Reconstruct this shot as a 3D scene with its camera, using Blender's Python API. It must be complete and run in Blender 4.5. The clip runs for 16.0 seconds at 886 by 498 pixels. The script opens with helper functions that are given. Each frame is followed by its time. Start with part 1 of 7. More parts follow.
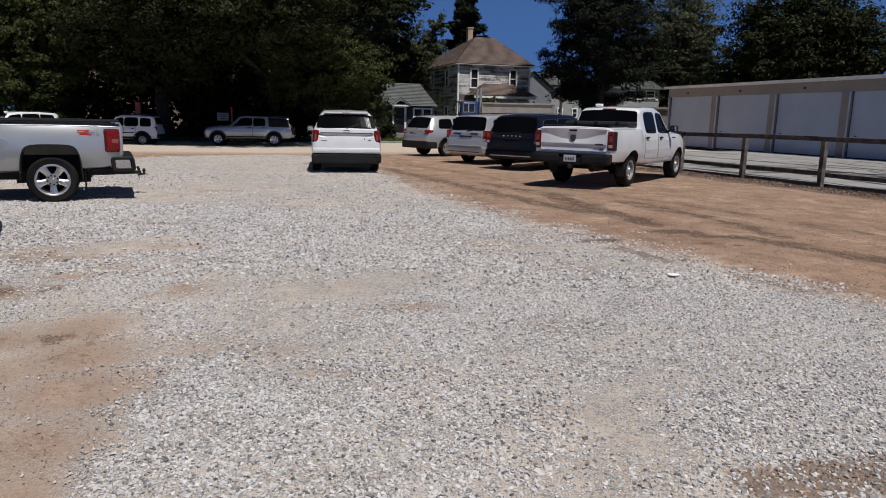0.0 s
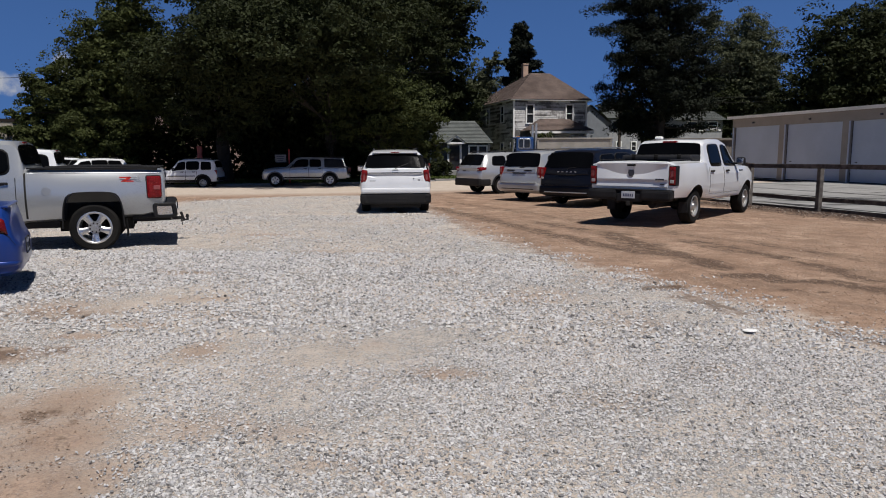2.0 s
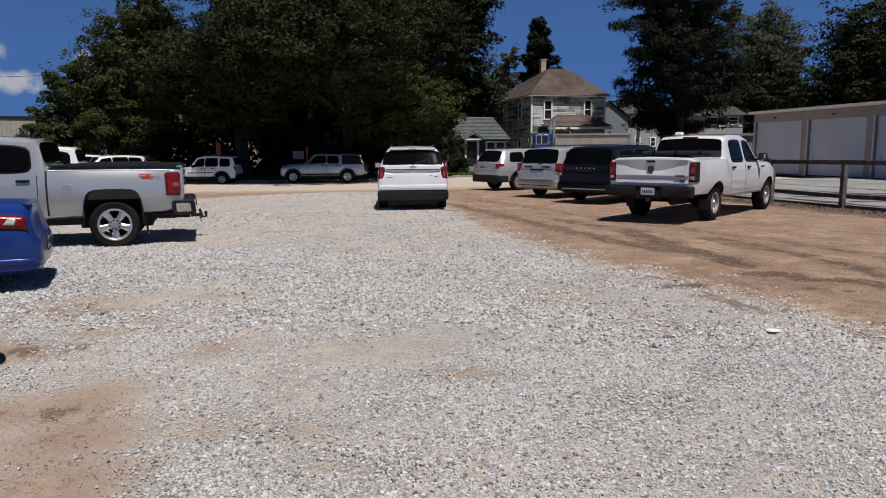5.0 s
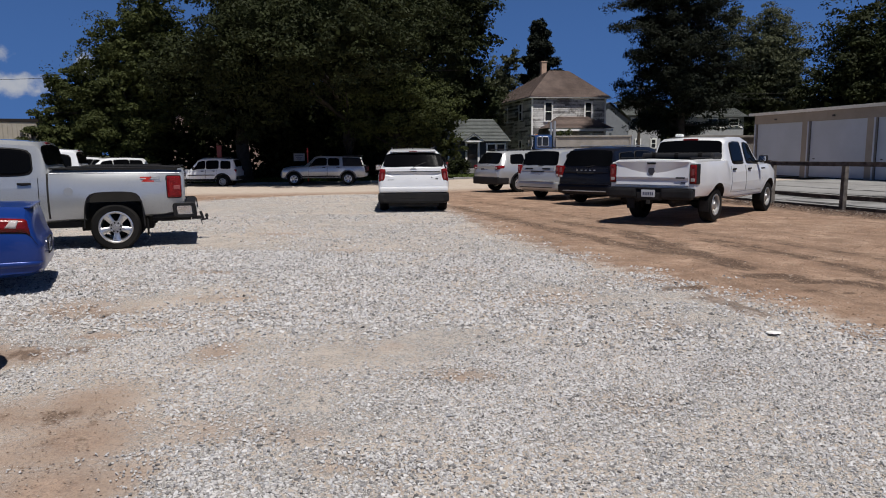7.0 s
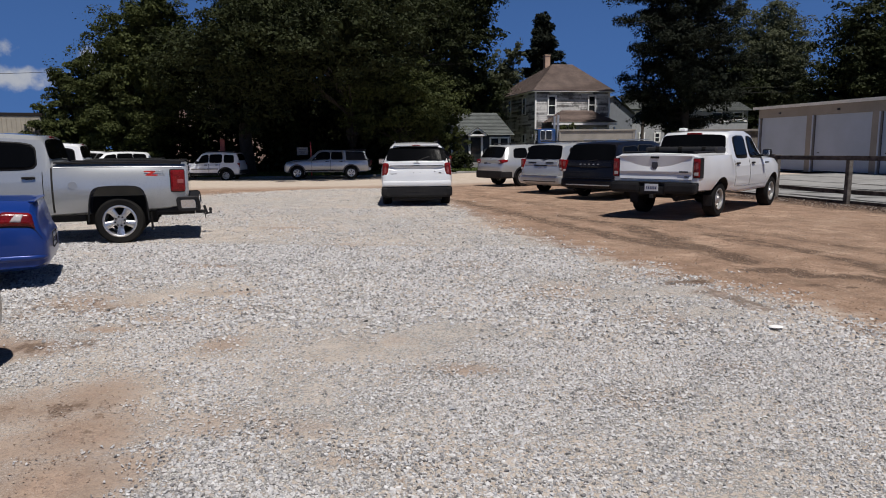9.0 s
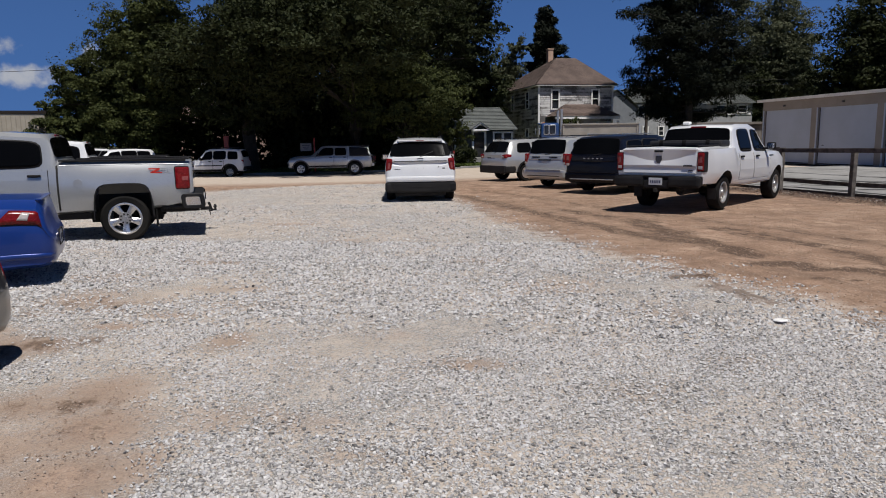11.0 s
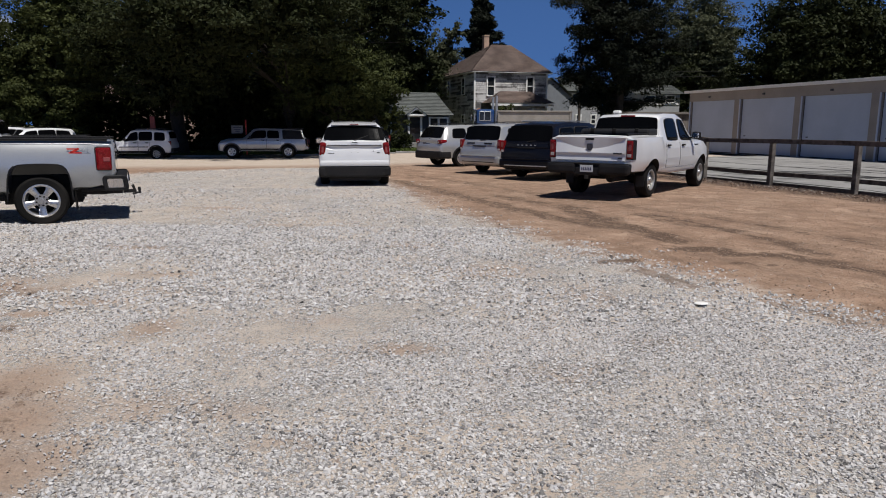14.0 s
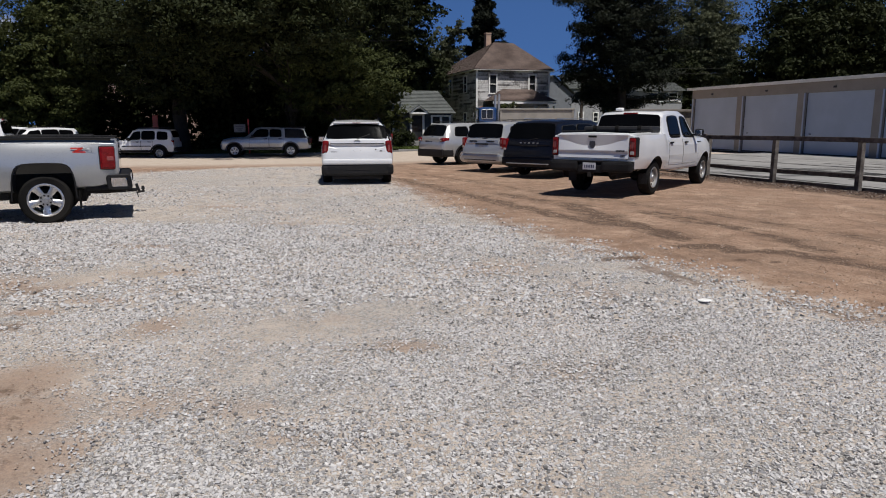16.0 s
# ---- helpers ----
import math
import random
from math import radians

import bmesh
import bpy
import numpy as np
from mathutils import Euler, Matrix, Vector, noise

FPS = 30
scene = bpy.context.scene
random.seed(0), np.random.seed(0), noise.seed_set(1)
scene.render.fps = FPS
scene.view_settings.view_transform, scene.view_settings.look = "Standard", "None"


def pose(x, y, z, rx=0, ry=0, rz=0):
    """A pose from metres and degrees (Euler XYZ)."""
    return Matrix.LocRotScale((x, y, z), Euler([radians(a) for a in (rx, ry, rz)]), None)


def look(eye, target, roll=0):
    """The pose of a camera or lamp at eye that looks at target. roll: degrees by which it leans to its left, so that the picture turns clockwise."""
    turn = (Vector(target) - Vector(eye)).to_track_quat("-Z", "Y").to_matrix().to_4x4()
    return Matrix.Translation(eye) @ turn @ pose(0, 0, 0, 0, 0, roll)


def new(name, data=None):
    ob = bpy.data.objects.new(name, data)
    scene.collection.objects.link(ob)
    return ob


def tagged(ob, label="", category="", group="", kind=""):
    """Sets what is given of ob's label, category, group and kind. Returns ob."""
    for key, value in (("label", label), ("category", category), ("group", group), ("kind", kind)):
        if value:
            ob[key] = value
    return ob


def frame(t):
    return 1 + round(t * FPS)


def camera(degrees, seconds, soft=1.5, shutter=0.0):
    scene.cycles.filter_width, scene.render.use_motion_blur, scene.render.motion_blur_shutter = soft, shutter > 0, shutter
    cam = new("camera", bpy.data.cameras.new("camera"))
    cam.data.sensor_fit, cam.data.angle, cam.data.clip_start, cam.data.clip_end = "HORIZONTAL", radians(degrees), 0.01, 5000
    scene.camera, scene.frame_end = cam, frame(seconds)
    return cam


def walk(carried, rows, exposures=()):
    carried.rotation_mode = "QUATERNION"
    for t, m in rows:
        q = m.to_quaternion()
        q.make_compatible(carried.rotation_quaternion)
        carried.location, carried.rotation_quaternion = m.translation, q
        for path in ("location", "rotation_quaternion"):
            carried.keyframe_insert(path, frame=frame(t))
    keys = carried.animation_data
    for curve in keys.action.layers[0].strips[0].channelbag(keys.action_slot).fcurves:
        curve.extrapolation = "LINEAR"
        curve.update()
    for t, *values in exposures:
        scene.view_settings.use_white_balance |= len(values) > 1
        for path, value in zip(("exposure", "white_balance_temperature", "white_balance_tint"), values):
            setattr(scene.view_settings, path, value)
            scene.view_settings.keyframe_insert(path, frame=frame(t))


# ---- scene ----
cam = camera(64.9, 16.0, soft=1.0)
PATH = [
    (0, (-0.14, -0.147, 1.609), (-0.166, 1.818, 1.238), 1.15),
    (0.5, (-0.138, 0.147, 1.616), (-0.187, 2.115, 1.265), 0.25),
    (1, (-0.089, 0.37, 1.622), (-0.242, 2.337, 1.294), -1.25),
    (1.5, (0.018, 0.557, 1.613), (-0.185, 2.521, 1.298), 1.45),
    (2, (0.029, 0.615, 1.64), (-0.168, 2.587, 1.369), -0.25),
    (2.5, (0.029, 0.653, 1.642), (-0.19, 2.62, 1.353), -0.15),
    (3, (0.021, 0.664, 1.642), (-0.184, 2.633, 1.356), 0.05),
    (3.5, (0.021, 0.665, 1.643), (-0.184, 2.634, 1.353), -0.05),
    (4, (0.017, 0.671, 1.649), (-0.207, 2.639, 1.366), -0.05),
    (6.5, (0.025, 0.656, 1.648), (-0.23, 2.62, 1.368), -0.55),
    (7, (0.022, 0.658, 1.657), (-0.226, 2.623, 1.381), -0.45),
    (7.5, (0.021, 0.651, 1.654), (-0.227, 2.616, 1.374), -0.45),
    (8, (0.018, 0.651, 1.658), (-0.234, 2.615, 1.377), -0.45),
    (8.5, (0.018, 0.645, 1.659), (-0.231, 2.61, 1.379), -0.35),
    (9, (0.026, 0.644, 1.66), (-0.231, 2.606, 1.367), -0.45),
    (11.3, (0.023, 0.62, 1.669), (-0.245, 2.578, 1.362), -0.85),
    (11.5, (0.035, 0.624, 1.663), (-0.227, 2.584, 1.358), -0.65),
    (12, (0.037, 0.628, 1.663), (-0.2, 2.59, 1.357), -0.25),
    (12.5, (0.04, 0.634, 1.656), (-0.152, 2.6, 1.346), -0.25),
    (13, (0.053, 0.631, 1.663), (-0.083, 2.602, 1.351), 0.25),
    (13.5, (0.054, 0.642, 1.656), (-0.048, 2.613, 1.332), 0.15),
    (14, (0.057, 0.64, 1.66), (-0.028, 2.607, 1.311), 0.15),
    (14.5, (0.058, 0.635, 1.663), (-0.033, 2.603, 1.315), 0.25),
    (15, (0.052, 0.638, 1.662), (-0.038, 2.606, 1.317), 0.15),
    (15.5, (0.054, 0.632, 1.657), (-0.047, 2.599, 1.31), 0.05),
    (16, (0.047, 0.626, 1.657), (-0.045, 2.592, 1.303), -0.05),
]
walk(cam, [(t, look(eye, target, roll)) for t, eye, target, roll in PATH],
     exposures=((0, -.07), (1.5, -.04), (2.5, 0), (9, 0), (12.5, -.04), (16, -.05)))

# ---- light ----
SUN_WAY = Vector((0.22, -0.38, 1.0)).normalized()
world = bpy.data.worlds.new("sky")
scene.world = world
world.use_nodes = True
wt = world.node_tree
bg = wt.nodes["Background"]
sky = wt.nodes.new("ShaderNodeTexSky")
sky.sky_type, sky.sun_disc = "NISHITA", False
sky.sun_elevation, sky.sun_rotation = math.asin(SUN_WAY.z), math.atan2(SUN_WAY.x, SUN_WAY.y)
sky.air_density, sky.dust_density, sky.ozone_density = 1.0, 0.15, 3.5
tc = wt.nodes.new("ShaderNodeTexCoord")
cm = wt.nodes.new("ShaderNodeMix")
cm.data_type = "RGBA"
cm.inputs["B"].default_value = (6.0, 6.2, 6.7, 1)
# a clear dry sky: the deep blue reaches low towards the horizon
lift = wt.nodes.new("ShaderNodeVectorMath")
lift.operation = "ADD"
lift.inputs[1].default_value = (0, 0, 0.42)
unit = wt.nodes.new("ShaderNodeVectorMath")
unit.operation = "NORMALIZE"
wt.links.new(tc.outputs["Generated"], lift.inputs[0])
wt.links.new(lift.outputs[0], unit.inputs[0])
wt.links.new(unit.outputs[0], sky.inputs["Vector"])
tint = wt.nodes.new("ShaderNodeMix")
tint.data_type, tint.blend_type = "RGBA", "MULTIPLY"
tint.inputs["Factor"].default_value = 1.0
tint.inputs["B"].default_value = (0.80, 0.98, 1.20, 1)
wt.links.new(sky.outputs["Color"], tint.inputs["A"])
wt.links.new(tint.outputs["Result"], cm.inputs["A"])
up = wt.nodes.new("ShaderNodeSeparateXYZ")
wt.links.new(tc.outputs["Generated"], up.inputs[0])
# the blue deepens steadily towards the zenith
deep = wt.nodes.new("ShaderNodeMapRange")
deep.interpolation_type = "SMOOTHSTEP"
deep.inputs["From Min"].default_value, deep.inputs["From Max"].default_value = 0.10, 0.75
wt.links.new(up.outputs["Z"], deep.inputs["Value"])
shade = wt.nodes.new("ShaderNodeMix")
shade.data_type = "RGBA"
shade.inputs["A"].default_value, shade.inputs["B"].default_value = (0.74, 1.04, 1.44, 1), (0.082, 0.112, 0.165, 1)
wt.links.new(deep.outputs["Result"], shade.inputs["Factor"])
wt.links.new(shade.outputs["Result"], tint.inputs["B"])


def sky_maths(op, a, b):
    n = wt.nodes.new("ShaderNodeMath")
    n.operation = op
    for i, v in enumerate((a, b)):
        if isinstance(v, (int, float)):
            n.inputs[i].default_value = v
        else:
            wt.links.new(v, n.inputs[i])
    return n.outputs[0]


# small fair-weather clouds low over the horizon: bearing from north, sine of the height, half length, half depth
cn = wt.nodes.new("ShaderNodeTexNoise")
cn.inputs["Scale"].default_value, cn.inputs["Detail"].default_value, cn.inputs["Roughness"].default_value = 34, 7, 0.6
wt.links.new(tc.outputs["Generated"], cn.inputs["Vector"])
puff = sky_maths("MULTIPLY", sky_maths("SUBTRACT", cn.outputs["Fac"], 0.5), 4.2)
cover = 0.0
for bearing, height, half, deep_ in ((-38.2, .083, .045, .016), (-33.4, .112, .018, .020), (-39.2, .120, .024, .012), (-24.5, .128, .05, .022), (-30, .07, .06, .012), (12, .10, .06, .012), (60, .14, .12, .03), (150, .2, .2, .04), (-100, .16, .16, .04), (-70, .12, .10, .03)):
    b_ = radians(bearing)
    aside = wt.nodes.new("ShaderNodeVectorMath")
    aside.operation = "DOT_PRODUCT"
    aside.inputs[1].default_value = (math.cos(b_), -math.sin(b_), 0)
    ahead = wt.nodes.new("ShaderNodeVectorMath")
    ahead.operation = "DOT_PRODUCT"
    ahead.inputs[1].default_value = (math.sin(b_), math.cos(b_), 0)
    for node in (aside, ahead):
        wt.links.new(tc.outputs["Generated"], node.inputs[0])
    e1 = sky_maths("POWER", sky_maths("DIVIDE", aside.outputs["Value"], half), 2.0)
    e2 = sky_maths("POWER", sky_maths("DIVIDE", sky_maths("SUBTRACT", up.outputs["Z"], height), deep_), 2.0)
    blob = sky_maths("SUBTRACT", sky_maths("ADD", 1.0, puff), sky_maths("ADD", e1, e2))
    blob = sky_maths("MULTIPLY", blob, sky_maths("GREATER_THAN", ahead.outputs["Value"], 0.0))
    cover = sky_maths("MAXIMUM", blob, cover)
soft_edge = wt.nodes.new("ShaderNodeMapRange")
soft_edge.interpolation_type = "SMOOTHSTEP"
soft_edge.inputs["From Min"].default_value, soft_edge.inputs["From Max"].default_value = 0.0, 1.5
soft_edge.inputs["To Max"].default_value = 0.9
wt.links.new(cover, soft_edge.inputs["Value"])
wt.links.new(soft_edge.outputs["Result"], cm.inputs["Factor"])
wt.links.new(cm.outputs["Result"], bg.inputs["Color"])
bg.inputs["Strength"].default_value = 0.072
sun = new("sun", bpy.data.lights.new("sun", "SUN"))
sun.data.energy, sun.data.angle, sun.data.color = 5.05, radians(0.53), (1.0, 0.95, 0.905)
sun.matrix_world = look(SUN_WAY * 50, (0, 0, 0))
scene.view_settings.exposure = 0.0

# ---- materials ----


def nodes_of(name):
    m = bpy.data.materials.new(name)
    m.use_nodes = True
    return m, m.node_tree, m.node_tree.nodes["Principled BSDF"]


def link(nt, a, b):
    nt.links.new(a, b)


def noise_node(nt, scale, detail=4.0, rough=0.55, vec=None):
    n = nt.nodes.new("ShaderNodeTexNoise")
    n.inputs["Scale"].default_value, n.inputs["Detail"].default_value, n.inputs["Roughness"].default_value = scale, detail, rough
    if vec is not None:
        link(nt, vec, n.inputs["Vector"])
    return n.outputs["Fac"]


def mix_color(nt, fac, a, b):
    n = nt.nodes.new("ShaderNodeMix")
    n.data_type = "RGBA"
    for sock, v in (("Factor", fac), ("A", a), ("B", b)):
        if isinstance(v, (int, float)):
            n.inputs[sock].default_value = v
        elif isinstance(v, tuple):
            n.inputs[sock].default_value = (*v[:3], 1)
        else:
            link(nt, v, n.inputs[sock])
    return n.outputs["Result"]


def maths(nt, op, a, b=None, clamp=False):
    n = nt.nodes.new("ShaderNodeMath")
    n.operation, n.use_clamp = op, clamp
    for i, v in enumerate((a, b)):
        if v is None:
            continue
        if isinstance(v, (int, float)):
            n.inputs[i].default_value = v
        else:
            link(nt, v, n.inputs[i])
    return n.outputs[0]


def span(nt, v, lo, hi):
    n = nt.nodes.new("ShaderNodeMapRange")
    n.interpolation_type = "SMOOTHSTEP"
    n.inputs["From Min"].default_value, n.inputs["From Max"].default_value = lo, hi
    link(nt, v, n.inputs["Value"])
    return n.outputs["Result"]


def where(nt):
    return nt.nodes.new("ShaderNodeTexCoord").outputs["Object"]


def bumped(nt, b, height, strength, dist=0.01):
    n = nt.nodes.new("ShaderNodeBump")
    n.inputs["Strength"].default_value, n.inputs["Distance"].default_value = strength, dist
    link(nt, height, n.inputs["Height"])
    link(nt, n.outputs["Normal"], b.inputs["Normal"])


def surface(name, color, rough=0.6, metal=0.0, vary=0.15, scale=2.0, fine=45.0, bump=0.15, coat=0.0, dust=0.0, spec=0.5, other=None):
    """A plain solid surface with broad stains, fine grain and a little relief."""
    m, nt, b = nodes_of(name)
    at = where(nt)
    n1, n2 = noise_node(nt, scale, 5, 0.6, at), noise_node(nt, fine, 3, 0.6, at)
    f = maths(nt, "ADD", maths(nt, "MULTIPLY", n1, 0.65), maths(nt, "MULTIPLY", n2, 0.35))
    lo = tuple(c * (1 - vary) for c in color)
    hi = other if other else tuple(min(1.0, c * (1 + vary)) for c in color)
    col = mix_color(nt, span(nt, f, 0.36, 0.64), lo, hi)
    if dust:
        col = mix_color(nt, maths(nt, "MULTIPLY", span(nt, n1, 0.4, 0.75), dust), col, (0.42, 0.34, 0.25))
    link(nt, col, b.inputs["Base Color"])
    link(nt, maths(nt, "ADD", maths(nt, "MULTIPLY", maths(nt, "SUBTRACT", n2, 0.5), 0.2), rough, True), b.inputs["Roughness"])
    b.inputs["Metallic"].default_value = metal
    b.inputs["Specular IOR Level"].default_value = spec
    if coat:
        b.inputs["Coat Weight"].default_value, b.inputs["Coat Roughness"].default_value = coat, 0.06
    if bump:
        bumped(nt, b, n2, bump)
    return m


def paint(name, color, metal=0.0, rough=0.35, dust=0.12):
    return surface(name, color, rough, metal, 0.05, 1.1, 160.0, 0.0, 1.0, dust)


def island_mix(name, colors, rough=0.85, bump=0.4, fine=40.0):
    """Each separate piece of a mesh takes its own tone out of colors."""
    m, nt, b = nodes_of(name)
    g = nt.nodes.new("ShaderNodeNewGeometry")
    r = nt.nodes.new("ShaderNodeValToRGB")
    while len(r.color_ramp.elements) < len(colors):
        r.color_ramp.elements.new(0.5)
    for i, c in enumerate(colors):
        r.color_ramp.elements[i].position = i / (len(colors) - 1)
        r.color_ramp.elements[i].color = (*c, 1)
    link(nt, g.outputs["Random Per Island"], r.inputs["Fac"])
    n2 = noise_node(nt, fine, 3, 0.6, where(nt))
    col = mix_color(nt, maths(nt, "MULTIPLY", n2, 0.22), r.outputs["Color"], tuple(c * 0.5 for c in colors[0]))
    link(nt, col, b.inputs["Base Color"])
    b.inputs["Roughness"].default_value = rough
    b.inputs["Specular IOR Level"].default_value = 0.3
    bumped(nt, b, n2, bump)
    return m


def leaf_material(name, dark, light, pass_on=0.25):
    m, nt, b = nodes_of(name)
    g = nt.nodes.new("ShaderNodeNewGeometry")
    n1 = noise_node(nt, 0.5, 3, 0.5, where(nt))
    f = maths(nt, "ADD", maths(nt, "MULTIPLY", g.outputs["Random Per Island"], 0.55), maths(nt, "MULTIPLY", n1, 0.45))
    col = mix_color(nt, f, dark, light)
    link(nt, col, b.inputs["Base Color"])
    b.inputs["Roughness"].default_value, b.inputs["Specular IOR Level"].default_value = 0.7, 0.15
    tr = nt.nodes.new("ShaderNodeBsdfTranslucent")
    link(nt, col, tr.inputs["Color"])
    mx = nt.nodes.new("ShaderNodeMixShader")
    mx.inputs["Fac"].default_value = pass_on
    link(nt, b.outputs["BSDF"], mx.inputs[1])
    link(nt, tr.outputs["BSDF"], mx.inputs[2])
    link(nt, mx.outputs["Shader"], nt.nodes["Material Output"].inputs["Surface"])
    return m


def peeling_boards(name):
    """Old white boards: some still painted, most bare grey wood, in patches."""
    m, nt, b = nodes_of(name)
    at_ = where(nt)
    g = nt.nodes.new("ShaderNodeNewGeometry").outputs["Random Per Island"]
    wood = mix_color(nt, g, (0.085, 0.08, 0.078), (0.21, 0.20, 0.195))
    white = mix_color(nt, g, (0.40, 0.40, 0.395), (0.66, 0.655, 0.64))
    n1, n2 = noise_node(nt, 0.55, 5, 0.6, at_), noise_node(nt, 7, 4, 0.7, at_)
    f = maths(nt, "ADD", maths(nt, "MULTIPLY", n1, 0.7), maths(nt, "ADD", maths(nt, "MULTIPLY", n2, 0.35), maths(nt, "MULTIPLY", g, 0.22)))
    link(nt, mix_color(nt, span(nt, f, 0.52, 0.70), wood, white), b.inputs["Base Color"])
    b.inputs["Roughness"].default_value = 0.85
    bumped(nt, b, n2, 0.4)
    return m


WHITE = paint("white_paint", (0.62, 0.635, 0.65), 0.0, 0.35, 0.03)
SILVER = paint("silver_paint", (0.385, 0.40, 0.412), 0.5, 0.30, 0.02)
PALE_SILVER = paint("pale_silver_paint", (0.42, 0.43, 0.437), 0.45, 0.32, 0.03)
NAVY = surface("dark_blue_paint", (0.004, 0.0045, 0.008), 0.3, 0.0, 0.05, 1.1, 160.0, 0.0, 0.14, 0.008, spec=0.22)
BLUE = surface("blue_paint", (0.007, 0.034, 0.19), 0.32, 0.15, 0.05, 1.1, 160.0, 0.0, 0.35, 0.01, spec=0.35)
CHARCOAL = paint("charcoal_paint", (0.02, 0.02, 0.022), 0.2, 0.32)
TRUCK_BLUE = paint("truck_blue_paint", (0.008, 0.045, 0.15), 0.0, 0.35)
BLACK_TRIM = surface("black_plastic", (0.013, 0.013, 0.014), 0.55, vary=0.3, dust=0.01, spec=0.2)
RUBBER = surface("tyre_rubber", (0.009, 0.0088, 0.0086), 0.85, vary=0.3, dust=0.012, bump=0.3, spec=0.14)
UNDER = surface("underbody", (0.012, 0.011, 0.01), 0.9, vary=0.4)
ALLOY = surface("alloy", (0.62, 0.62, 0.62), 0.3, 0.9, vary=0.08, bump=0.05)
STEEL_RIM = surface("steel_rim", (0.42, 0.42, 0.41), 0.42, 0.7, vary=0.12)
CHROME = surface("chrome", (0.75, 0.75, 0.76), 0.12, 1.0, vary=0.04, bump=0)
GLASS = surface("tinted_glass", (0.003, 0.0033, 0.004), 0.05, vary=0.2, bump=0, spec=0.055, scale=0.8)
RED_LENS = surface("red_lens", (0.15, 0.005, 0.006), 0.25, vary=0.35, scale=9, bump=0.1, coat=0.15, spec=0.3)
LAMP_CORE = surface("pale_red_lens", (0.24, 0.055, 0.055), 0.2, vary=0.2, bump=0.1, coat=0.4)
CLEAR_LENS = surface("clear_lens", (0.38, 0.35, 0.34), 0.12, vary=0.15, bump=0.1, coat=1.0)
AMBER_LENS = surface("amber_lens", (0.6, 0.2, 0.03), 0.15, vary=0.2, bump=0.1, coat=1.0)
PLATE = surface("plate_white", (0.48, 0.50, 0.53), 0.4, vary=0.06, bump=0)
INK = surface("plate_ink", (0.03, 0.04, 0.09), 0.5, vary=0.1, bump=0)
BADGE_RED = surface("badge_red", (0.5, 0.03, 0.02), 0.35, vary=0.05, bump=0)
BADGE_DARK = surface("badge_dark", (0.06, 0.06, 0.07), 0.3, 0.5, vary=0.1, bump=0)
VINYL = surface("black_vinyl", (0.014, 0.014, 0.015), 0.6, vary=0.3, bump=0.3)
FENCE_WOOD = surface("weathered_brown_wood", (0.05, 0.038, 0.031), 0.85, vary=0.45, scale=5, fine=90, bump=0.6, other=(0.125, 0.105, 0.092))
POST_WOOD = surface("grey_brown_post_wood", (0.062, 0.052, 0.045), 0.85, vary=0.4, scale=4, fine=80, bump=0.6, other=(0.155, 0.138, 0.122))
TIN_WALL = surface("garage_tan_steel", (0.25, 0.222, 0.20), 0.6, vary=0.12, scale=0.8)
DOOR_WHITE = surface("garage_door_white", (0.39, 0.44, 0.53), 0.5, vary=0.06, scale=0.7)
ROOF_TIN = surface("roof_white_steel", (0.72, 0.71, 0.69), 0.4, 0.2, vary=0.08)
GALV = surface("galvanised_steel", (0.45, 0.46, 0.46), 0.45, 0.8, vary=0.15)
SHINGLE = surface("brown_shingles", (0.115, 0.085, 0.073), 0.9, vary=0.22, scale=1.2, fine=9, bump=0.8)
GREY_SHINGLE = surface("grey_green_shingles", (0.085, 0.094, 0.090), 0.9, vary=0.2, scale=1.2, fine=9, bump=0.8)
SIDING = peeling_boards("peeling_white_boards")
DARK_SIDING = surface("slate_blue_siding", (0.032, 0.038, 0.048), 0.8, vary=0.15)
PALE_SIDING = surface("pale_grey_siding", (0.17, 0.185, 0.205), 0.75, vary=0.1)
WHITE_TRIM = surface("white_trim", (0.76, 0.76, 0.74), 0.6, vary=0.1)
WINDOW_DARK = surface("house_window_glass", (0.02, 0.022, 0.025), 0.08, vary=0.3, bump=0)
BRICK = surface("chimney_brick", (0.40, 0.28, 0.21), 0.9, vary=0.2, fine=20, bump=0.6)
BARK = surface("bark", (0.026, 0.021, 0.017), 0.95, vary=0.4, scale=3, fine=30, bump=1.0)
LEAVES = leaf_material("broad_leaves", (0.014, 0.019, 0.006), (0.068, 0.082, 0.024), 0.15)
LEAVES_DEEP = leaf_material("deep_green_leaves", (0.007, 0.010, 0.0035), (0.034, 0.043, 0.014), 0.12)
LEAVES_PALE = leaf_material("pale_willow_leaves", (0.046, 0.055, 0.030), (0.115, 0.125, 0.074))
NEEDLES = leaf_material("pine_needles", (0.0045, 0.007, 0.0045), (0.0165, 0.0215, 0.0115), 0.05)
GRASS = leaf_material("lawn_grass", (0.045, 0.07, 0.015), (0.11, 0.14, 0.04))
STONES = island_mix("crushed_limestone", [(0.115, 0.112, 0.111), (0.31, 0.306, 0.306), (0.45, 0.444, 0.442), (0.58, 0.571, 0.567), (0.47, 0.445, 0.428), (0.66, 0.653, 0.652), (0.42, 0.425, 0.444)], 0.9, 0.3, 60)
EARTH_STONES = island_mix("brown_pebbles", [(0.21, 0.145, 0.104), (0.38, 0.27, 0.195), (0.27, 0.185, 0.132), (0.20, 0.14, 0.10), (0.46, 0.39, 0.33)], 0.9, 0.3, 60)
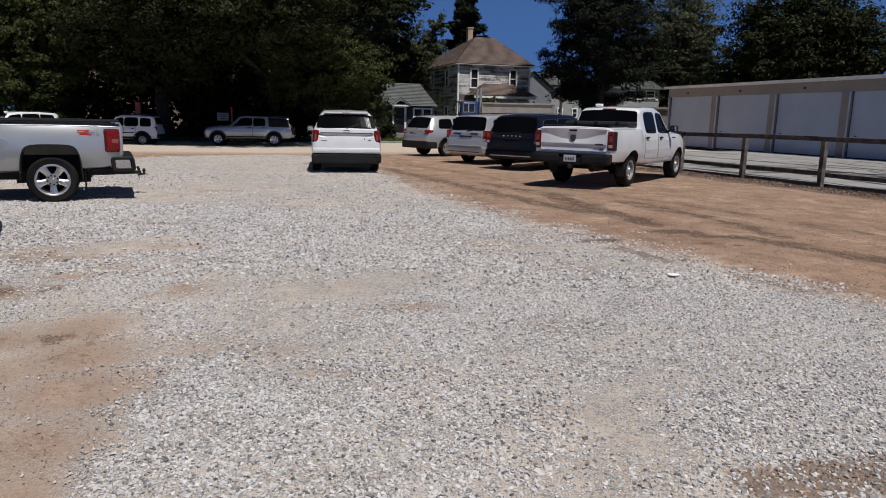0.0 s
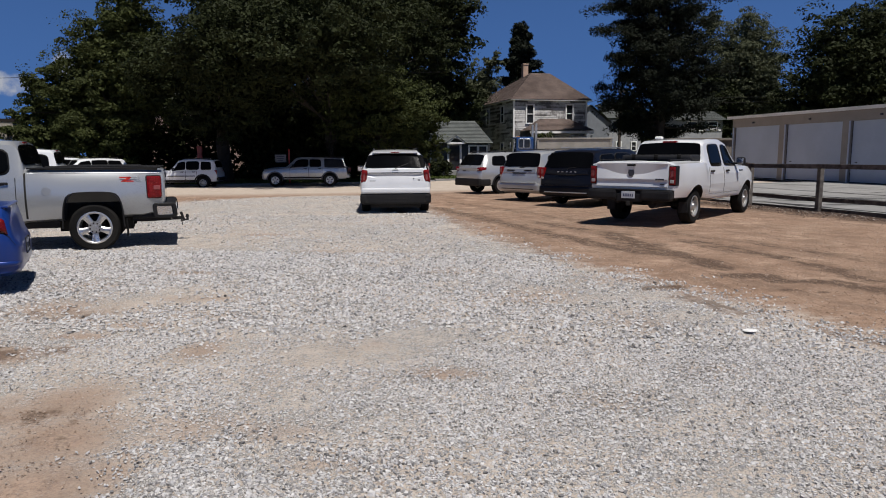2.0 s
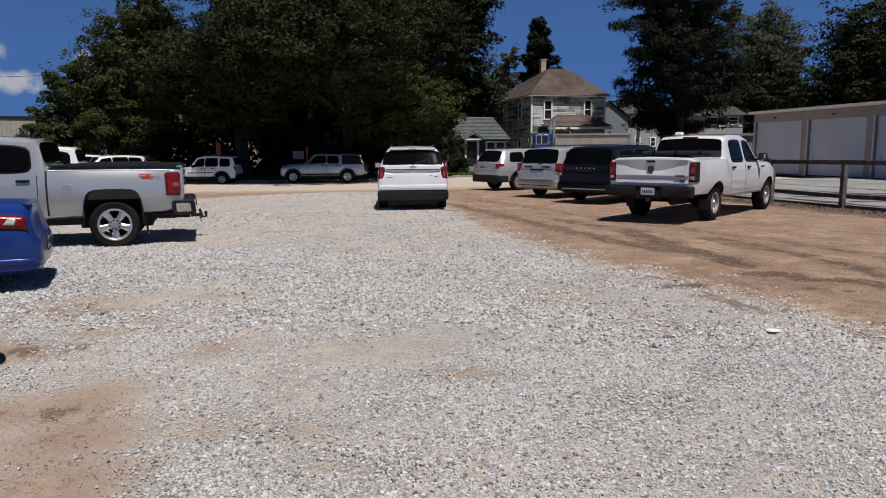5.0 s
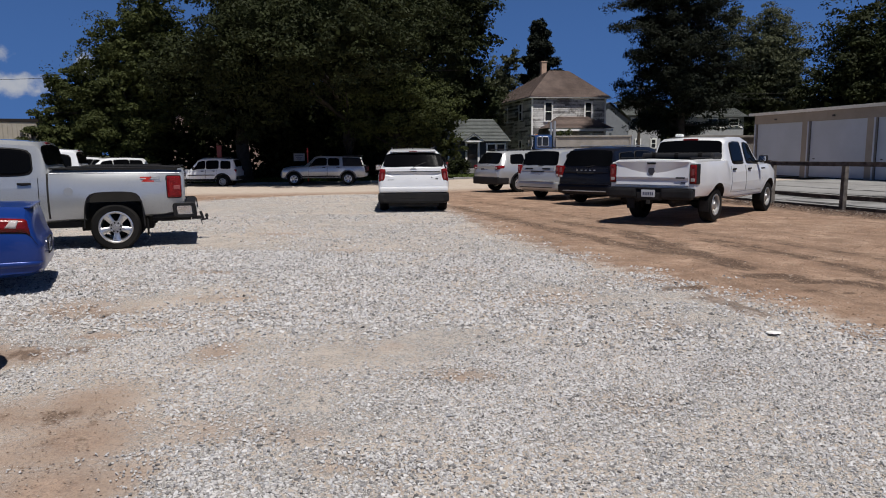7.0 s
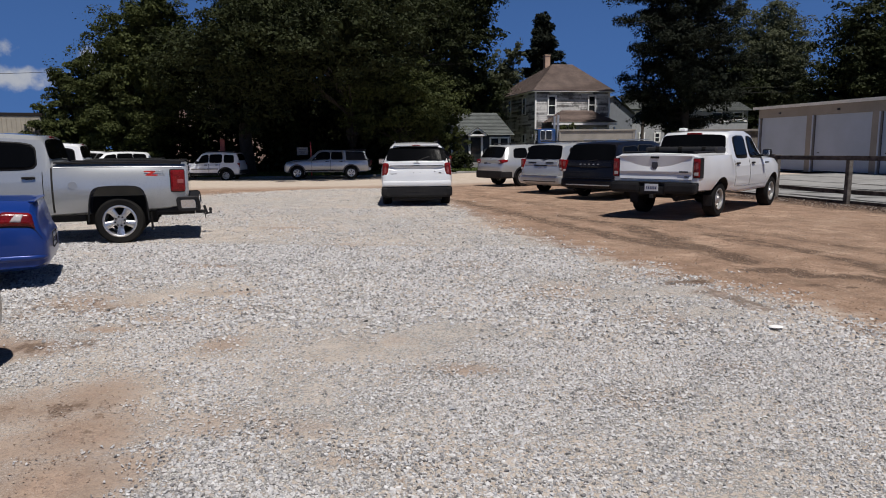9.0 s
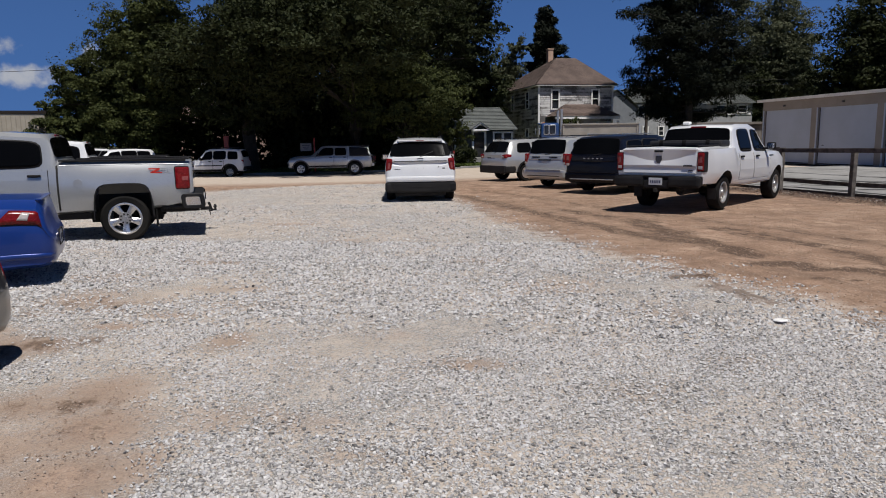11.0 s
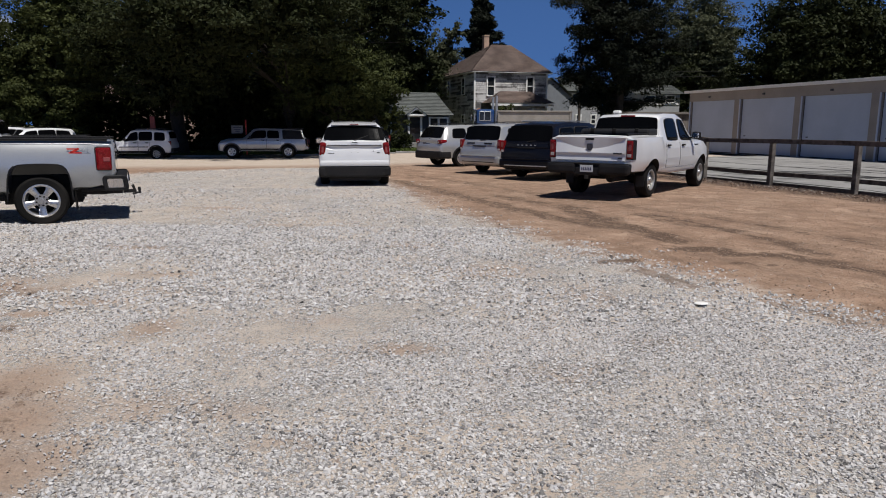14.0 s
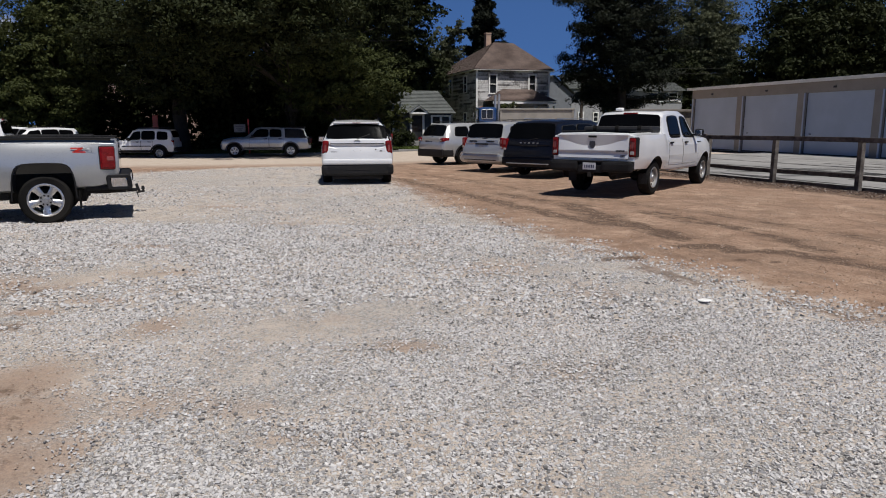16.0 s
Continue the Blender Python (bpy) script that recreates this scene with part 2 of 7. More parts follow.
MULCH = island_mix("bark_mulch", [(0.035, 0.024, 0.018), (0.085, 0.055, 0.042), (0.07, 0.045, 0.035), (0.13, 0.09, 0.07), (0.09, 0.06, 0.045), (0.36, 0.33, 0.30)], 0.95, 0.4, 60)
CLODS = island_mix("dark_clods", [(0.11, 0.072, 0.052), (0.19, 0.13, 0.095), (0.26, 0.185, 0.14), (0.40, 0.34, 0.29)], 0.95, 0.4, 60)
CRUMBS = island_mix("tan_crumbs", [(0.22, 0.155, 0.115), (0.34, 0.26, 0.20), (0.30, 0.215, 0.16), (0.46, 0.40, 0.34)], 0.95, 0.3, 60)

# ---- shared builders ----


def mesh_of(name, verts, faces, materials=(), smooth=None):
    me = bpy.data.meshes.new(name)
    me.from_pydata([tuple(v) for v in verts], [], [tuple(f) for f in faces])
    for m in materials:
        me.materials.append(m)
    if smooth is not None:
        me.shade_smooth()
        me.set_sharp_from_angle(angle=radians(smooth))
    me.update()
    return me


def quads(name, verts, nfaces, material):
    """A mesh of free quads, four vertices each, from a numpy array."""
    me = bpy.data.meshes.new(name)
    me.vertices.add(nfaces * 4)
    me.vertices.foreach_set("co", np.ascontiguousarray(verts, dtype=np.float32).ravel())
    me.loops.add(nfaces * 4)
    me.loops.foreach_set("vertex_index", np.arange(nfaces * 4, dtype=np.int32))
    me.polygons.add(nfaces)
    me.polygons.foreach_set("loop_start", np.arange(0, nfaces * 4, 4, dtype=np.int32))
    me.materials.append(material)
    me.update(calc_edges=True)
    return me


def part(name, bm, material, parent, label=""):
    """Links a bmesh or a mesh as one object under a thing or a part."""
    if isinstance(bm, bmesh.types.BMesh):
        me = bpy.data.meshes.new(name)
        bmesh.ops.recalc_face_normals(bm, faces=bm.faces[:])
        bm.to_mesh(me)
        bm.free()
    else:
        me = bm
    if material is not None and not me.materials:
        me.materials.append(material)
    ob = new(name, me)
    ob.parent = parent
    if label:
        ob["label"] = label
    return ob


def add_box(bm, cx, cy, cz, sx, sy, sz, bevel=0.0, turn=None):
    m = Matrix.Translation((cx, cy, cz)) @ (turn or Matrix()) @ Matrix.Diagonal((sx, sy, sz, 1))
    r = bmesh.ops.create_cube(bm, size=1.0, matrix=m)
    if bevel:
        es = list({e for v in r["verts"] for e in v.link_edges})
        bmesh.ops.bevel(bm, geom=es, offset=bevel, segments=2, profile=0.6, affect="EDGES")
    return bm


def box(cx, cy, cz, sx, sy, sz, bevel=0.0, turn=None):
    return add_box(bmesh.new(), cx, cy, cz, sx, sy, sz, bevel, turn)


def add_rod(bm, a, b, r0, r1=None, seg=10):
    a, b = Vector(a), Vector(b)
    d = b - a
    m = Matrix.Translation((a + b) / 2) @ d.to_track_quat("Z", "Y").to_matrix().to_4x4()
    bmesh.ops.create_cone(bm, cap_ends=True, segments=seg, radius1=r0, radius2=r0 if r1 is None else r1, depth=d.length, matrix=m)
    return bm


def rod(a, b, r0, r1=None, seg=10):
    return add_rod(bmesh.new(), a, b, r0, r1, seg)


def prism(points, lift):
    """A closed plate out of a ring of points, thickened by the vector lift."""
    bm = bmesh.new()
    n = len(points)
    lo = [bm.verts.new(p) for p in points]
    hi = [bm.verts.new(Vector(p) + Vector(lift)) for p in points]
    bm.faces.new(lo)
    bm.faces.new(hi[::-1])
    for i in range(n):
        bm.faces.new((lo[i], lo[(i + 1) % n], hi[(i + 1) % n], hi[i]))
    return bm


def thing(name, m, label, category, group="", kind=""):
    ob = new(name)
    ob.empty_display_size = 0.3
    ob.matrix_basis = m
    return tagged(ob, label, category, group, kind)


# ---- ground ----
GRID = radians(19)  # the streets' bearing
ALONG = Vector((math.cos(GRID), math.sin(GRID), 0))
ACROSS = Vector((-math.sin(GRID), math.cos(GRID), 0))
GRAVEL_EDGE = [(-60, 14), (-22, 17), (-11.5, 24.1), (-10, 26.6), (-8.2, 28.6), (-6.3, 29), (-3.3, 24), (-1.7, 18.4), (-0.6, 14.8), (0.1, 13.0),
               (1.0, 11.0), (1.4, 10.2), (1.9, 9.1), (2.4, 8.5), (2.8, 7.8), (3.1, 7.1), (3.4, 6.5), (4.2, 4.5), (6, 0), (9, -30), (-60, -30)]
BARE = [(-4.9, 7.7, 0.9, 0.5, 0.62), (-4.5, 5.8, 0.7, 0.5, 0.92), (-5.6, 8.8, 0.9, 0.5, 0.55), (-2.15, 3.0, 0.42, 0.5, 1.0), (-2.0, 2.5, 0.3, 0.35, 1.0), (-2.35, 3.65, 0.55, 0.55, 1.0), (-2.62, 4.25, 0.50, 0.50, 1.0), (-2.95, 4.85, 0.42, 0.50, 0.95), (-3.1, 3.7, 0.6, 0.6, 1.0), (-3.3, 4.6, 0.5, 0.5, 0.9), (-3.9, 6.47, 0.36, 0.16, 0.95), (-3.55, 6.9, 0.5, 0.16, 0.75),
        (-2.60, 6.1, 0.26, 0.40, 0.86), (-0.47, 5.67, 0.40, 0.22, 0.80), (-5.1, 14.5, 0.9, 0.35, 0.7), (-3.5, 8.2, 0.75, 0.2, 0.66), (-1.9, 4.5, 0.4, 0.36, 0.55), (-4.8, 7.4, 0.8, 0.25, 0.7),
        (0.4, 3.6, 0.4, 0.22, 0.45), (0.7, 5.2, 0.5, 0.3, 0.5), (-3.2, 12.0, 0.9, 0.5, 0.5), (-1.4, 4.5, 0.4, 0.24, 0.6), (-1.2, 6.4, 0.5, 0.4, 0.42), (-3.1, 7.4, 0.6, 0.3, 0.5), (-0.9, 4.1, 0.5, 0.22, 0.5),
        (0.3, 8.6, 0.9, 0.7, 0.55), (-0.9, 10.2, 0.8, 0.6, 0.5), (-5.4, 6.0, 0.9, 0.6, 0.92), (1.3, 7.4, 0.45, 0.6, 0.55), (1.5, 5.9, 0.4, 0.3, 0.5), (-0.6, 15.5, 0.8, 1.2, 0.6), (-4.6, 9.9, 0.9, 0.3, 0.7), (1.1, 9.7, 0.5, 0.6, 0.5)]
TRACKS = [([(-3.2, 23.3), (-1.8, 20.7), (-0.6, 18.1), (0.6, 15.4), (1.5, 13.6), (2.3, 12.2)], 0.30, 0.85),
          ([(2.0, 14.9), (2.54, 12.35), (3.0, 10.9)], 0.30, 1.0), ([(3.3, 13.7), (3.8, 12.4), (4.3, 11.5), (4.5, 10.6), (4.6, 9.9)], 0.26, 0.85),
          ([(2.95, 10.1), (3.28, 10.2), (3.5, 9.75)], 0.22, 1.1), ([(3.97, 9.7), (4.5, 9.2), (5.2, 8.2)], 0.28, 1.0), ([(3.26, 9.2), (3.6, 9.04)], 0.09, 1.0),
          ([(-2.2, 24.5), (0.0, 21.0), (2.2, 16.8), (4.6, 12.8), (6.5, 9.5)], 0.25, 0.55), ([(0.7, 17.3), (1.9, 15.2)], 0.3, 0.8),
          ([(1.68, 9.2), (2.07, 9.27)], 0.12, 1.7), ([(2.0, 8.7), (2.36, 7.85)], 0.13, 1.15), ([(2.9, 7.2), (3.3, 6.5)], 0.16, 0.7), ([(-3.6, 4.3), (-3.2, 4.55), (-2.75, 4.6)], 0.2, 0.6), ([(-5.2, 7.0), (-4.2, 7.35)], 0.34, 0.62), ([(-4.6, 5.7), (-3.9, 5.95)], 0.26, 0.72), ([(6.2, 23.6), (7.75, 20.1), (9.55, 15.6), (11.1, 11.5)], 0.75, 1.35), ([(1.35, 2.78), (1.75, 2.84), (2.15, 2.95)], 0.17, 1.35)]


def edge_distance(px, py, pts, closed):
    """The distance of points from a line of points, in numpy."""
    best = np.full(px.shape, 1e9)
    n = len(pts)
    for i in range(n if closed else n - 1):
        ax, ay = pts[i]
        bx, by = pts[(i + 1) % n]
        dx, dy = bx - ax, by - ay
        s = np.clip(((px - ax) * dx + (py - ay) * dy) / (dx * dx + dy * dy), 0, 1)
        best = np.minimum(best, np.hypot(px - ax - s * dx, py - ay - s * dy))
    return best


def inside(px, py, pts):
    odd = np.zeros(px.shape, bool)
    n = len(pts)
    for i in range(n):
        ax, ay = pts[i]
        bx, by = pts[(i + 1) % n]
        hit = (ay > py) != (by > py)
        with np.errstate(divide="ignore", invalid="ignore"):
            odd ^= hit & (px < (bx - ax) * (py - ay) / (by - ay + 1e-12) + ax)
    return odd


def step01(v):
    v = np.clip(v, 0, 1)
    return v * v * (3 - 2 * v)


def gravel_field(px, py):
    d = edge_distance(px, py, GRAVEL_EDGE, True)
    return np.where(inside(px, py, GRAVEL_EDGE), d, -d)


def bare_field(px, py):
    v = np.zeros(px.shape)
    for cx, cy, rx, ry, w in BARE:
        v = np.maximum(v, w * np.clip(1.35 - np.hypot((px - cx) / rx, (py - cy) / ry), 0, 1))
    return v


def track_field(px, py):
    v = np.zeros(px.shape)
    for pts, wid, w in TRACKS:
        v = np.maximum(v, w * np.clip(1.5 - edge_distance(px, py, pts, False) / wid, 0, 1))
    return v


def road_place(px, py):
    """Metres along and across the street; its near edge lies at 0 across."""
    return (px + 14) * ALONG.x + (py - 33) * ALONG.y, (px + 14) * ACROSS.x + (py - 33) * ACROSS.y


def ground_z(px, py):
    px, py = np.asarray(px, float), np.asarray(py, float)
    return -0.32 * step01((py - 24) / 17) * step01((4 - px) / 15) * step01((px + 36) / 14) + 0.05 * step01((px - 1.5) / 3) * step01((py - 8) / 6) * step01((40 - py) / 10)


def axis(lo, hi, step, far):
    mid = np.arange(lo, hi + 1e-6, step)
    grow = step * np.cumprod(np.full(200, 1.16))
    ext = np.cumsum(grow)
    ext = ext[: np.searchsorted(ext, far) + 1]
    return np.concatenate([lo - ext[::-1], mid, hi + ext])


gx, gy = axis(-13, 10, 0.16, 1800), axis(1.0, 32, 0.16, 1800)
GX, GY = np.meshgrid(gx, gy)
gxx, gyy = GX.ravel(), GY.ravel()
gravel_v, bare_v, track_v = gravel_field(gxx, gyy), bare_field(gxx, gyy), track_field(gxx, gyy)
ra, rc = road_place(gxx, gyy)
near = (np.hypot(gxx, gyy) < 60)
rough_z = np.array([noise.noise((x * 0.9, y * 0.9, 3.1)) * 0.018 + noise.noise((x * 3.1, y * 3.1, 9.7)) * 0.006 if k else 0.0 for x, y, k in zip(gxx, gyy, near)])
gz = ground_z(gxx, gyy) + rough_z * step01((30 - gyy) / 8) - 0.012 * np.clip(bare_v, 0, 1)
nx_, ny_ = len(gx), len(gy)
idx = np.arange(nx_ * ny_).reshape(ny_, nx_)
gf = np.stack([idx[:-1, :-1], idx[:-1, 1:], idx[1:, 1:], idx[1:, :-1]], -1).reshape(-1, 4)
gme = bpy.data.meshes.new("ground")
gme.vertices.add(nx_ * ny_)
gme.vertices.foreach_set("co", np.stack([gxx, gyy, gz], -1).astype(np.float32).ravel())
gme.loops.add(gf.size)
gme.loops.foreach_set("vertex_index", gf.ravel().astype(np.int32))
gme.polygons.add(len(gf))
gme.polygons.foreach_set("loop_start", np.arange(0, gf.size, 4, dtype=np.int32))
gme.update(calc_edges=True)
gme.shade_smooth()
for key, val in (("gravel", gravel_v), ("bare", bare_v), ("track", track_v), ("across", rc)):
    at = gme.attributes.new(key, "FLOAT", "POINT")
    at.data.foreach_set("value", val.astype(np.float32))


def ground_material():
    m, nt, b = nodes_of("lot_ground")
    at = where(nt)

    def attr(key):
        n = nt.nodes.new("ShaderNodeAttribute")
        n.attribute_name = key
        return n.outputs["Fac"]

    def voronoi(scale, feature="F1", rnd=1.0):
        n = nt.nodes.new("ShaderNodeTexVoronoi")
        n.feature = feature
        n.inputs["Scale"].default_value, n.inputs["Randomness"].default_value = scale, rnd
        link(nt, at, n.inputs["Vector"])
        return n
    broad, mid, fine = noise_node(nt, 0.45, 4, 0.55, at), noise_node(nt, 2.6, 5, 0.65, at), noise_node(nt, 38, 4, 0.7, at)
    grit = noise_node(nt, 150, 3, 0.7, at)
    warp = nt.nodes.new("ShaderNodeTexNoise")
    warp.inputs["Scale"].default_value, warp.inputs["Detail"].default_value = 55, 2
    link(nt, at, warp.inputs["Vector"])
    shift = nt.nodes.new("ShaderNodeVectorMath")
    shift.operation, shift.inputs["Scale"].default_value = "SCALE", 0.022
    link(nt, warp.outputs["Color"], shift.inputs[0])
    moved = nt.nodes.new("ShaderNodeVectorMath")
    link(nt, at, moved.inputs[0])
    link(nt, shift.outputs[0], moved.inputs[1])
    at = moved.outputs[0]
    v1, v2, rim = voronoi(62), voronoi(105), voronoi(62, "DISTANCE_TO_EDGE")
    sep = nt.nodes.new("ShaderNodeSeparateColor")
    link(nt, v1.outputs["Color"], sep.inputs["Color"])
    sep2 = nt.nodes.new("ShaderNodeSeparateColor")
    link(nt, v2.outputs["Color"], sep2.inputs["Color"])
    ramp = nt.nodes.new("ShaderNodeValToRGB")
    cols = [(0.0, (0.16, 0.15, 0.145)), (0.25, (0.42, 0.41, 0.395)), (0.6, (0.56, 0.545, 0.52)), (1.0, (0.72, 0.71, 0.69))]
    while len(ramp.color_ramp.elements) < 4:
        ramp.color_ramp.elements.new(0.5)
    for e, (p, c) in zip(ramp.color_ramp.elements, cols):
        e.position, e.color = p, (*c, 1)
    link(nt, maths(nt, "ADD", maths(nt, "MULTIPLY", sep.outputs[0], 0.65), maths(nt, "MULTIPLY", sep2.outputs[1], 0.35)), ramp.inputs["Fac"])
    # crevices round each crumb are painted dark, standing in for shade between stones
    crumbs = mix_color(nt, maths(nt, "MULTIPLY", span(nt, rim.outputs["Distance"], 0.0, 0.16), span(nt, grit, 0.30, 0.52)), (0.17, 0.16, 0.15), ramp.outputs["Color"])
    powder = mix_color(nt, span(nt, mid, 0.35, 0.65), (0.46, 0.39, 0.325), (0.54, 0.48, 0.42))
    powder = mix_color(nt, maths(nt, "MULTIPLY", span(nt, grit, 0.46, 0.70), 0.55), powder, (0.27, 0.235, 0.205))
    thin = maths(nt, "ADD", maths(nt, "MULTIPLY", span(nt, broad, 0.38, 0.66), 0.55), maths(nt, "MULTIPLY", span(nt, mid, 0.40, 0.68), 0.40))
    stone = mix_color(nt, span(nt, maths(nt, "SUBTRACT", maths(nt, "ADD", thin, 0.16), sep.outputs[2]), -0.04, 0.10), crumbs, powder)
    turned = nt.nodes.new("ShaderNodeMapping")
    turned.vector_type = "TEXTURE"
    turned.inputs["Rotation"].default_value, turned.inputs["Scale"].default_value = (0, 0, radians(24)), (1.0, 4.0, 1.0)
    link(nt, at, turned.inputs["Vector"])
    rut = noise_node(nt, 2.3, 6, 0.68, turned.outputs["Vector"])
    rut2 = noise_node(nt, 7.0, 5, 0.65, turned.outputs["Vector"])
    earth = mix_color(nt, span(nt, mid, 0.33, 0.68), (0.240, 0.155, 0.106), (0.345, 0.234, 0.166))
    earth = mix_color(nt, maths(nt, "MULTIPLY", span(nt, grit, 0.46, 0.70), 0.55), earth, (0.16, 0.105, 0.075))
    earth = mix_color(nt, maths(nt, "MULTIPLY", span(nt, broad, 0.45, 0.7), 0.4), earth, (0.29, 0.215, 0.158))
    earth = mix_color(nt, maths(nt, "MULTIPLY", span(nt, rut, 0.52, 0.64), 0.55), earth, (0.150, 0.102, 0.075))
    earth = mix_color(nt, maths(nt, "MULTIPLY", span(nt, rut2, 0.55, 0.64), 0.5), earth, (0.31, 0.232, 0.172))
    earth = mix_color(nt, maths(nt, "MULTIPLY", span(nt, fine, 0.50, 0.62), 0.55), earth, (0.150, 0.098, 0.070))
    earth = mix_color(nt, maths(nt, "MULTIPLY", span(nt, fine, 0.45, 0.34), 0.60), earth, (0.40, 0.30, 0.225))
    blot, blot2 = noise_node(nt, 1.15, 6, 0.7, at), noise_node(nt, 4.2, 5, 0.72, turned.outputs["Vector"])
    earth = mix_color(nt, maths(nt, "MULTIPLY", span(nt, blot, 0.51, 0.62), 0.60), earth, (0.165, 0.108, 0.076))
    earth = mix_color(nt, maths(nt, "MULTIPLY", span(nt, blot, 0.46, 0.36), 0.55), earth, (0.42, 0.305, 0.225))
    earth = mix_color(nt, maths(nt, "MULTIPLY", span(nt, blot2, 0.55, 0.66), 0.55), earth, (0.145, 0.094, 0.066))
    old = mix_color(nt, span(nt, maths(nt, "ADD", maths(nt, "MULTIPLY", fine, 0.5), maths(nt, "MULTIPLY", grit, 0.5)), 0.43, 0.62), (0.050, 0.032, 0.023), (0.180, 0.122, 0.086))
    wob = maths(nt, "MULTIPLY", maths(nt, "SUBTRACT", mid, 0.5), 2.2)
    wob2 = maths(nt, "MULTIPLY", maths(nt, "SUBTRACT", fine, 0.5), 1.3)
    ragged = maths(nt, "ADD", wob, wob2)
    on_track = span(nt, maths(nt, "ADD", attr("track"), maths(nt, "ADD", maths(nt, "MULTIPLY", ragged, 0.95), maths(nt, "MULTIPLY", maths(nt, "SUBTRACT", rut2, 0.5), 2.2))), 0.28, 0.98)
    dirt = mix_color(nt, maths(nt, "MULTIPLY", on_track, 0.95), earth, old)
    in_gravel = span(nt, maths(nt, "ADD", attr("gravel"), ragged), -0.55, 0.40)
    bare = span(nt, maths(nt, "ADD", attr("bare"), maths(nt, "MULTIPLY", ragged, 0.5)), 0.18, 0.95)
    in_gravel = maths(nt, "MULTIPLY", in_gravel, maths(nt, "SUBTRACT", 1.0, maths(nt, "MULTIPLY", bare, 0.8)))
    in_gravel = maths(nt, "MULTIPLY", in_gravel, maths(nt, "SUBTRACT", 1.0, maths(nt, "MULTIPLY", on_track, 0.75)))
    pale = mix_color(nt, span(nt, fine, 0.38, 0.62), (0.235, 0.162, 0.118), (0.365, 0.28, 0.215))
    pale = mix_color(nt, maths(nt, "MULTIPLY", span(nt, grit, 0.45, 0.66), 0.6), pale, (0.15, 0.105, 0.078))
    pale = mix_color(nt, maths(nt, "MULTIPLY", span(nt, v2.outputs["Distance"], 0.30, 0.10), maths(nt, "MULTIPLY", span(nt, sep2.outputs[0], 0.6, 0.7), 0.8)), pale, (0.52, 0.46, 0.40))
    dirt = mix_color(nt, maths(nt, "MULTIPLY", maths(nt, "MULTIPLY", maths(nt, "MULTIPLY", span(nt, attr("gravel"), 0.3, 1.5), maths(nt, "SUBTRACT", 1.0, on_track)), maths(nt, "SUBTRACT", 1.0, span(nt, attr("bare"), 0.90, 0.99))), 0.75), dirt, pale)
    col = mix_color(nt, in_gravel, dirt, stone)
    dusty = mix_color(nt, span(nt, mid, 0.3, 0.7), (0.39, 0.325, 0.262), (0.47, 0.405, 0.34))
    across = attr("across")
    acr = maths(nt, "ADD", across, maths(nt, "MULTIPLY", ragged, 0.6))
    to_road = maths(nt, "MULTIPLY", span(nt, acr, -7.0, -1.0), maths(nt, "SUBTRACT", 1.0, in_gravel))
    col = mix_color(nt, to_road, col, dusty)
    lawn = mix_color(nt, span(nt, fine, 0.3, 0.7), (0.045, 0.062, 0.018), (0.12, 0.13, 0.05))
    lawn = mix_color(nt, span(nt, mid, 0.45, 0.7), lawn, (0.24, 0.19, 0.13))
    col = mix_color(nt, span(nt, acr, 11.2, 11.8), col, lawn)
    link(nt, col, b.inputs["Base Color"])
    b.inputs["Roughness"].default_value, b.inputs["Specular IOR Level"].default_value = 0.92, 0.25
    h = maths(nt, "ADD", maths(nt, "MULTIPLY", maths(nt, "MULTIPLY", span(nt, rim.outputs["Distance"], 0.0, 0.3), in_gravel), 0.45), maths(nt, "MULTIPLY", maths(nt, "ADD", maths(nt, "ADD", fine, grit), rut2), 0.45))
    bumped(nt, b, h, 0.8, 0.014)
    return m


gme.materials.append(ground_material())
ground = tagged(new("ground", gme), "grey gravel and tan dirt lot running out to a dusty street", "ground", kind="structure")

# ---- vehicles ----
# A body is lofted from stations: x, underside, widest height, belt height, top, half widths at the widest, the belt and the top.


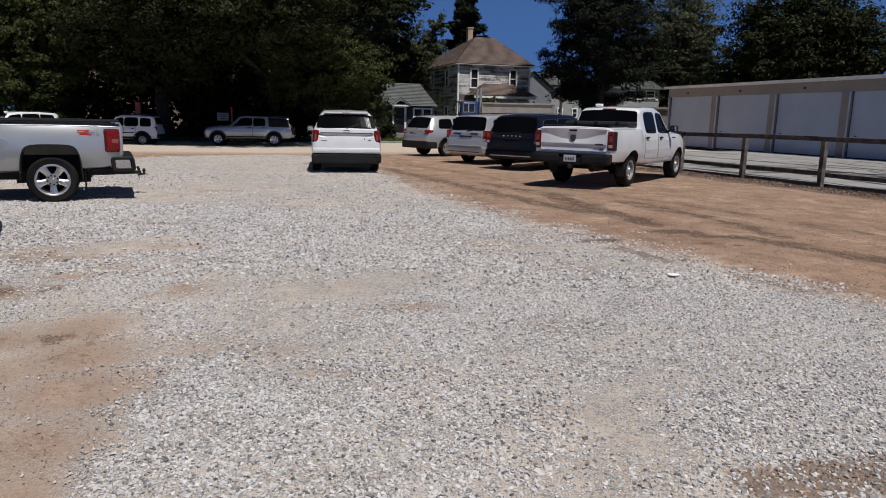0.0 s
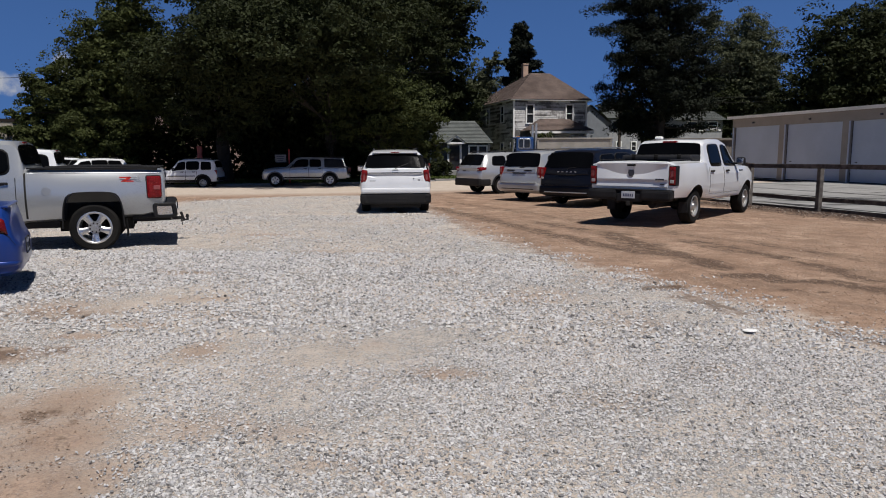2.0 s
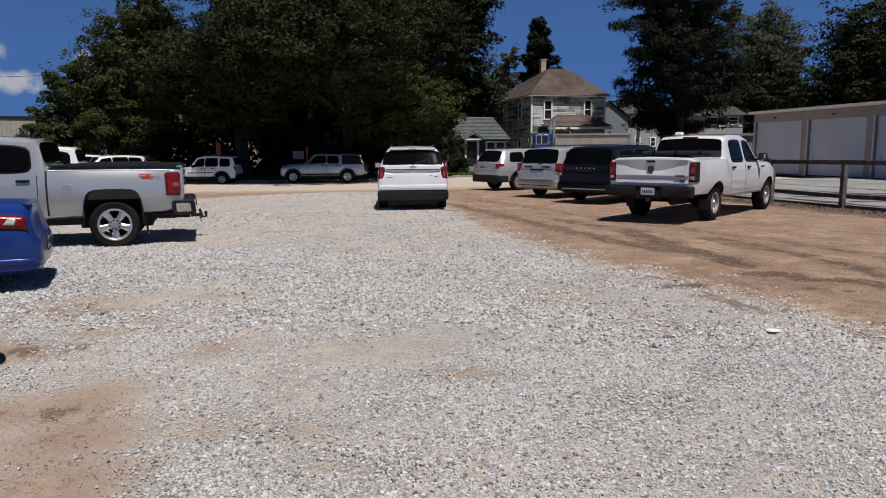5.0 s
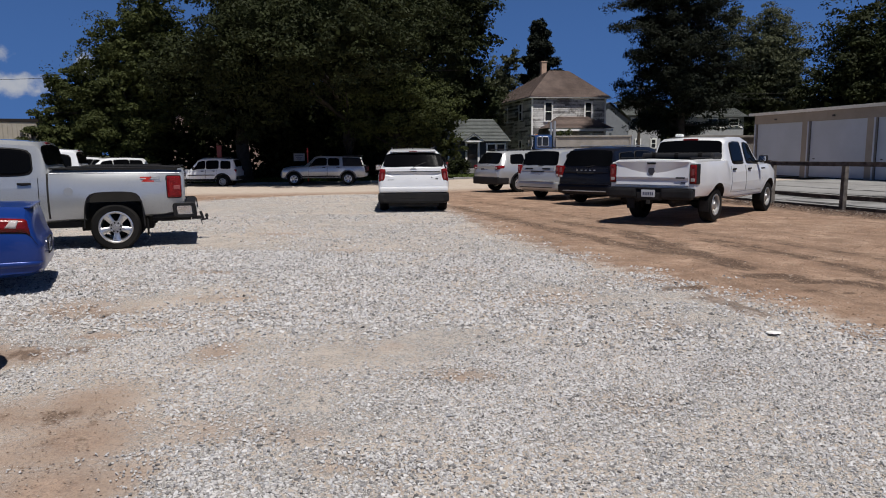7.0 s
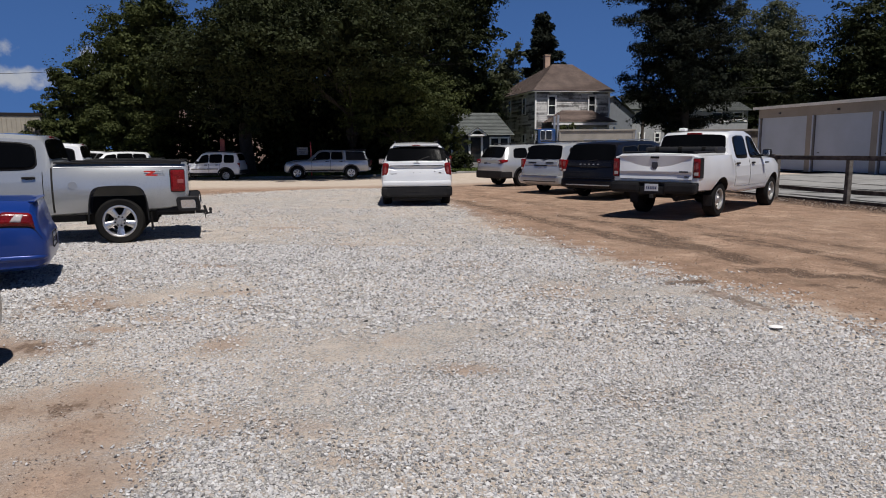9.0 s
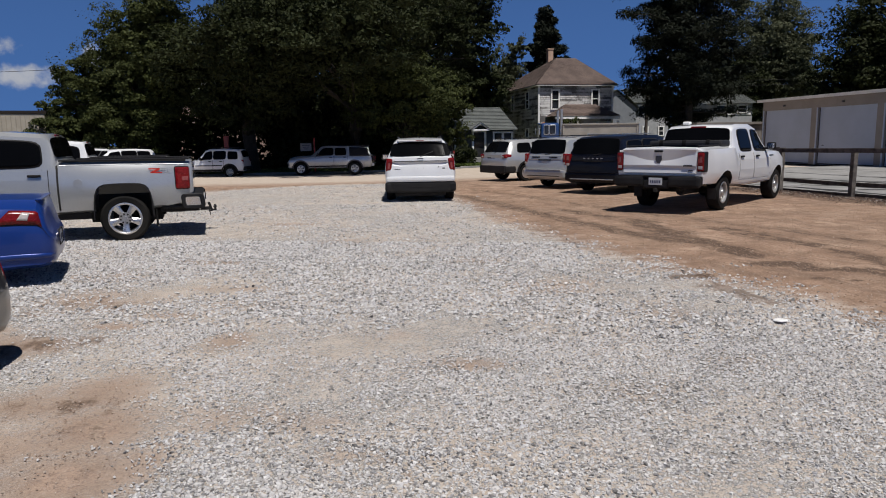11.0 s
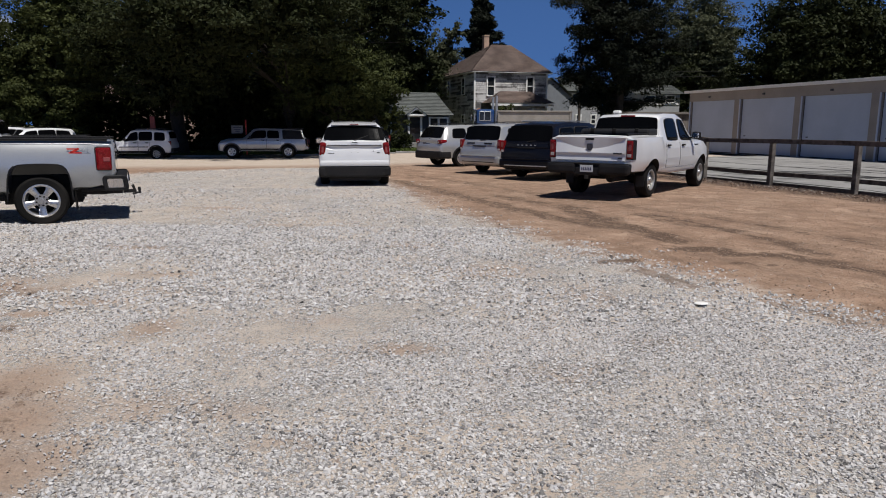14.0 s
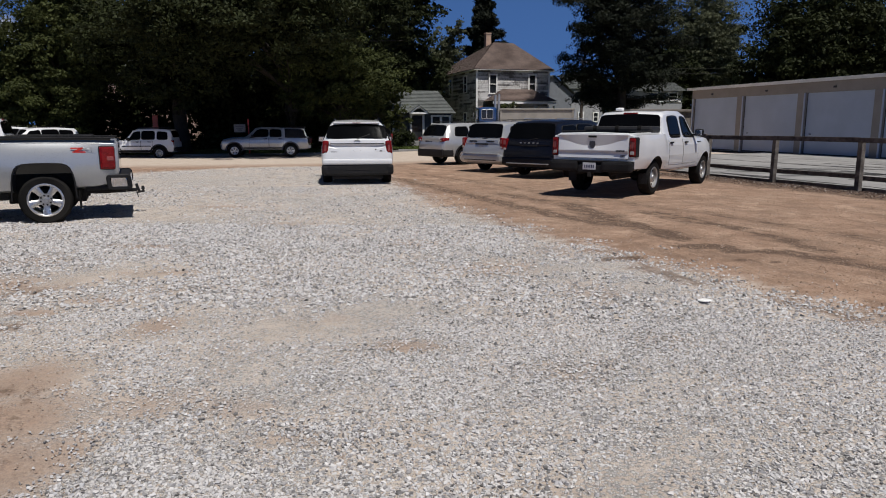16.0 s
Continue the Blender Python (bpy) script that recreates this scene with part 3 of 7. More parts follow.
class Shell:
    def __init__(self, stations, bulges=()):
        self.st = np.array(sorted(stations), float)
        self.bulges = bulges  # fenders that swell over the wheels: x, half length, how far


    def ring(self, x):
        v = [np.interp(x, self.st[:, 0], self.st[:, i]) for i in range(1, 8)]
        zb, zm, zt, zr, w, wt_, wr = v
        top = max(zt + 0.008, zr - 0.07)
        g = sum(a * math.exp(-((x - c) / h) ** 4) for c, h, a in self.bulges)
        return np.array([(0, zb), (w * 0.80, zb), (w * 0.95, zb + 0.05), (w * 0.981 + g * .85, zb + (zm - zb) * 0.55), (w + g, zm), (w * 0.985 + g * .75, zm + (zt - zm) * 0.62),
                         (wt_, zt), (wr, top), (wr - 0.09, max(zr, top + 0.004)), (0, max(zr, top + 0.004) + 0.022)])

    def side(self, x, s, sign, off=0.0):
        """A point of the flank: s counts the ring's corners (6 is the belt, 7 the roof's edge)."""
        r = self.ring(x)
        i = min(int(s), 8)
        f = s - i
        y, z = r[i] * (1 - f) + r[i + 1] * f
        d = r[i + 1] - r[i]
        q = self.ring(x + 0.01)[i] * (1 - f) + self.ring(x + 0.01)[i + 1] * f
        k = self.ring(x - 0.01)[i] * (1 - f) + self.ring(x - 0.01)[i + 1] * f
        n = Vector((0.02, q[0] - k[0], q[1] - k[1])).cross(Vector((0, d[0], d[1]))).normalized()
        if n.y < 0 or (n.y == 0 and n.z < 0):
            n = -n
        return Vector((x, y * sign, z)) + Vector((n.x, n.y * sign, n.z)) * off

    def top(self, x, y, off=0.0):
        r = self.ring(x)
        z = r[9][1] + (r[8][1] - r[9][1]) * min(1.0, (abs(y) / max(r[8][0], 0.1)) ** 2)
        return Vector((x, y, z + off))

    def mesh(self, name, material):
        xs = []
        for a, b in zip(self.st[:-1, 0], self.st[1:, 0]):
            k = max(1, int((b - a) / (0.13 if self.bulges else 0.35)))
            xs += [a + (b - a) * i / k for i in range(k)]
        xs.append(self.st[-1, 0])
        verts, faces, n = [], [], 18
        for x in xs:
            r = self.ring(x)
            verts += [(x, y, z) for y, z in r] + [(x, -y, z) for y, z in r[8:0:-1]]
        for j in range(len(xs) - 1):
            for i in range(n):
                a, b = j * n + i, j * n + (i + 1) % n
                faces.append((a, b, b + n, a + n))
        last = (len(xs) - 1) * n
        faces.append(tuple(range(n))[::-1])
        faces.append(tuple(last + i for i in range(n)))
        me = mesh_of(name, verts, faces, (material, UNDER))
        bm = bmesh.new()
        bm.from_mesh(me)
        bmesh.ops.recalc_face_normals(bm, faces=bm.faces[:])
        bm.to_mesh(me)
        bm.free()
        return me


def carve(ob, bm, sharp=34):
    """Cuts a bmesh out of an object's mesh; the cut faces take the second material."""
    me = bpy.data.meshes.new("cutter")
    bmesh.ops.recalc_face_normals(bm, faces=bm.faces[:])
    for f in bm.faces:
        f.material_index = 1
    bm.to_mesh(me)
    bm.free()
    me.materials.append(ob.data.materials[0])
    me.materials.append(ob.data.materials[1])
    cutter = new("cutter", me)
    cutter.matrix_world = ob.matrix_world
    mod = ob.modifiers.new("cut", "BOOLEAN")
    mod.operation, mod.object, mod.solver, mod.use_self = "DIFFERENCE", cutter, "EXACT", True
    bpy.context.view_layer.update()
    got = bpy.data.meshes.new_from_object(ob.evaluated_get(bpy.context.evaluated_depsgraph_get()))
    ob.modifiers.clear()
    ob.data = got
    bpy.data.objects.remove(cutter)
    got.shade_smooth()
    got.set_sharp_from_angle(angle=radians(sharp))


def lathe(name, prof, seg, material, smooth=40):
    """Turns a profile of (radius, y) round the y axis."""
    verts, faces, n = [], [], len(prof)
    for k in range(seg):
        a = 2 * math.pi * k / seg
        verts += [(r * math.cos(a), y, r * math.sin(a)) for r, y in prof]
    for k in range(seg):
        for i in range(n - 1):
            a, b = k * n + i, ((k + 1) % seg) * n + i
            faces.append((a, a + 1, b + 1, b))
    return mesh_of(name, verts, faces, (material,), smooth)


def wheel_meshes(rad, rim_r, wid, style, rim_material):
    h = wid / 2
    tyre = lathe("tyre", [(rim_r - 0.01, -h * 0.8), (rim_r + 0.01, -h), (rad - 0.04, -h * 1.04), (rad - 0.008, -h * 0.82), (rad, -h * 0.5), (rad - 0.006, 0), (rad, h * 0.5),
                          (rad - 0.008, h * 0.82), (rad - 0.04, h * 1.04), (rim_r + 0.01, h), (rim_r - 0.01, h * 0.8)], 32, RUBBER)
    bm = bmesh.new()
    if style == "five":
        for k in range(5):
            t = Matrix.Rotation(k * 2 * math.pi / 5, 4, "Y")
            rows = []
            for f, wd, yy in ((0.12, .052, .80), (0.40, .045, .84), (0.70, .056, .92), (0.97, .078, .98)):
                rows.append([t @ Vector((dx, h * yy - dy, rim_r * f)) for dx, dy in ((-wd, .018), (-wd * .55, 0), (wd * .55, 0), (wd, .018), (wd, .07), (-wd, .07))])
            vs = [[bm.verts.new(q) for q in r] for r in rows]
            for p, q in zip(vs[:-1], vs[1:]):
                for i in range(6):
                    bm.faces.new((p[i], p[(i + 1) % 6], q[(i + 1) % 6], q[i]))
            bm.faces.new(vs[0])
            bm.faces.new(vs[-1][::-1])
        n0 = len(bm.faces)
        for k in range(8):
            q = Matrix.Rotation((k + .5) * math.pi / 4, 4, "Y") @ Vector((0, h * .86, rim_r * .29))
            add_rod(bm, q - Vector((0, .02, 0)), q + Vector((0, .016, 0)), .020, .016, 6)
        bm.faces.ensure_lookup_table()
        for f in bm.faces[n0:]:
            f.material_index = 1
        bmesh.ops.create_cone(bm, cap_ends=True, segments=16, radius1=rim_r * 0.40, radius2=rim_r * 0.37, depth=0.03, matrix=Matrix.Translation((0, h * 0.80, 0)) @ Matrix.Rotation(-math.pi / 2, 4, "X"))
        bmesh.ops.create_cone(bm, cap_ends=True, segments=16, radius1=rim_r * 0.17, radius2=rim_r * 0.13, depth=0.06, matrix=Matrix.Translation((0, h * 0.94, 0)) @ Matrix.Rotation(-math.pi / 2, 4, "X"))
        hoop = lathe("hoop", [(rim_r + .006, h * 0.98), (rim_r - 0.012, h * 1.02), (rim_r - 0.03, h * 0.95), (rim_r - 0.045, h * 0.4), (rim_r - 0.055, -h * 0.6)], 36, rim_material)
    else:
        hoop = lathe("hoop", [(rim_r + .006, h * 0.98), (rim_r - 0.012, h * 1.02), (rim_r - 0.03, h * 0.92), (rim_r * .86, h * .42), (rim_r * .72, h * .40), (rim_r * .52, h * .58), (rim_r * .40, h * .78), (rim_r * .30, h * .80), (rim_r * .26, h * .98), (rim_r * .12, h * 1.02), (0.0, h * 1.02)], 32, rim_material)
        for k in range(8):
            t = Matrix.Rotation((k + .5) * math.pi / 4, 4, "Y")
            q = t @ Vector((0, h * .44, rim_r * .70))
            n0 = len(bm.faces)
            add_rod(bm, q - Vector((0, .02, 0)), q + Vector((0, .012, 0)), .026, .026, 10)
            bm.faces.ensure_lookup_table()
            for f in bm.faces[n0:]:
                f.material_index = 1
    bm.from_mesh(hoop)
    bpy.data.meshes.remove(hoop)
    bmesh.ops.recalc_face_normals(bm, faces=bm.faces[:])
    rim = bpy.data.meshes.new("rim")
    bm.to_mesh(rim)
    bm.free()
    rim.materials.append(rim_material)
    rim.materials.append(UNDER)
    rim.shade_smooth()
    rim.set_sharp_from_angle(angle=radians(35))
    disc = lathe("wheel", [(0.0, -h * 0.1), (rim_r * 0.62, -h * 0.1), (rim_r * 0.62, -h * 0.3), (0.0, -h * 0.3)], 24, UNDER)
    return disc, tyre, rim


def add_wheels(root, base, rad, rim_r, wid, half, style, rim_material):
    disc, tyre, rim = wheel_meshes(rad, rim_r, wid, style, rim_material)
    for x in (0.0, base):
        for sign in (1, -1):
            w = part("wheel", disc, None, root)
            w.matrix_basis = pose(x, sign * (half - wid / 2), rad, 0, 36 + 23 * x, 0 if sign > 0 else 180)
            part("tyre", tyre, None, w)
            part("rim", rim, None, w)


def flank_plate(sh, corners, sign, off, thick):
    """A plate on the flank, its corners given as (x, s)."""
    pts, n = [], len(corners)
    for i in range(n):
        (x0, s0), (x1, s1) = corners[i], corners[(i + 1) % n]
        k = max(1, int(abs(x1 - x0) / 0.3), int(abs(s1 - s0) / 0.55))
        pts += [(x0 + (x1 - x0) * j / k, s0 + (s1 - s0) * j / k) for j in range(k)]
    bm = bmesh.new()
    hi = [bm.verts.new(sh.side(x, s, sign, off)) for x, s in pts]
    lo = [bm.verts.new(sh.side(x, s, sign, off - thick)) for x, s in pts]
    bm.faces.new(hi)
    m = len(pts)
    for i in range(m):
        bm.faces.new((hi[i], hi[(i + 1) % m], lo[(i + 1) % m], lo[i]))
    bmesh.ops.triangulate(bm, faces=[f for f in bm.faces if len(f.verts) > 4])
    return bm


def flank_patch(sh, low, high, s0, s1, sign, off, nx=8, ns=3, round_=0.0):
    """A thin moulding that follows the flank: low and high are its ends in x at s0 and s1; round_ softens its corners."""
    bm = bmesh.new()
    grid = []
    for lift in (off, off - 0.03):
        rows = []
        for j in range(ns + 1):
            f = j / ns
            row = []
            for i in range(nx + 1):
                u, v = 2 * i / nx - 1, 2 * f - 1
                u, v = u * (1 - round_ * .7 * v ** 6), v * (1 - round_ * u ** 8)
                g = (v + 1) / 2
                a, b = low[0] + (high[0] - low[0]) * g, low[1] + (high[1] - low[1]) * g
                row.append(bm.verts.new(sh.side(a + (b - a) * (u + 1) / 2, s0 + (s1 - s0) * g, sign, lift)))
            rows.append(row)
        grid.append(rows)
    for rows in grid:
        for j in range(ns):
            for i in range(nx):
                bm.faces.new((rows[j][i], rows[j][i + 1], rows[j + 1][i + 1], rows[j + 1][i]))
    up, dn = grid
    rim = [(0, i) for i in range(nx)] + [(j, nx) for j in range(ns)] + [(ns, i) for i in range(nx, 0, -1)] + [(j, 0) for j in range(ns, 0, -1)]
    for (j, i), (k, m) in zip(rim, rim[1:] + rim[:1]):
        bm.faces.new((up[j][i], up[k][m], dn[k][m], dn[j][i]))
    bmesh.ops.recalc_face_normals(bm, faces=bm.faces[:])
    for f in bm.faces:
        f.smooth = True
    return bm


def strip_along(pts, y, wide, thick):
    """A flat moulding that follows a line of (x, z) on a flank; it grows away from the line."""
    bm = bmesh.new()
    rows = []
    for i, (x, z) in enumerate(pts):
        ax, az = pts[max(0, i - 1)]
        bx, bz = pts[min(len(pts) - 1, i + 1)]
        k = math.hypot(bx - ax, bz - az)
        nx, nz = -(bz - az) / k, (bx - ax) / k
        rows.append([bm.verts.new((x + nx * u, y + v, z + nz * u)) for u, v in ((0, -thick), (0, thick), (wide * .7, thick), (wide, thick * .4), (wide, -thick))])
    for p, q in zip(rows[:-1], rows[1:]):
        for i in range(5):
            bm.faces.new((p[i], p[(i + 1) % 5], q[(i + 1) % 5], q[i]))
    bm.faces.new(rows[0])
    bm.faces.new(rows[-1][::-1])
    bmesh.ops.recalc_face_normals(bm, faces=bm.faces[:])
    return bm


def door_plate(sh, x0, x1, s0, s1, sign, off):
    """A door's skin: a patch of the flank, bent with it."""
    bm = bmesh.new()
    xs = [x0 + (x1 - x0) * i / 4 for i in range(5)]
    ss = [s0] + [float(k) for k in range(int(s0) + 1, int(s1) + 1) if s0 < k < s1] + [s1]
    g = [[bm.verts.new(sh.side(x, s, sign, off)) for s in ss] for x in xs]
    k = [[bm.verts.new(sh.side(x, s, sign, -0.01)) for s in ss] for x in xs]
    for i in range(len(xs) - 1):
        for j in range(len(ss) - 1):
            bm.faces.new((g[i][j], g[i + 1][j], g[i + 1][j + 1], g[i][j + 1]))
    for i in range(len(xs) - 1):
        for j in (0, len(ss) - 1):
            bm.faces.new((g[i][j], g[i + 1][j], k[i + 1][j], k[i][j]))
    for j in range(len(ss) - 1):
        for i in (0, len(xs) - 1):
            bm.faces.new((g[i][j], g[i][j + 1], k[i][j + 1], k[i][j]))
    return bm


def top_plate(sh, x0, x1, y0, y1, off, thick):
    """A pane on the sloping ends of the cabin: half width y0 at x0, y1 at x1."""
    bm = bmesh.new()
    rows = []
    for i in range(13):
        row = []
        for k in range(-6, 7):
            u, v = k / 6, i / 6 - 1
            u, v = u * (1 - .09 * v ** 8), v * (1 - .10 * u ** 8)
            x = x0 + (x1 - x0) * (v + 1) / 2
            row.append(bm.verts.new(sh.top(x, (y0 + (y1 - y0) * (v + 1) / 2) * u)))
        rows.append(row)
    for a, b in zip(rows[:-1], rows[1:]):
        for i in range(12):
            bm.faces.new((a[i], a[i + 1], b[i + 1], b[i]))
    bmesh.ops.recalc_face_normals(bm, faces=bm.faces[:])
    up = sum((f.normal.z for f in bm.faces))
    if up < 0:
        bmesh.ops.reverse_faces(bm, faces=bm.faces[:])
    for v in bm.verts:
        v.normal_update()
    r = bmesh.ops.solidify(bm, geom=bm.faces[:], thickness=thick)
    d = Vector((-1.0 if x1 > x0 else 1.0, 0, 0.6)).normalized() * off
    bmesh.ops.translate(bm, verts=bm.verts[:], vec=d)
    return bm


def plate_with_bars(root, x, y, z, facing=-1):
    p = part("number_plate", box(x, y, z, 0.012, 0.31, 0.155, 0.004), PLATE, root, "pale number plate with dark bars")
    for k in range(6):
        part("lettering_bar", box(x + facing * 0.008, y - 0.105 + k * 0.042, z - 0.005, 0.004, 0.024, 0.062), INK, p)


def build_vehicle(name, label, category, m, st, paint_mat, base, rad, rim_r, wid, half, style="five", rim_material=None, doors=(), windows=(), back=None, front=None,
                  cavity=None, arch=0.07, arch_shape=None, group="", mirrors=None, head=None, bulges=()):
    root = thing(name, m, label, category, group)
    sh = Shell(st, bulges)
    body = part("body", sh.mesh("body", paint_mat), None, root)
    bpy.context.view_layer.update()
    bm = bmesh.new()
    for x in (0.0, base):
        for sign in (1, -1):
            if arch_shape:
                y0, y1 = sorted((sign * (half - 0.40), sign * (half + 0.3)))
                got = prism([(x + dx, y0, z) for dx, z in arch_shape], (0, y1 - y0, 0))
                hold = bpy.data.meshes.new("arch")
                got.to_mesh(hold)
                got.free()
                bm.from_mesh(hold)
                bpy.data.meshes.remove(hold)
                continue
            add_rod(bm, (x, sign * (half - 0.34), rad + 0.015), (x, sign * (half + 0.3), rad + 0.015), rad + arch, None, 28)
            add_box(bm, x, sign * (half - 0.02), rad * 0.3, (rad + arch) * 1.86, 0.64, rad * 0.75)
    carve(body, bm)
    if cavity:
        x0, x1, hw, z0 = cavity
        carve(body, box((x0 + x1) / 2, 0, z0 + 0.75, x1 - x0, hw * 2, 1.5))
    add_wheels(root, base, rad, rim_r, wid, half - 0.02, style, rim_material or ALLOY)
    for x0, x1, s0, s1, hx in doors:
        for sign in (1, -1):
            part("door_gap", door_plate(sh, x0 - 0.012, x1 + 0.012, s0 - 0.03, s1, sign, 0.0025), UNDER, root)
            d = part("door", door_plate(sh, x0, x1, s0, s1, sign, 0.006), paint_mat, root)
            p = sh.side(hx, 5.42, sign, 0.03)
            part("handle", box(p.x, p.y, p.z, 0.21, 0.035, 0.042, 0.016), BLACK_TRIM, d, "black door handle")
            part("handle_cup", flank_patch(sh, (hx - .07, hx + .07), (hx - .07, hx + .07), 5.22, 5.52, sign, .008, 10, 6, .3), BADGE_DARK, d, "dark door-handle cup")
    for (ax, s0), (bx, _), (cx, s1), (dx, s2) in windows:
        for sign in (1, -1):
            part("side_window", flank_patch(sh, (ax, bx), (dx, cx), s0, (s1 + s2) / 2, sign, 0.009, 16, 8, .13), GLASS, root, "dark tinted side window")
            part("window_seal", flank_patch(sh, (ax - .025, bx + .025), (dx - .02, cx + .02), s0 - .04, (s1 + s2) / 2 + .035, sign, 0.006, 16, 8, .12), BLACK_TRIM, root, "black rubber window seal")
    if back:
        part("rear_window", top_plate(sh, *back, 0.007, 0.02), GLASS, root, "dark tinted rear window")
    if front:
        part("windscreen", top_plate(sh, *front, 0.007, 0.02), GLASS, root, "dark windscreen")
    if head:
        hx, hy, hz, sx, sy, sz = head
        for sign in (1, -1):
            part("headlight", box(hx, sign * hy, hz, sx, sy, sz, 0.03), CLEAR_LENS, root, "clear headlight")
    if mirrors:
        mx_, mz_, my_ = mirrors
        for sign in (1, -1):
            k = part("mirror", box(mx_, sign * my_, mz_, 0.12, 0.22, 0.19, 0.055), BLACK_TRIM, root, "black wing mirror")
            part("mirror_glass", box(mx_ - .062, sign * my_, mz_, 0.006, 0.16, 0.13, 0.002), CHROME, k, "silvered mirror glass")
            part("mirror_arm", box(mx_, sign * (my_ - 0.14), mz_ - 0.06, 0.05, 0.14, 0.05, 0.01), BLACK_TRIM, k)
    return root, sh, body


def arch_strip(x, y, zc, r0, r1, thick, a0=0.0, a1=math.pi, seg=18):
    """A moulded strip round a wheel arch."""
    bm = bmesh.new()
    rows = []
    for k in range(seg + 1):
        a = a0 + (a1 - a0) * k / seg
        c, s = math.cos(a), math.sin(a)
        rows.append([bm.verts.new((x + r * c, y + o, zc + r * s)) for r, o in ((r0, -thick), (r0, thick), (r1 - .02, thick), (r1, thick * .4), (r1, -thick))])
    for p, q in zip(rows[:-1], rows[1:]):
        for i in range(5):
            bm.faces.new((p[i], p[(i + 1) % 5], q[(i + 1) % 5], q[i]))
    bm.faces.new(rows[0])
    bm.faces.new(rows[-1][::-1])
    return bm


def at_ground(x, y, heading, z=None):
    return pose(x, y, float(ground_z(x, y)) if z is None else z, 0, 0, heading)


def tail_lamps(root, x, y, z, sx, sy, sz, tilt=0.0):
    for sign in (1, -1):
        t = Matrix.Rotation(sign * tilt, 4, "X")
        k = part("tail_light", box(x, sign * y, z, sx, sy, sz, 0.035, t), RED_LENS, root, "red tail light")
        part("lamp_surround", box(x + .012, sign * y, z, sx, sy + .014, sz + .03, 0.03, t), BLACK_TRIM, k, "dark lamp surround")
        part("brake_lens", box(x - sx * .46, sign * y, z + sz * .12, sx * .12, sy * .55, sz * .42, 0.03, t), LAMP_CORE, k, "paler brake lens")
        part("reverse_lens", box(x - sx * 0.46, sign * y, z - sz * 0.30, sx * 0.12, sy * 0.6, sz * 0.18, 0.01, t), CLEAR_LENS, k, "clear reversing lens")


def rounded_frame(cx, y, cz, sx, sz, rad, wide, thick, lean=0.0):
    """An upright frame with rounded corners in the plane of a flank; with wide 0 it is a full plate."""
    def loop(inset):
        a, b, r = sx / 2 - inset, sz / 2 - inset, max(.004, rad - inset)
        pts = []
        for qx, qz, a0 in ((1, 1, 0), (-1, 1, 90), (-1, -1, 180), (1, -1, 270)):
            for k in range(5):
                t = radians(a0 + 22.5 * k)
                pts.append((qx * (a - r) + r * math.cos(t), qz * (b - r) + r * math.sin(t)))
        return pts
    bm = bmesh.new()
    sets = []
    for inset, yy in ([(0.0, -thick), (0.0, thick * .6), (min(.012, sx * .1), thick)] + ([(wide, thick), (wide + .004, -thick)] if wide else [])):
        sets.append([bm.verts.new((cx + px_ + lean * pz_, y + yy, cz + pz_)) for px_, pz_ in loop(inset)])
    n = len(sets[0])
    for p, q in zip(sets[:-1], sets[1:]):
        for i in range(n):
            bm.faces.new((p[i], p[(i + 1) % n], q[(i + 1) % n], q[i]))
    if not wide:
        bm.faces.new(sets[-1])
    return bm


def creased_gate(x, half, rows):
    """A tailgate pressed with creases: rows of height and depth at the middle and at the ends, from the top down."""
    bm = bmesh.new()
    cols = []
    for k in range(25):
        y = half * (k / 12 - 1)
        f = (abs(y) / half) ** 2.2
        prof = [(zm + (ze - zm) * f, d) for zm, ze, d in rows]
        cols.append([bm.verts.new((x + d, y, z)) for z, d in prof] + [bm.verts.new((x + .05, y, prof[-1][0])), bm.verts.new((x + .05, y, prof[0][0]))])
    n = len(cols[0])
    for p, q in zip(cols[:-1], cols[1:]):
        for i in range(n):
            bm.faces.new((p[i], p[(i + 1) % n], q[(i + 1) % n], q[i]))
    bm.faces.new(cols[0])
    bm.faces.new(cols[-1][::-1])
    return bm


# white pickup with a rolled black bed cover
RAM_ST = [(-1.225, .70, .92, 1.33, 1.385, .975, .945, .89), (-1.20, .58, .92, 1.345, 1.40, .99, .955, .90), (-.9, .58, .90, 1.355, 1.41, 1.0, .96, .90), (0, .55, .88, 1.36, 1.415, 1.0, .96, .90), (.64, .50, .86, 1.36, 1.42, 1.0, .96, .90),
          (.67, .50, .86, 1.30, 1.44, 1.0, .955, .86), (.79, .48, .86, 1.25, 1.80, 1.0, .955, .80), (.88, .48, .86, 1.24, 1.87, 1.0, .955, .785), (1.3, .46, .86, 1.23, 1.91, 1.0, .955, .78), (2.1, .46, .86, 1.23, 1.91, 1.0, .955, .78),
          (2.36, .46, .86, 1.23, 1.87, 1.0, .95, .77), (3.02, .46, .86, 1.24, 1.36, 1.0, .94, .84), (3.6, .46, .85, 1.24, 1.33, .99, .92, .80), (4.0, .46, .84, 1.20, 1.29, .97, .88, .76), (4.22, .46, .82, 1.10, 1.20, .92, .82, .70), (4.34, .50, .78, .98, 1.06, .84, .74, .62), (4.38, .54, .76, .90, .95, .76, .68, .58)]
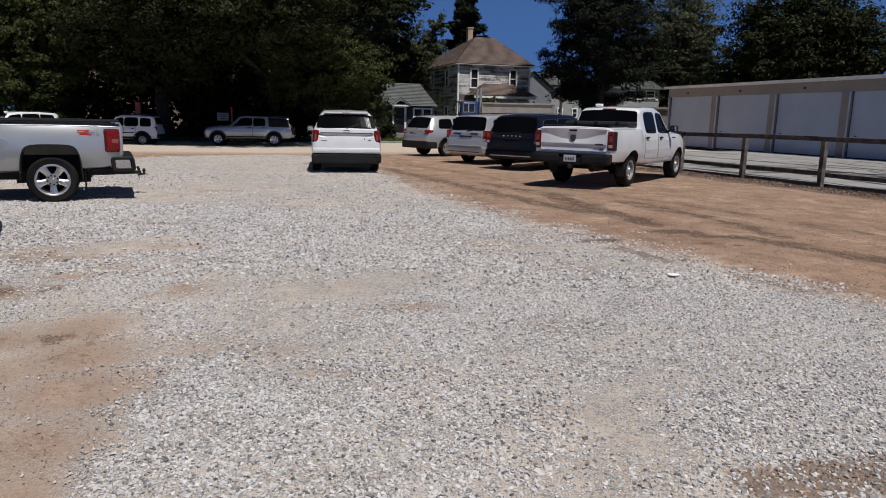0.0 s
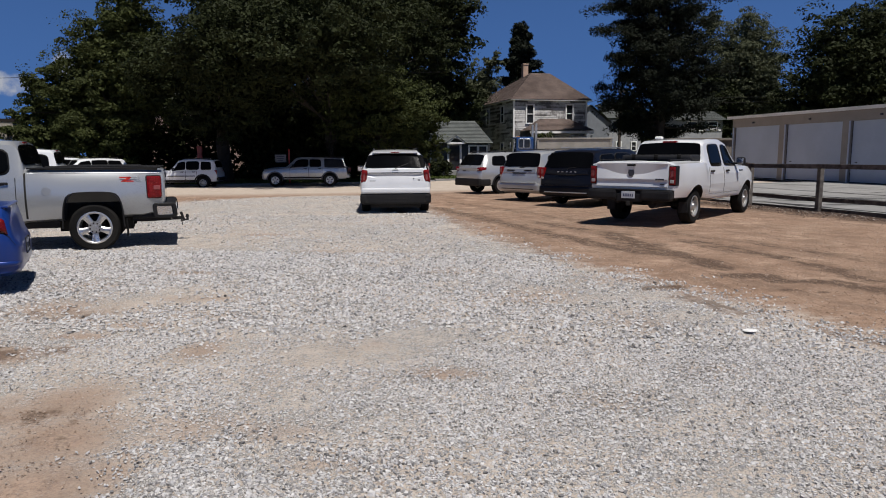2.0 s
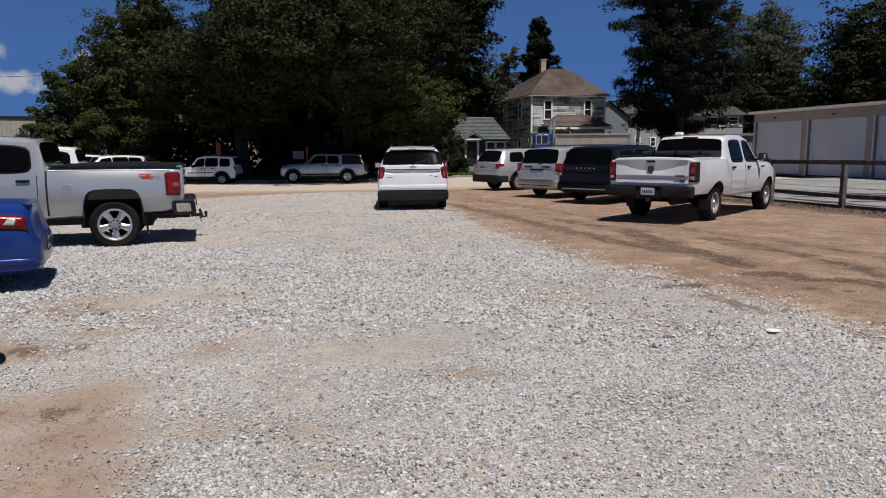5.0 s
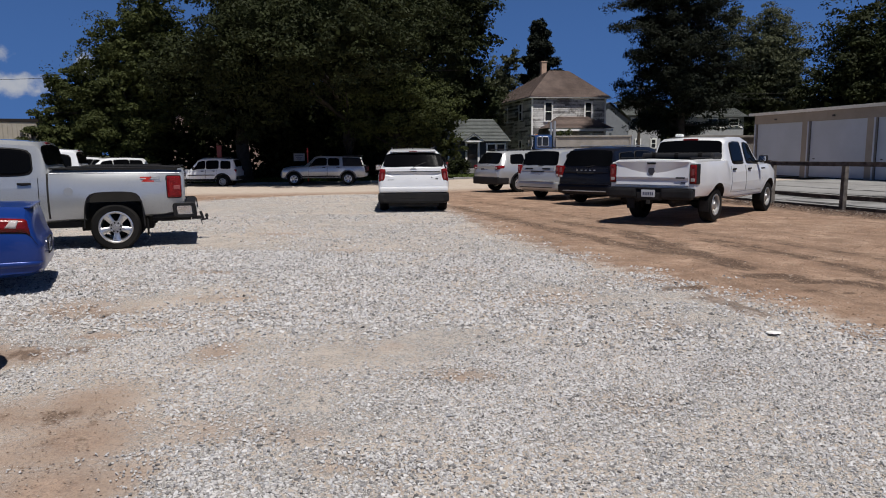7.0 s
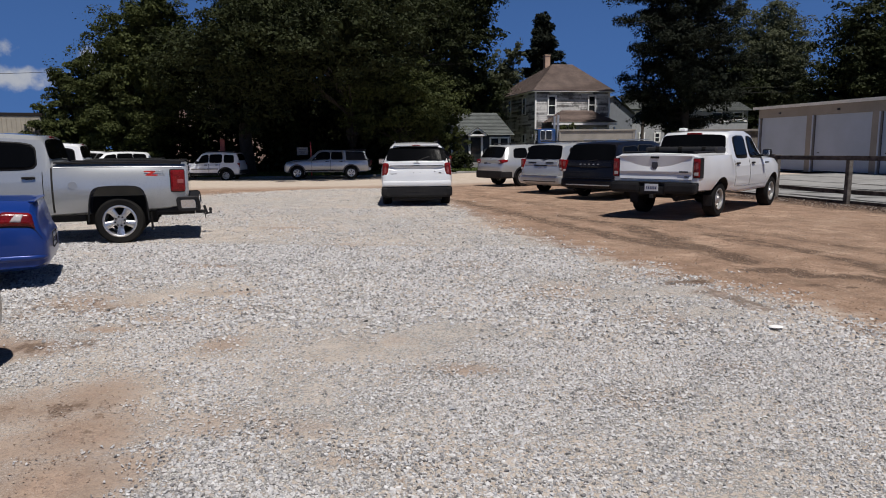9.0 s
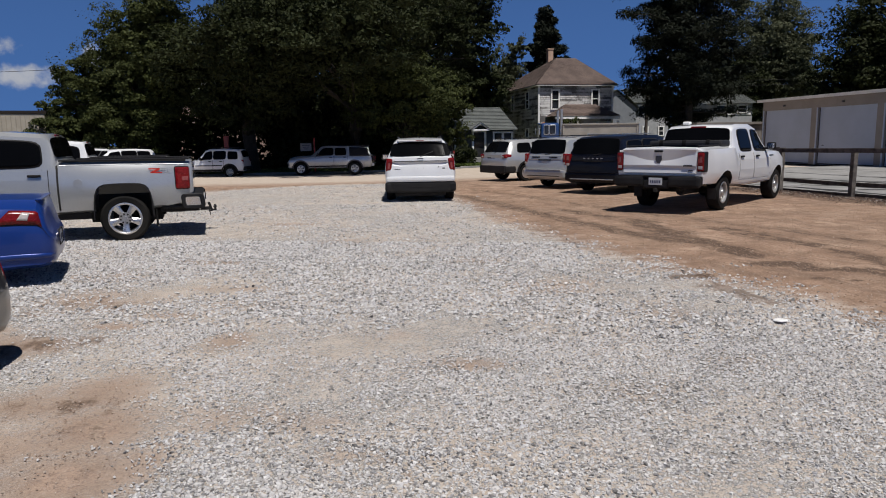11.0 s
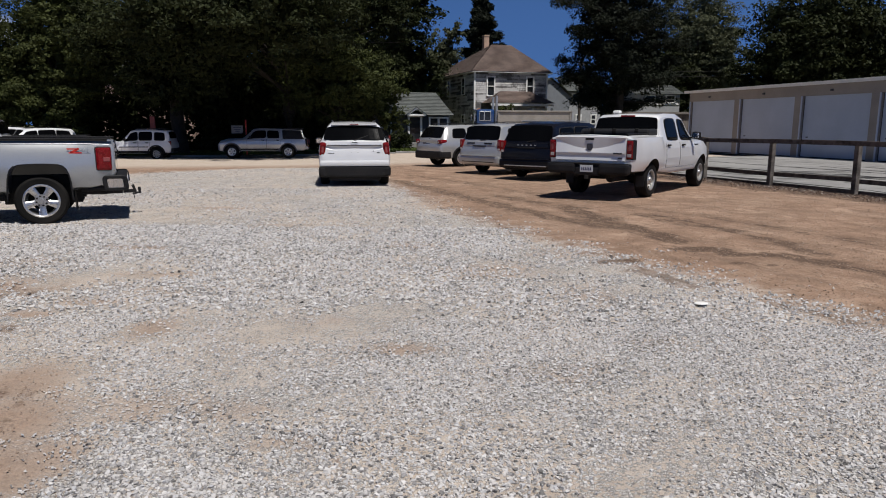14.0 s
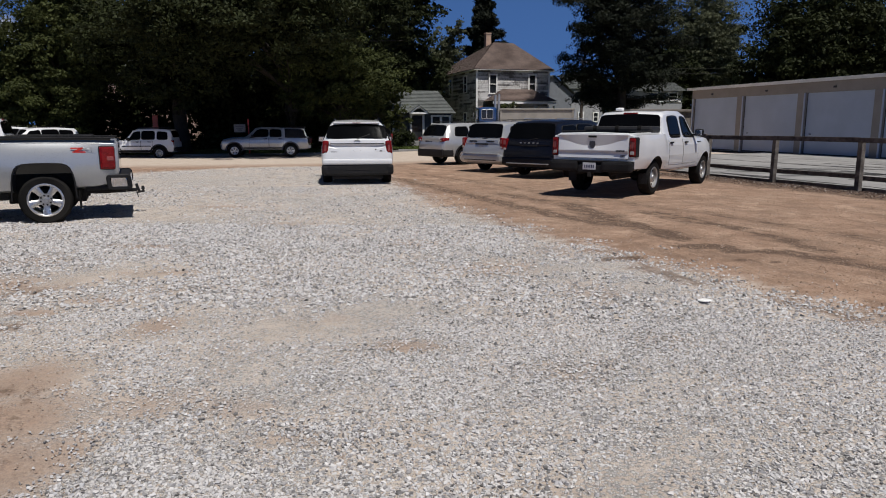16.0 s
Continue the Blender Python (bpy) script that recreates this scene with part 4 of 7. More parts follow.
ram, ram_sh, _ = build_vehicle(
    "pickup_truck", "white crew cab pickup with black bumper parked beside the fence", "pickup truck", at_ground(3.34, 17.42, 55.4, 0.05), RAM_ST, WHITE, 3.57, 0.39, 0.235, 0.26, 0.985,
    "eight", STEEL_RIM, [(.86, 1.80, 2.7, 6.0, .99), (1.84, 2.94, 2.7, 6.0, 2.02)],
    [[(.98, 6.1), (1.74, 6.1), (1.74, 6.9), (1.02, 6.9)], [(1.90, 6.1), (2.86, 6.1), (2.42, 6.86), (1.90, 6.9)]],
    (.685, .80, .80, .74), (2.44, 2.98, .70, .80), (-1.15, .60, .82, .80), 0.085, mirrors=(2.70, 1.38, 1.09), head=(4.22, .70, .94, .2, .3, .26),
    bulges=((0, .72, .035), (3.57, .62, .03)))
tail_lamps(ram, -1.145, .925, 1.10, .20, .155, .40, 0.0)
gate = part("tailgate", creased_gate(-1.245, .83, [(1.385, 1.375, .02), (1.372, 1.362, -.012), (1.36, 1.352, -.012), (1.12, 1.335, .013), (1.035, 1.035, -.013), (1.02, 1.02, -.014), (.955, .955, .010), (.86, .86, -.004), (.845, .845, .02)]), WHITE, ram, "white tailgate with a curved pressed crease")
part("tailgate_handle", box(-1.258, 0, 1.325, .012, .20, .045, .008), BLACK_TRIM, gate, "black handle")
part("emblem", prism([(-1.262, .06, 1.225), (-1.262, -.06, 1.225), (-1.262, -.07, 1.15), (-1.262, -.035, 1.075), (-1.262, .035, 1.075), (-1.262, .07, 1.15)], (.03, 0, 0)), BADGE_DARK, gate, "dark metal shield emblem")
part("lettering_bar", box(-1.264, -.66, 1.02, .006, .20, .035), BADGE_DARK, gate)
part("lettering_bar", box(-1.252, -.72, .915, .006, .10, .03), BADGE_DARK, gate)
bumper = part("rear_bumper", box(-1.25, 0, .70, .10, 1.96, .20, .03), BLACK_TRIM, ram, "black steel step bumper")
for sign in (1, -1):
    part("bumper_wing", box(-1.325, sign * .63, .675, .17, .70, .23, .06), BLACK_TRIM, bumper, "black bumper wing")
part("plate_bracket", box(-1.31, 0, .62, .12, .58, .18, .03), BLACK_TRIM, bumper)
part("bumper_shelf", box(-1.30, 0, .79, .15, 1.80, .03, .012), BLACK_TRIM, bumper, "ribbed black step pad")
part("hitch_receiver", box(-1.30, 0, .49, .16, .09, .09, .01), UNDER, bumper)
plate_with_bars(ram, -1.378, 0.0, .68)
cover = part("bed_cover", box(.30, 0, 1.465, .55, 1.72, .16, .06), VINYL, ram, "rolled black vinyl bed cover")
for y in (.80, -.80):
    part("cover_rail", box(-.30, y, 1.435, 1.65, .05, .03, .01), BLACK_TRIM, cover)
for y in (-.55, 0, .55):
    part("cover_strap", box(.30, y, 1.47, .57, .03, .175, .06), RUBBER, cover, "black tie strap")
part("brake_light", box(.835, 0, 1.842, .07, .36, .055, .015), RED_LENS, ram, "red high brake light")
bm = bmesh.new()
add_box(bm, 1.15, .42, 1.955, .16, .17, .075, .03)
part("roof_beacon", bm, WHITE_TRIM, ram, "small white roof beacon")
for x in (-.47,):
    for y in (.87, -.87):
        part("mud_flap", box(x + .04, y, .38, .02, .20, .24, .006), BLACK_TRIM, ram, "black mud flap")
bm = bmesh.new()
add_rod(bm, (-.9, -.35, .45), (.6, -.35, .45), .09)
add_rod(bm, (0, -.7, .42), (0, .7, .42), .06)
add_rod(bm, (-1.1, .4, .52), (3.6, .4, .5), .05)
add_rod(bm, (-1.1, -.4, .52), (3.6, -.4, .5), .05)
part("axle_and_exhaust", bm, UNDER, ram)
for sign in (1, -1):
    p = ram_sh.side(3.06, 5.3, sign, .006)
    part("wing_badge", box(p.x, p.y, p.z, .30, .008, .035, .003), BADGE_DARK, ram)
    part("sill_trim", flank_plate(ram_sh, [(.62, 2.25), (3.05, 2.25), (3.05, 2.6), (.62, 2.6)], sign, .008, .02), WHITE, ram)

# silver long-bed pickup with a tow hitch
CHV_ST = [(-1.155, .78, .94, 1.33, 1.395, .97, .94, .89), (-1.13, .64, .94, 1.355, 1.415, .985, .92, .875), (-.8, .58, .92, 1.37, 1.43, .995, .925, .875), (0, .56, .9, 1.38, 1.44, 1.0, .925, .875), (1.0, .52, .9, 1.38, 1.44, 1.0, .925, .875),
          (1.025, .52, .9, 1.36, 1.46, 1.0, .94, .86), (1.11, .5, .9, 1.30, 1.84, 1.0, .96, .81), (1.18, .5, .9, 1.29, 1.91, 1.0, .96, .795), (1.8, .5, .9, 1.28, 1.955, 1.0, .96, .79), (2.9, .5, .9, 1.28, 1.955, 1.0, .96, .79),
          (3.15, .5, .9, 1.28, 1.91, 1.0, .95, .78), (3.8, .5, .88, 1.33, 1.39, 1.0, .94, .84), (4.4, .5, .88, 1.28, 1.36, 1.0, .93, .84), (5.0, .46, .85, 1.2, 1.27, .98, .9, .8), (5.25, .45, .82, 1.06, 1.15, .94, .84, .72), (5.33, .5, .75, .92, .97, .82, .74, .64)]
# the wheel opening: flat on top with rounded shoulders
ARCH = [(-.475, .0), (-.475, .42), (-.468, .58), (-.455, .74), (-.435, .86), (-.405, .945), (-.36, .99), (-.29, 1.015), (-.15, 1.025), (0, 1.028), (.15, 1.025), (.29, 1.015), (.36, .99), (.405, .945), (.435, .86), (.455, .74), (.468, .58), (.475, .42), (.475, .0)]


def long_bed_pickup(label, paint_mat, m, rim_material, style):
    root, sh, _ = build_vehicle(
        "pickup_truck", label, "pickup truck", m, CHV_ST, paint_mat, 4.22, 0.414, 0.278, 0.27, 0.985, style, rim_material,
        [(1.16, 2.68, 2.7, 6.0, 1.36), (2.72, 3.78, 2.7, 6.0, 2.88)],
        [[(1.24, 6.12), (2.64, 6.1), (2.64, 6.88), (1.27, 6.86)], [(2.74, 6.1), (3.70, 6.1), (3.22, 6.86), (2.74, 6.9)]],
        (1.033, 1.113, .83, .77), (3.24, 3.76, .70, .80), (-1.06, .96, .82, .84), 0.10, ARCH, mirrors=(3.5, 1.44, 1.1), head=(5.14, .72, .98, .2, .36, .24),
        bulges=((0, .78, .045), (4.22, .7, .03)))
    for sign in (1, -1):
        lamp = part("tail_light", box(-1.00, sign * .955, 1.11, .25, .14, .40, .045), RED_LENS, root, "red wraparound tail light")
        part("lamp_surround", box(-.992, sign * .947, 1.11, .262, .14, .42, .045), BLACK_TRIM, lamp, "dark lamp surround")
        part("reverse_lens", box(-1.045, sign * .995, 1.10, .11, .07, .075, .012), LAMP_CORE, lamp, "paler reversing lens")
        part("bed_rail_cap", box(-.07, sign * .875, 1.452, 2.12, .10, .03, .012), BLACK_TRIM, root, "black plastic bed rail cap")
        part("wheel_liner", box(0, sign * .50, .72, 1.2, .08, .78, .02), UNDER, root)
        part("bumper_inset", rounded_frame(-1.155, sign * .985, .685, .27, .19, .05, 0, sign * .012, .10), CHROME, root, "chrome bumper end")
        part("cab_gap", flank_patch(sh, (1.0, 1.03), (1.0, 1.03), 2.2, 6.0, sign, .007, 1, 10), UNDER, root, "dark gap between cab and bed")
        part("frame_shade", box(2.0, sign * .80, .48, 2.9, .06, .12, .02), UNDER, root)
        part("frame_shade", box(-.85, sign * .80, .545, .52, .06, .10, .02), UNDER, root)
    t = part("tailgate", box(-1.155, 0, 1.12, .035, 1.50, .54, .015), paint_mat, root)
    part("tailgate_handle", box(-1.176, 0, 1.30, .012, .24, .07, .01), BLACK_TRIM, t)
    bm = bmesh.new()
    add_box(bm, -1.26, 0, .68, .16, 1.40, .20, .03)
    for y in (.86, -.86):
        add_box(bm, -1.20, y, .68, .26, .26, .22, .05)
    part("rear_bumper", bm, CHROME, root, "chrome rear bumper")
    bm = bmesh.new()
    add_box(bm, -1.25, 0, .785, .18, 1.70, .035, .016)
    part("step_pad", bm, BLACK_TRIM, root, "black plastic step pad on the bumper")
    for sign in (1, -1):
        part("bumper_end", box(-1.16, sign * .88, .68, .36, .20, .26, .06), BLACK_TRIM, root, "black plastic bumper end")
        part("bumper_bezel", rounded_frame(-1.16, sign * .99, .685, .40, .27, .07, .058, sign * .03, .10), BLACK_TRIM, root, "black rounded bezel round the chrome")
        part("bumper_valance", box(-.82, sign * .84, .585, .42, .10, .08, .03), BLACK_TRIM, root)
    bm = bmesh.new()
    add_rod(bm, (-1.0, .62, .50), (-.75, .62, .50), .035)
    part("exhaust_pipe", bm, BLACK_TRIM, root, "blackened exhaust pipe")
    plate_with_bars(root, -1.345, 0.0, .68)
    part("brake_light", box(1.155, 0, 1.892, .06, .30, .04, .012), RED_LENS, root, "red high brake light")
    bm = bmesh.new()
    add_rod(bm, (-.9, -.4, .48), (.6, -.4, .48), .10)
    add_rod(bm, (0, -.7, .43), (0, .7, .43), .07)
    add_box(bm, -.4, .45, .52, 1.7, .08, .12)
    add_box(bm, -.4, -.45, .52, 1.7, .08, .12)
    part("axle_and_frame", bm, UNDER, root)
    return root, sh


chev, chev_sh = long_bed_pickup("silver long-bed pickup with chrome wheels and tow hitch on gravel", SILVER, at_ground(-7.66, 12.95, 206, -0.03), ALLOY, "five")
bm = bmesh.new()
add_box(bm, -1.34, 0, .46, .18, .065, .065, .008)
add_box(bm, -1.44, 0, .50, .05, .07, .16, .012, Matrix.Rotation(.3, 4, "Y"))
add_box(bm, -1.485, 0, .42, .15, .07, .03, .008, Matrix.Rotation(.25, 4, "Y"))
add_rod(bm, (-1.53, 0, .41), (-1.53, 0, .48), .022)
add_rod(bm, (-1.53, 0, .47), (-1.53, 0, .53), .036, .022, 12)
add_rod(bm, (-1.42, .05, .44), (-1.44, .06, .32), .008)
part("tow_hitch", bm, BLACK_TRIM, chev, "black ball-mount tow hitch")
for sign in (1, -1):
    bm = bmesh.new()
    p = chev_sh.side(-.56, 5.25, sign, .018)
    z0 = p.z
    add_box(bm, p.x + .02, p.y, z0 + .032, .19, .008, .022)
    add_box(bm, p.x - .01, p.y, z0 - .034, .20, .008, .022)
    add_box(bm, p.x, p.y, z0, .15, .008, .034, 0, Matrix.Rotation(radians(28), 4, "Y"))
    part("decal", bm, BADGE_RED, chev, "red bed-side decal strokes")
    p = chev_sh.side(-.74, 5.25, sign, .018)
    bm = box(p.x + .06, p.y, p.z + .034, .10, .006, .016, .002)
    add_box(bm, p.x + .05, p.y, p.z + .004, .016, .006, .06, 0, Matrix.Rotation(radians(24), 4, "Y"))
    add_box(bm, p.x - .02, p.y, p.z + .014, .016, .006, .07, 0, Matrix.Rotation(radians(8), 4, "Y"))
    add_box(bm, p.x + .03, p.y, p.z - .040, .17, .006, .018)
    part("decal", bm, GALV, chev, "grey bed-side decal strokes")
    bm = strip_along(ARCH[1:-1], sign * 1.015, .022, .03)
    part("arch_flare", bm, BLACK_TRIM, chev, "black wheel-arch lip")
    part("arch_liner", strip_along([(x * .97, z - .004) for x, z in ARCH[4:-4]], sign * .90, .02, .10), BADGE_DARK, chev, "dark grey wheel-arch liner")
    q = chev_sh.side(.70, 4.55, sign, .002)
    part("fuel_door", rod((q.x, q.y - sign * .02, q.z), (q.x, q.y + sign * .006, q.z), .078, .074, 24), SILVER, chev)
    part("bed_lip", flank_patch(chev_sh, (-1.10, .98), (-1.10, .98), 5.90, 6.0, sign, .004, 20, 2), SILVER, chev)
    bm = bmesh.new()
    add_box(bm, -.52, sign * .84, .40, .02, .26, .30, .006)
    part("mud_flap", bm, RUBBER, chev)
long_bed_pickup("white pickup cab showing past a silver pickup's bed", WHITE, at_ground(-12.63, 21.07, 206, -0.12), STEEL_RIM, "eight")

# white police-type sport utility with its back to the walker
EXP_ST = [(-1.13, .52, .66, .80, .84, .85, .83, .75), (-1.10, .42, .68, .94, .98, .94, .91, .84), (-1.05, .36, .76, 1.12, 1.16, .965, .93, .87), (-1.00, .34, .78, 1.20, 1.27, .975, .93, .835),
          (-.78, .32, .78, 1.22, 1.60, .985, .93, .755), (-.68, .32, .78, 1.22, 1.69, .985, .93, .73), (-.5, .32, .78, 1.21, 1.74, .985, .93, .715), (-.2, .32, .78, 1.20, 1.765, .985, .93, .71), (.5, .32, .78, 1.17, 1.78, .985, .93, .71), (1.5, .32, .78, 1.14, 1.76, .985, .93, .71),
          (1.95, .32, .78, 1.12, 1.69, .985, .93, .68), (2.85, .32, .76, 1.08, 1.13, .985, .92, .80), (3.4, .32, .74, 1.02, 1.09, .975, .90, .78), (3.75, .34, .72, .92, 1.0, .95, .84, .72), (3.88, .38, .68, .80, .85, .86, .74, .62)]
suv, suv_sh, _ = build_vehicle(
    "sport_utility", "white sport utility with black lower bumper standing on gravel", "car", at_ground(-3.38, 20.75, 100.5, -0.02), EXP_ST, WHITE, 2.86, .375, .235, .245, .985, "eight", STEEL_RIM,
    [(.40, 1.42, 2.7, 6.0, .62), (1.46, 2.62, 2.7, 6.0, 1.68)],
    [[(-.50, 6.15), (.30, 6.12), (.30, 6.88), (-.42, 6.86)], [(.42, 6.1), (1.38, 6.1), (1.38, 6.9), (.42, 6.9)], [(1.47, 6.1), (2.62, 6.1), (2.02, 6.84), (1.47, 6.9)]],
    (-1.005, -.73, .86, .725), (2.02, 2.82, .62, .78), mirrors=(2.22, 1.20, 1.06), head=(3.66, .72, .86, .26, .3, .18), bulges=((0, .6, .02), (2.86, .6, .02)))
for sign in (1, -1):
    lamp = part("tail_light", box(-1.02, sign * .86, 1.045, .18, .17, .36, .045, Matrix.Rotation(sign * .10, 4, "X")), RED_LENS, suv, "red tail light with clear core")
    part("reverse_lens", box(-1.105, sign * .86, 1.03, .02, .08, .20, .03, Matrix.Rotation(sign * .10, 4, "X")), LAMP_CORE, lamp, "paler lamp core")
    part("exhaust_tip", rod((-1.16, sign * .80, .37), (-1.0, sign * .80, .37), .045), UNDER, suv, "round dark exhaust tip")
    part("bumper_corner", box(-1.02, sign * .88, .44, .30, .20, .28, .07), BLACK_TRIM, suv, "black bumper corner")
    part("quarter_glass", flank_patch(suv_sh, (-.92, -.60), (-.74, -.60), 6.12, 6.86, sign, .011, 6, 4), GLASS, suv, "black glass wrapping the rear pillar")
part("lower_bumper", box(-1.09, 0, .44, .13, 1.84, .32, .06), BLACK_TRIM, suv, "black lower bumper")
part("bumper_groove", box(-1.158, 0, .44, .012, .66, .014), UNDER, suv)
part("upper_bumper", box(-1.115, 0, .655, .13, 1.90, .15, .05), WHITE, suv)
hatch = part("tailgate", creased_gate(-1.095, .76, [(1.25, 1.25, .04), (1.235, 1.235, -.004), (1.155, 1.155, -.016), (1.135, 1.135, -.014), (1.00, 1.12, .040), (.965, 1.05, -.004), (.93, .93, -.018), (.90, .90, -.006), (.75, .75, -.008), (.70, .70, .02)]), WHITE, suv, "white tailgate pressed round the plate recess")
part("trim_bar", box(-1.112, 0, 1.146, .012, 1.46, .022, .005), BLACK_TRIM, hatch, "dark trim bar")
part("emblem", rounded_frame(0, 0, 0, .16, .066, .032, 0, .01), BADGE_DARK, hatch, "dark oval emblem").matrix_basis = pose(-1.112, 0, 1.20, 0, 0, -90)
part("latch_cover", box(-1.105, 0, .815, .03, .24, .075, .012), BLACK_TRIM, hatch, "black latch cover")
part("lettering_bar", box(-1.110, .63, .925, .008, .16, .02), BADGE_DARK, hatch)
part("lettering_bar", box(-1.110, -.64, .945, .008, .07, .03), BADGE_DARK, hatch)
part("camera_dot", rod((-1.115, -.50, .985), (-1.09, -.50, .985), .016), BLACK_TRIM, hatch)
for y in (.09, -.09):
    part("plate_screw", rod((-1.10, y, .95), (-1.11, y, .95), .012), BLACK_TRIM, hatch)
part("spoiler", box(-.66, 0, 1.715, .34, 1.26, .05, .024, Matrix.Rotation(-.12, 4, "Y")), WHITE, suv)
part("brake_light", box(-.835, 0, 1.70, .03, .22, .022, .008), RED_LENS, suv)
part("wiper", rod((-1.02, .0, 1.27), (-.93, -.36, 1.40), .011), BLACK_TRIM, suv)
for sign in (1, -1):
    part("roof_rail", box(.45, sign * .60, 1.80, 1.9, .035, .035, .014), BADGE_DARK, suv, "dark roof rail")
part("underbody", box(.9, 0, .28, 3.8, 1.40, .20, .03), UNDER, suv)
part("aerial_fin", box(-.40, 0, 1.79, .16, .03, .06, .012), BLACK_TRIM, suv)
for sign in (1, -1):
    part("sill_cladding", flank_plate(suv_sh, [(.42, 1.9), (2.42, 1.9), (2.42, 2.62), (.42, 2.62)], sign, .012, .03), BLACK_TRIM, suv, "black sill cladding")

# silver sport utility, silver minivan and dark minivan in the angled row
HIG_ST = [(-1.08, .52, .68, .84, .88, .78, .76, .68), (-1.03, .42, .70, .98, 1.02, .90, .86, .76), (-.97, .36, .76, 1.10, 1.16, .94, .89, .76), (-.68, .34, .78, 1.12, 1.60, .95, .89, .70), (-.54, .34, .78, 1.12, 1.68, .95, .89, .69),
          (.4, .33, .78, 1.10, 1.72, .955, .89, .66), (1.4, .33, .78, 1.08, 1.71, .955, .89, .66), (1.85, .33, .78, 1.08, 1.64, .955, .89, .65), (2.75, .33, .76, 1.04, 1.09, .95, .88, .76), (3.4, .33, .72, .94, 1.02, .92, .84, .7), (3.62, .36, .70, .84, .92, .86, .76, .62), (3.72, .42, .66, .76, .80, .74, .66, .54)]
hig, hig_sh, _ = build_vehicle(
    "sport_utility", "silver sport utility with dark bumper in the angled parking row", "car", at_ground(-1.0, 30.4, 38), HIG_ST, PALE_SILVER, 2.79, .365, .225, .235, .945, "five", ALLOY,
    [(.40, 1.36, 2.7, 6.0, .60), (1.40, 2.46, 2.7, 6.0, 1.62)],
    [[(-.42, 6.15), (.30, 6.12), (.30, 6.86), (-.32, 6.84)], [(.42, 6.1), (1.33, 6.1), (1.33, 6.9), (.42, 6.9)], [(1.42, 6.1), (2.52, 6.1), (1.94, 6.84), (1.42, 6.9)]],
    (-.96, -.66, .77, .65), (1.92, 2.72, .6, .74), mirrors=(2.12, 1.16, 1.04), head=(3.5, .68, .80, .24, .28, .16), group="cars in the angled row")
for sign in (1, -1):
    lamp = part("tail_light", box(-.90, sign * .79, 1.03, .34, .27, .17, .06, Matrix.Rotation(sign * .12, 4, "X")), RED_LENS, hig, "red swept tail light")
    part("reverse_lens", box(-1.06, sign * .74, 1.015, .03, .12, .07, .02), CLEAR_LENS, lamp, "clear reversing lens")
    part("bumper_corner", box(-.80, sign * .87, .50, .52, .16, .28, .06), BLACK_TRIM, hig, "black bumper corner")
    for x in (0.0, 2.79):
        part("arch_flare", arch_strip(x, sign * .945, .38, .41, .475, .03), BLACK_TRIM, hig, "dark wheel-arch lip")
    part("sill_cladding", flank_plate(hig_sh, [(.42, 1.9), (2.36, 1.9), (2.36, 2.62), (.42, 2.62)], sign, .012, .03), BLACK_TRIM, hig, "black sill cladding")
part("lower_bumper", box(-1.0, 0, .50, .22, 1.82, .32, .06), BLACK_TRIM, hig, "black lower bumper")
part("plate_recess", box(-1.058, .10, .90, .012, .46, .13, .02), BADGE_DARK, hig)
part("wiper", rod((-.99, .0, 1.15), (-.90, -.34, 1.27), .011), BLACK_TRIM, hig)
part("tailgate", box(-1.03, 0, .92, .05, 1.30, .40, .03), PALE_SILVER, hig)
part("emblem", box(-1.06, .25, .97, .012, .24, .05, .01), BADGE_DARK, hig)
for sign in (1, -1):
    bm = bmesh.new()
    add_box(bm, .45, sign * .58, 1.765, 1.7, .03, .03, .01)
    for x in (-.38, .45, 1.28):
        add_box(bm, x, sign * .58, 1.735, .06, .03, .05)
    part("roof_rail", bm, BLACK_TRIM, hig, "black roof rail")

VAN_ST = [(-1.10, .46, .60, .74, .78, .88, .86, .78), (-1.06, .34, .66, .96, 1.0, .95, .91, .82), (-1.0, .30, .74, 1.08, 1.14, .975, .92, .80), (-.82, .28, .76, 1.10, 1.62, .985, .92, .77), (-.70, .28, .76, 1.10, 1.69, .985, .92, .755),
          (.4, .27, .76, 1.08, 1.75, .99, .92, .75), (1.6, .27, .76, 1.06, 1.74, .99, .92, .75), (2.1, .27, .76, 1.06, 1.66, .99, .92, .68), (3.15, .27, .72, 1.0, 1.05, .97, .90, .78), (3.65, .28, .70, .86, .94, .93, .84, .70), (3.9, .32, .66, .76, .82, .84, .74, .6), (3.98, .38, .6, .7, .74, .7, .62, .5)]


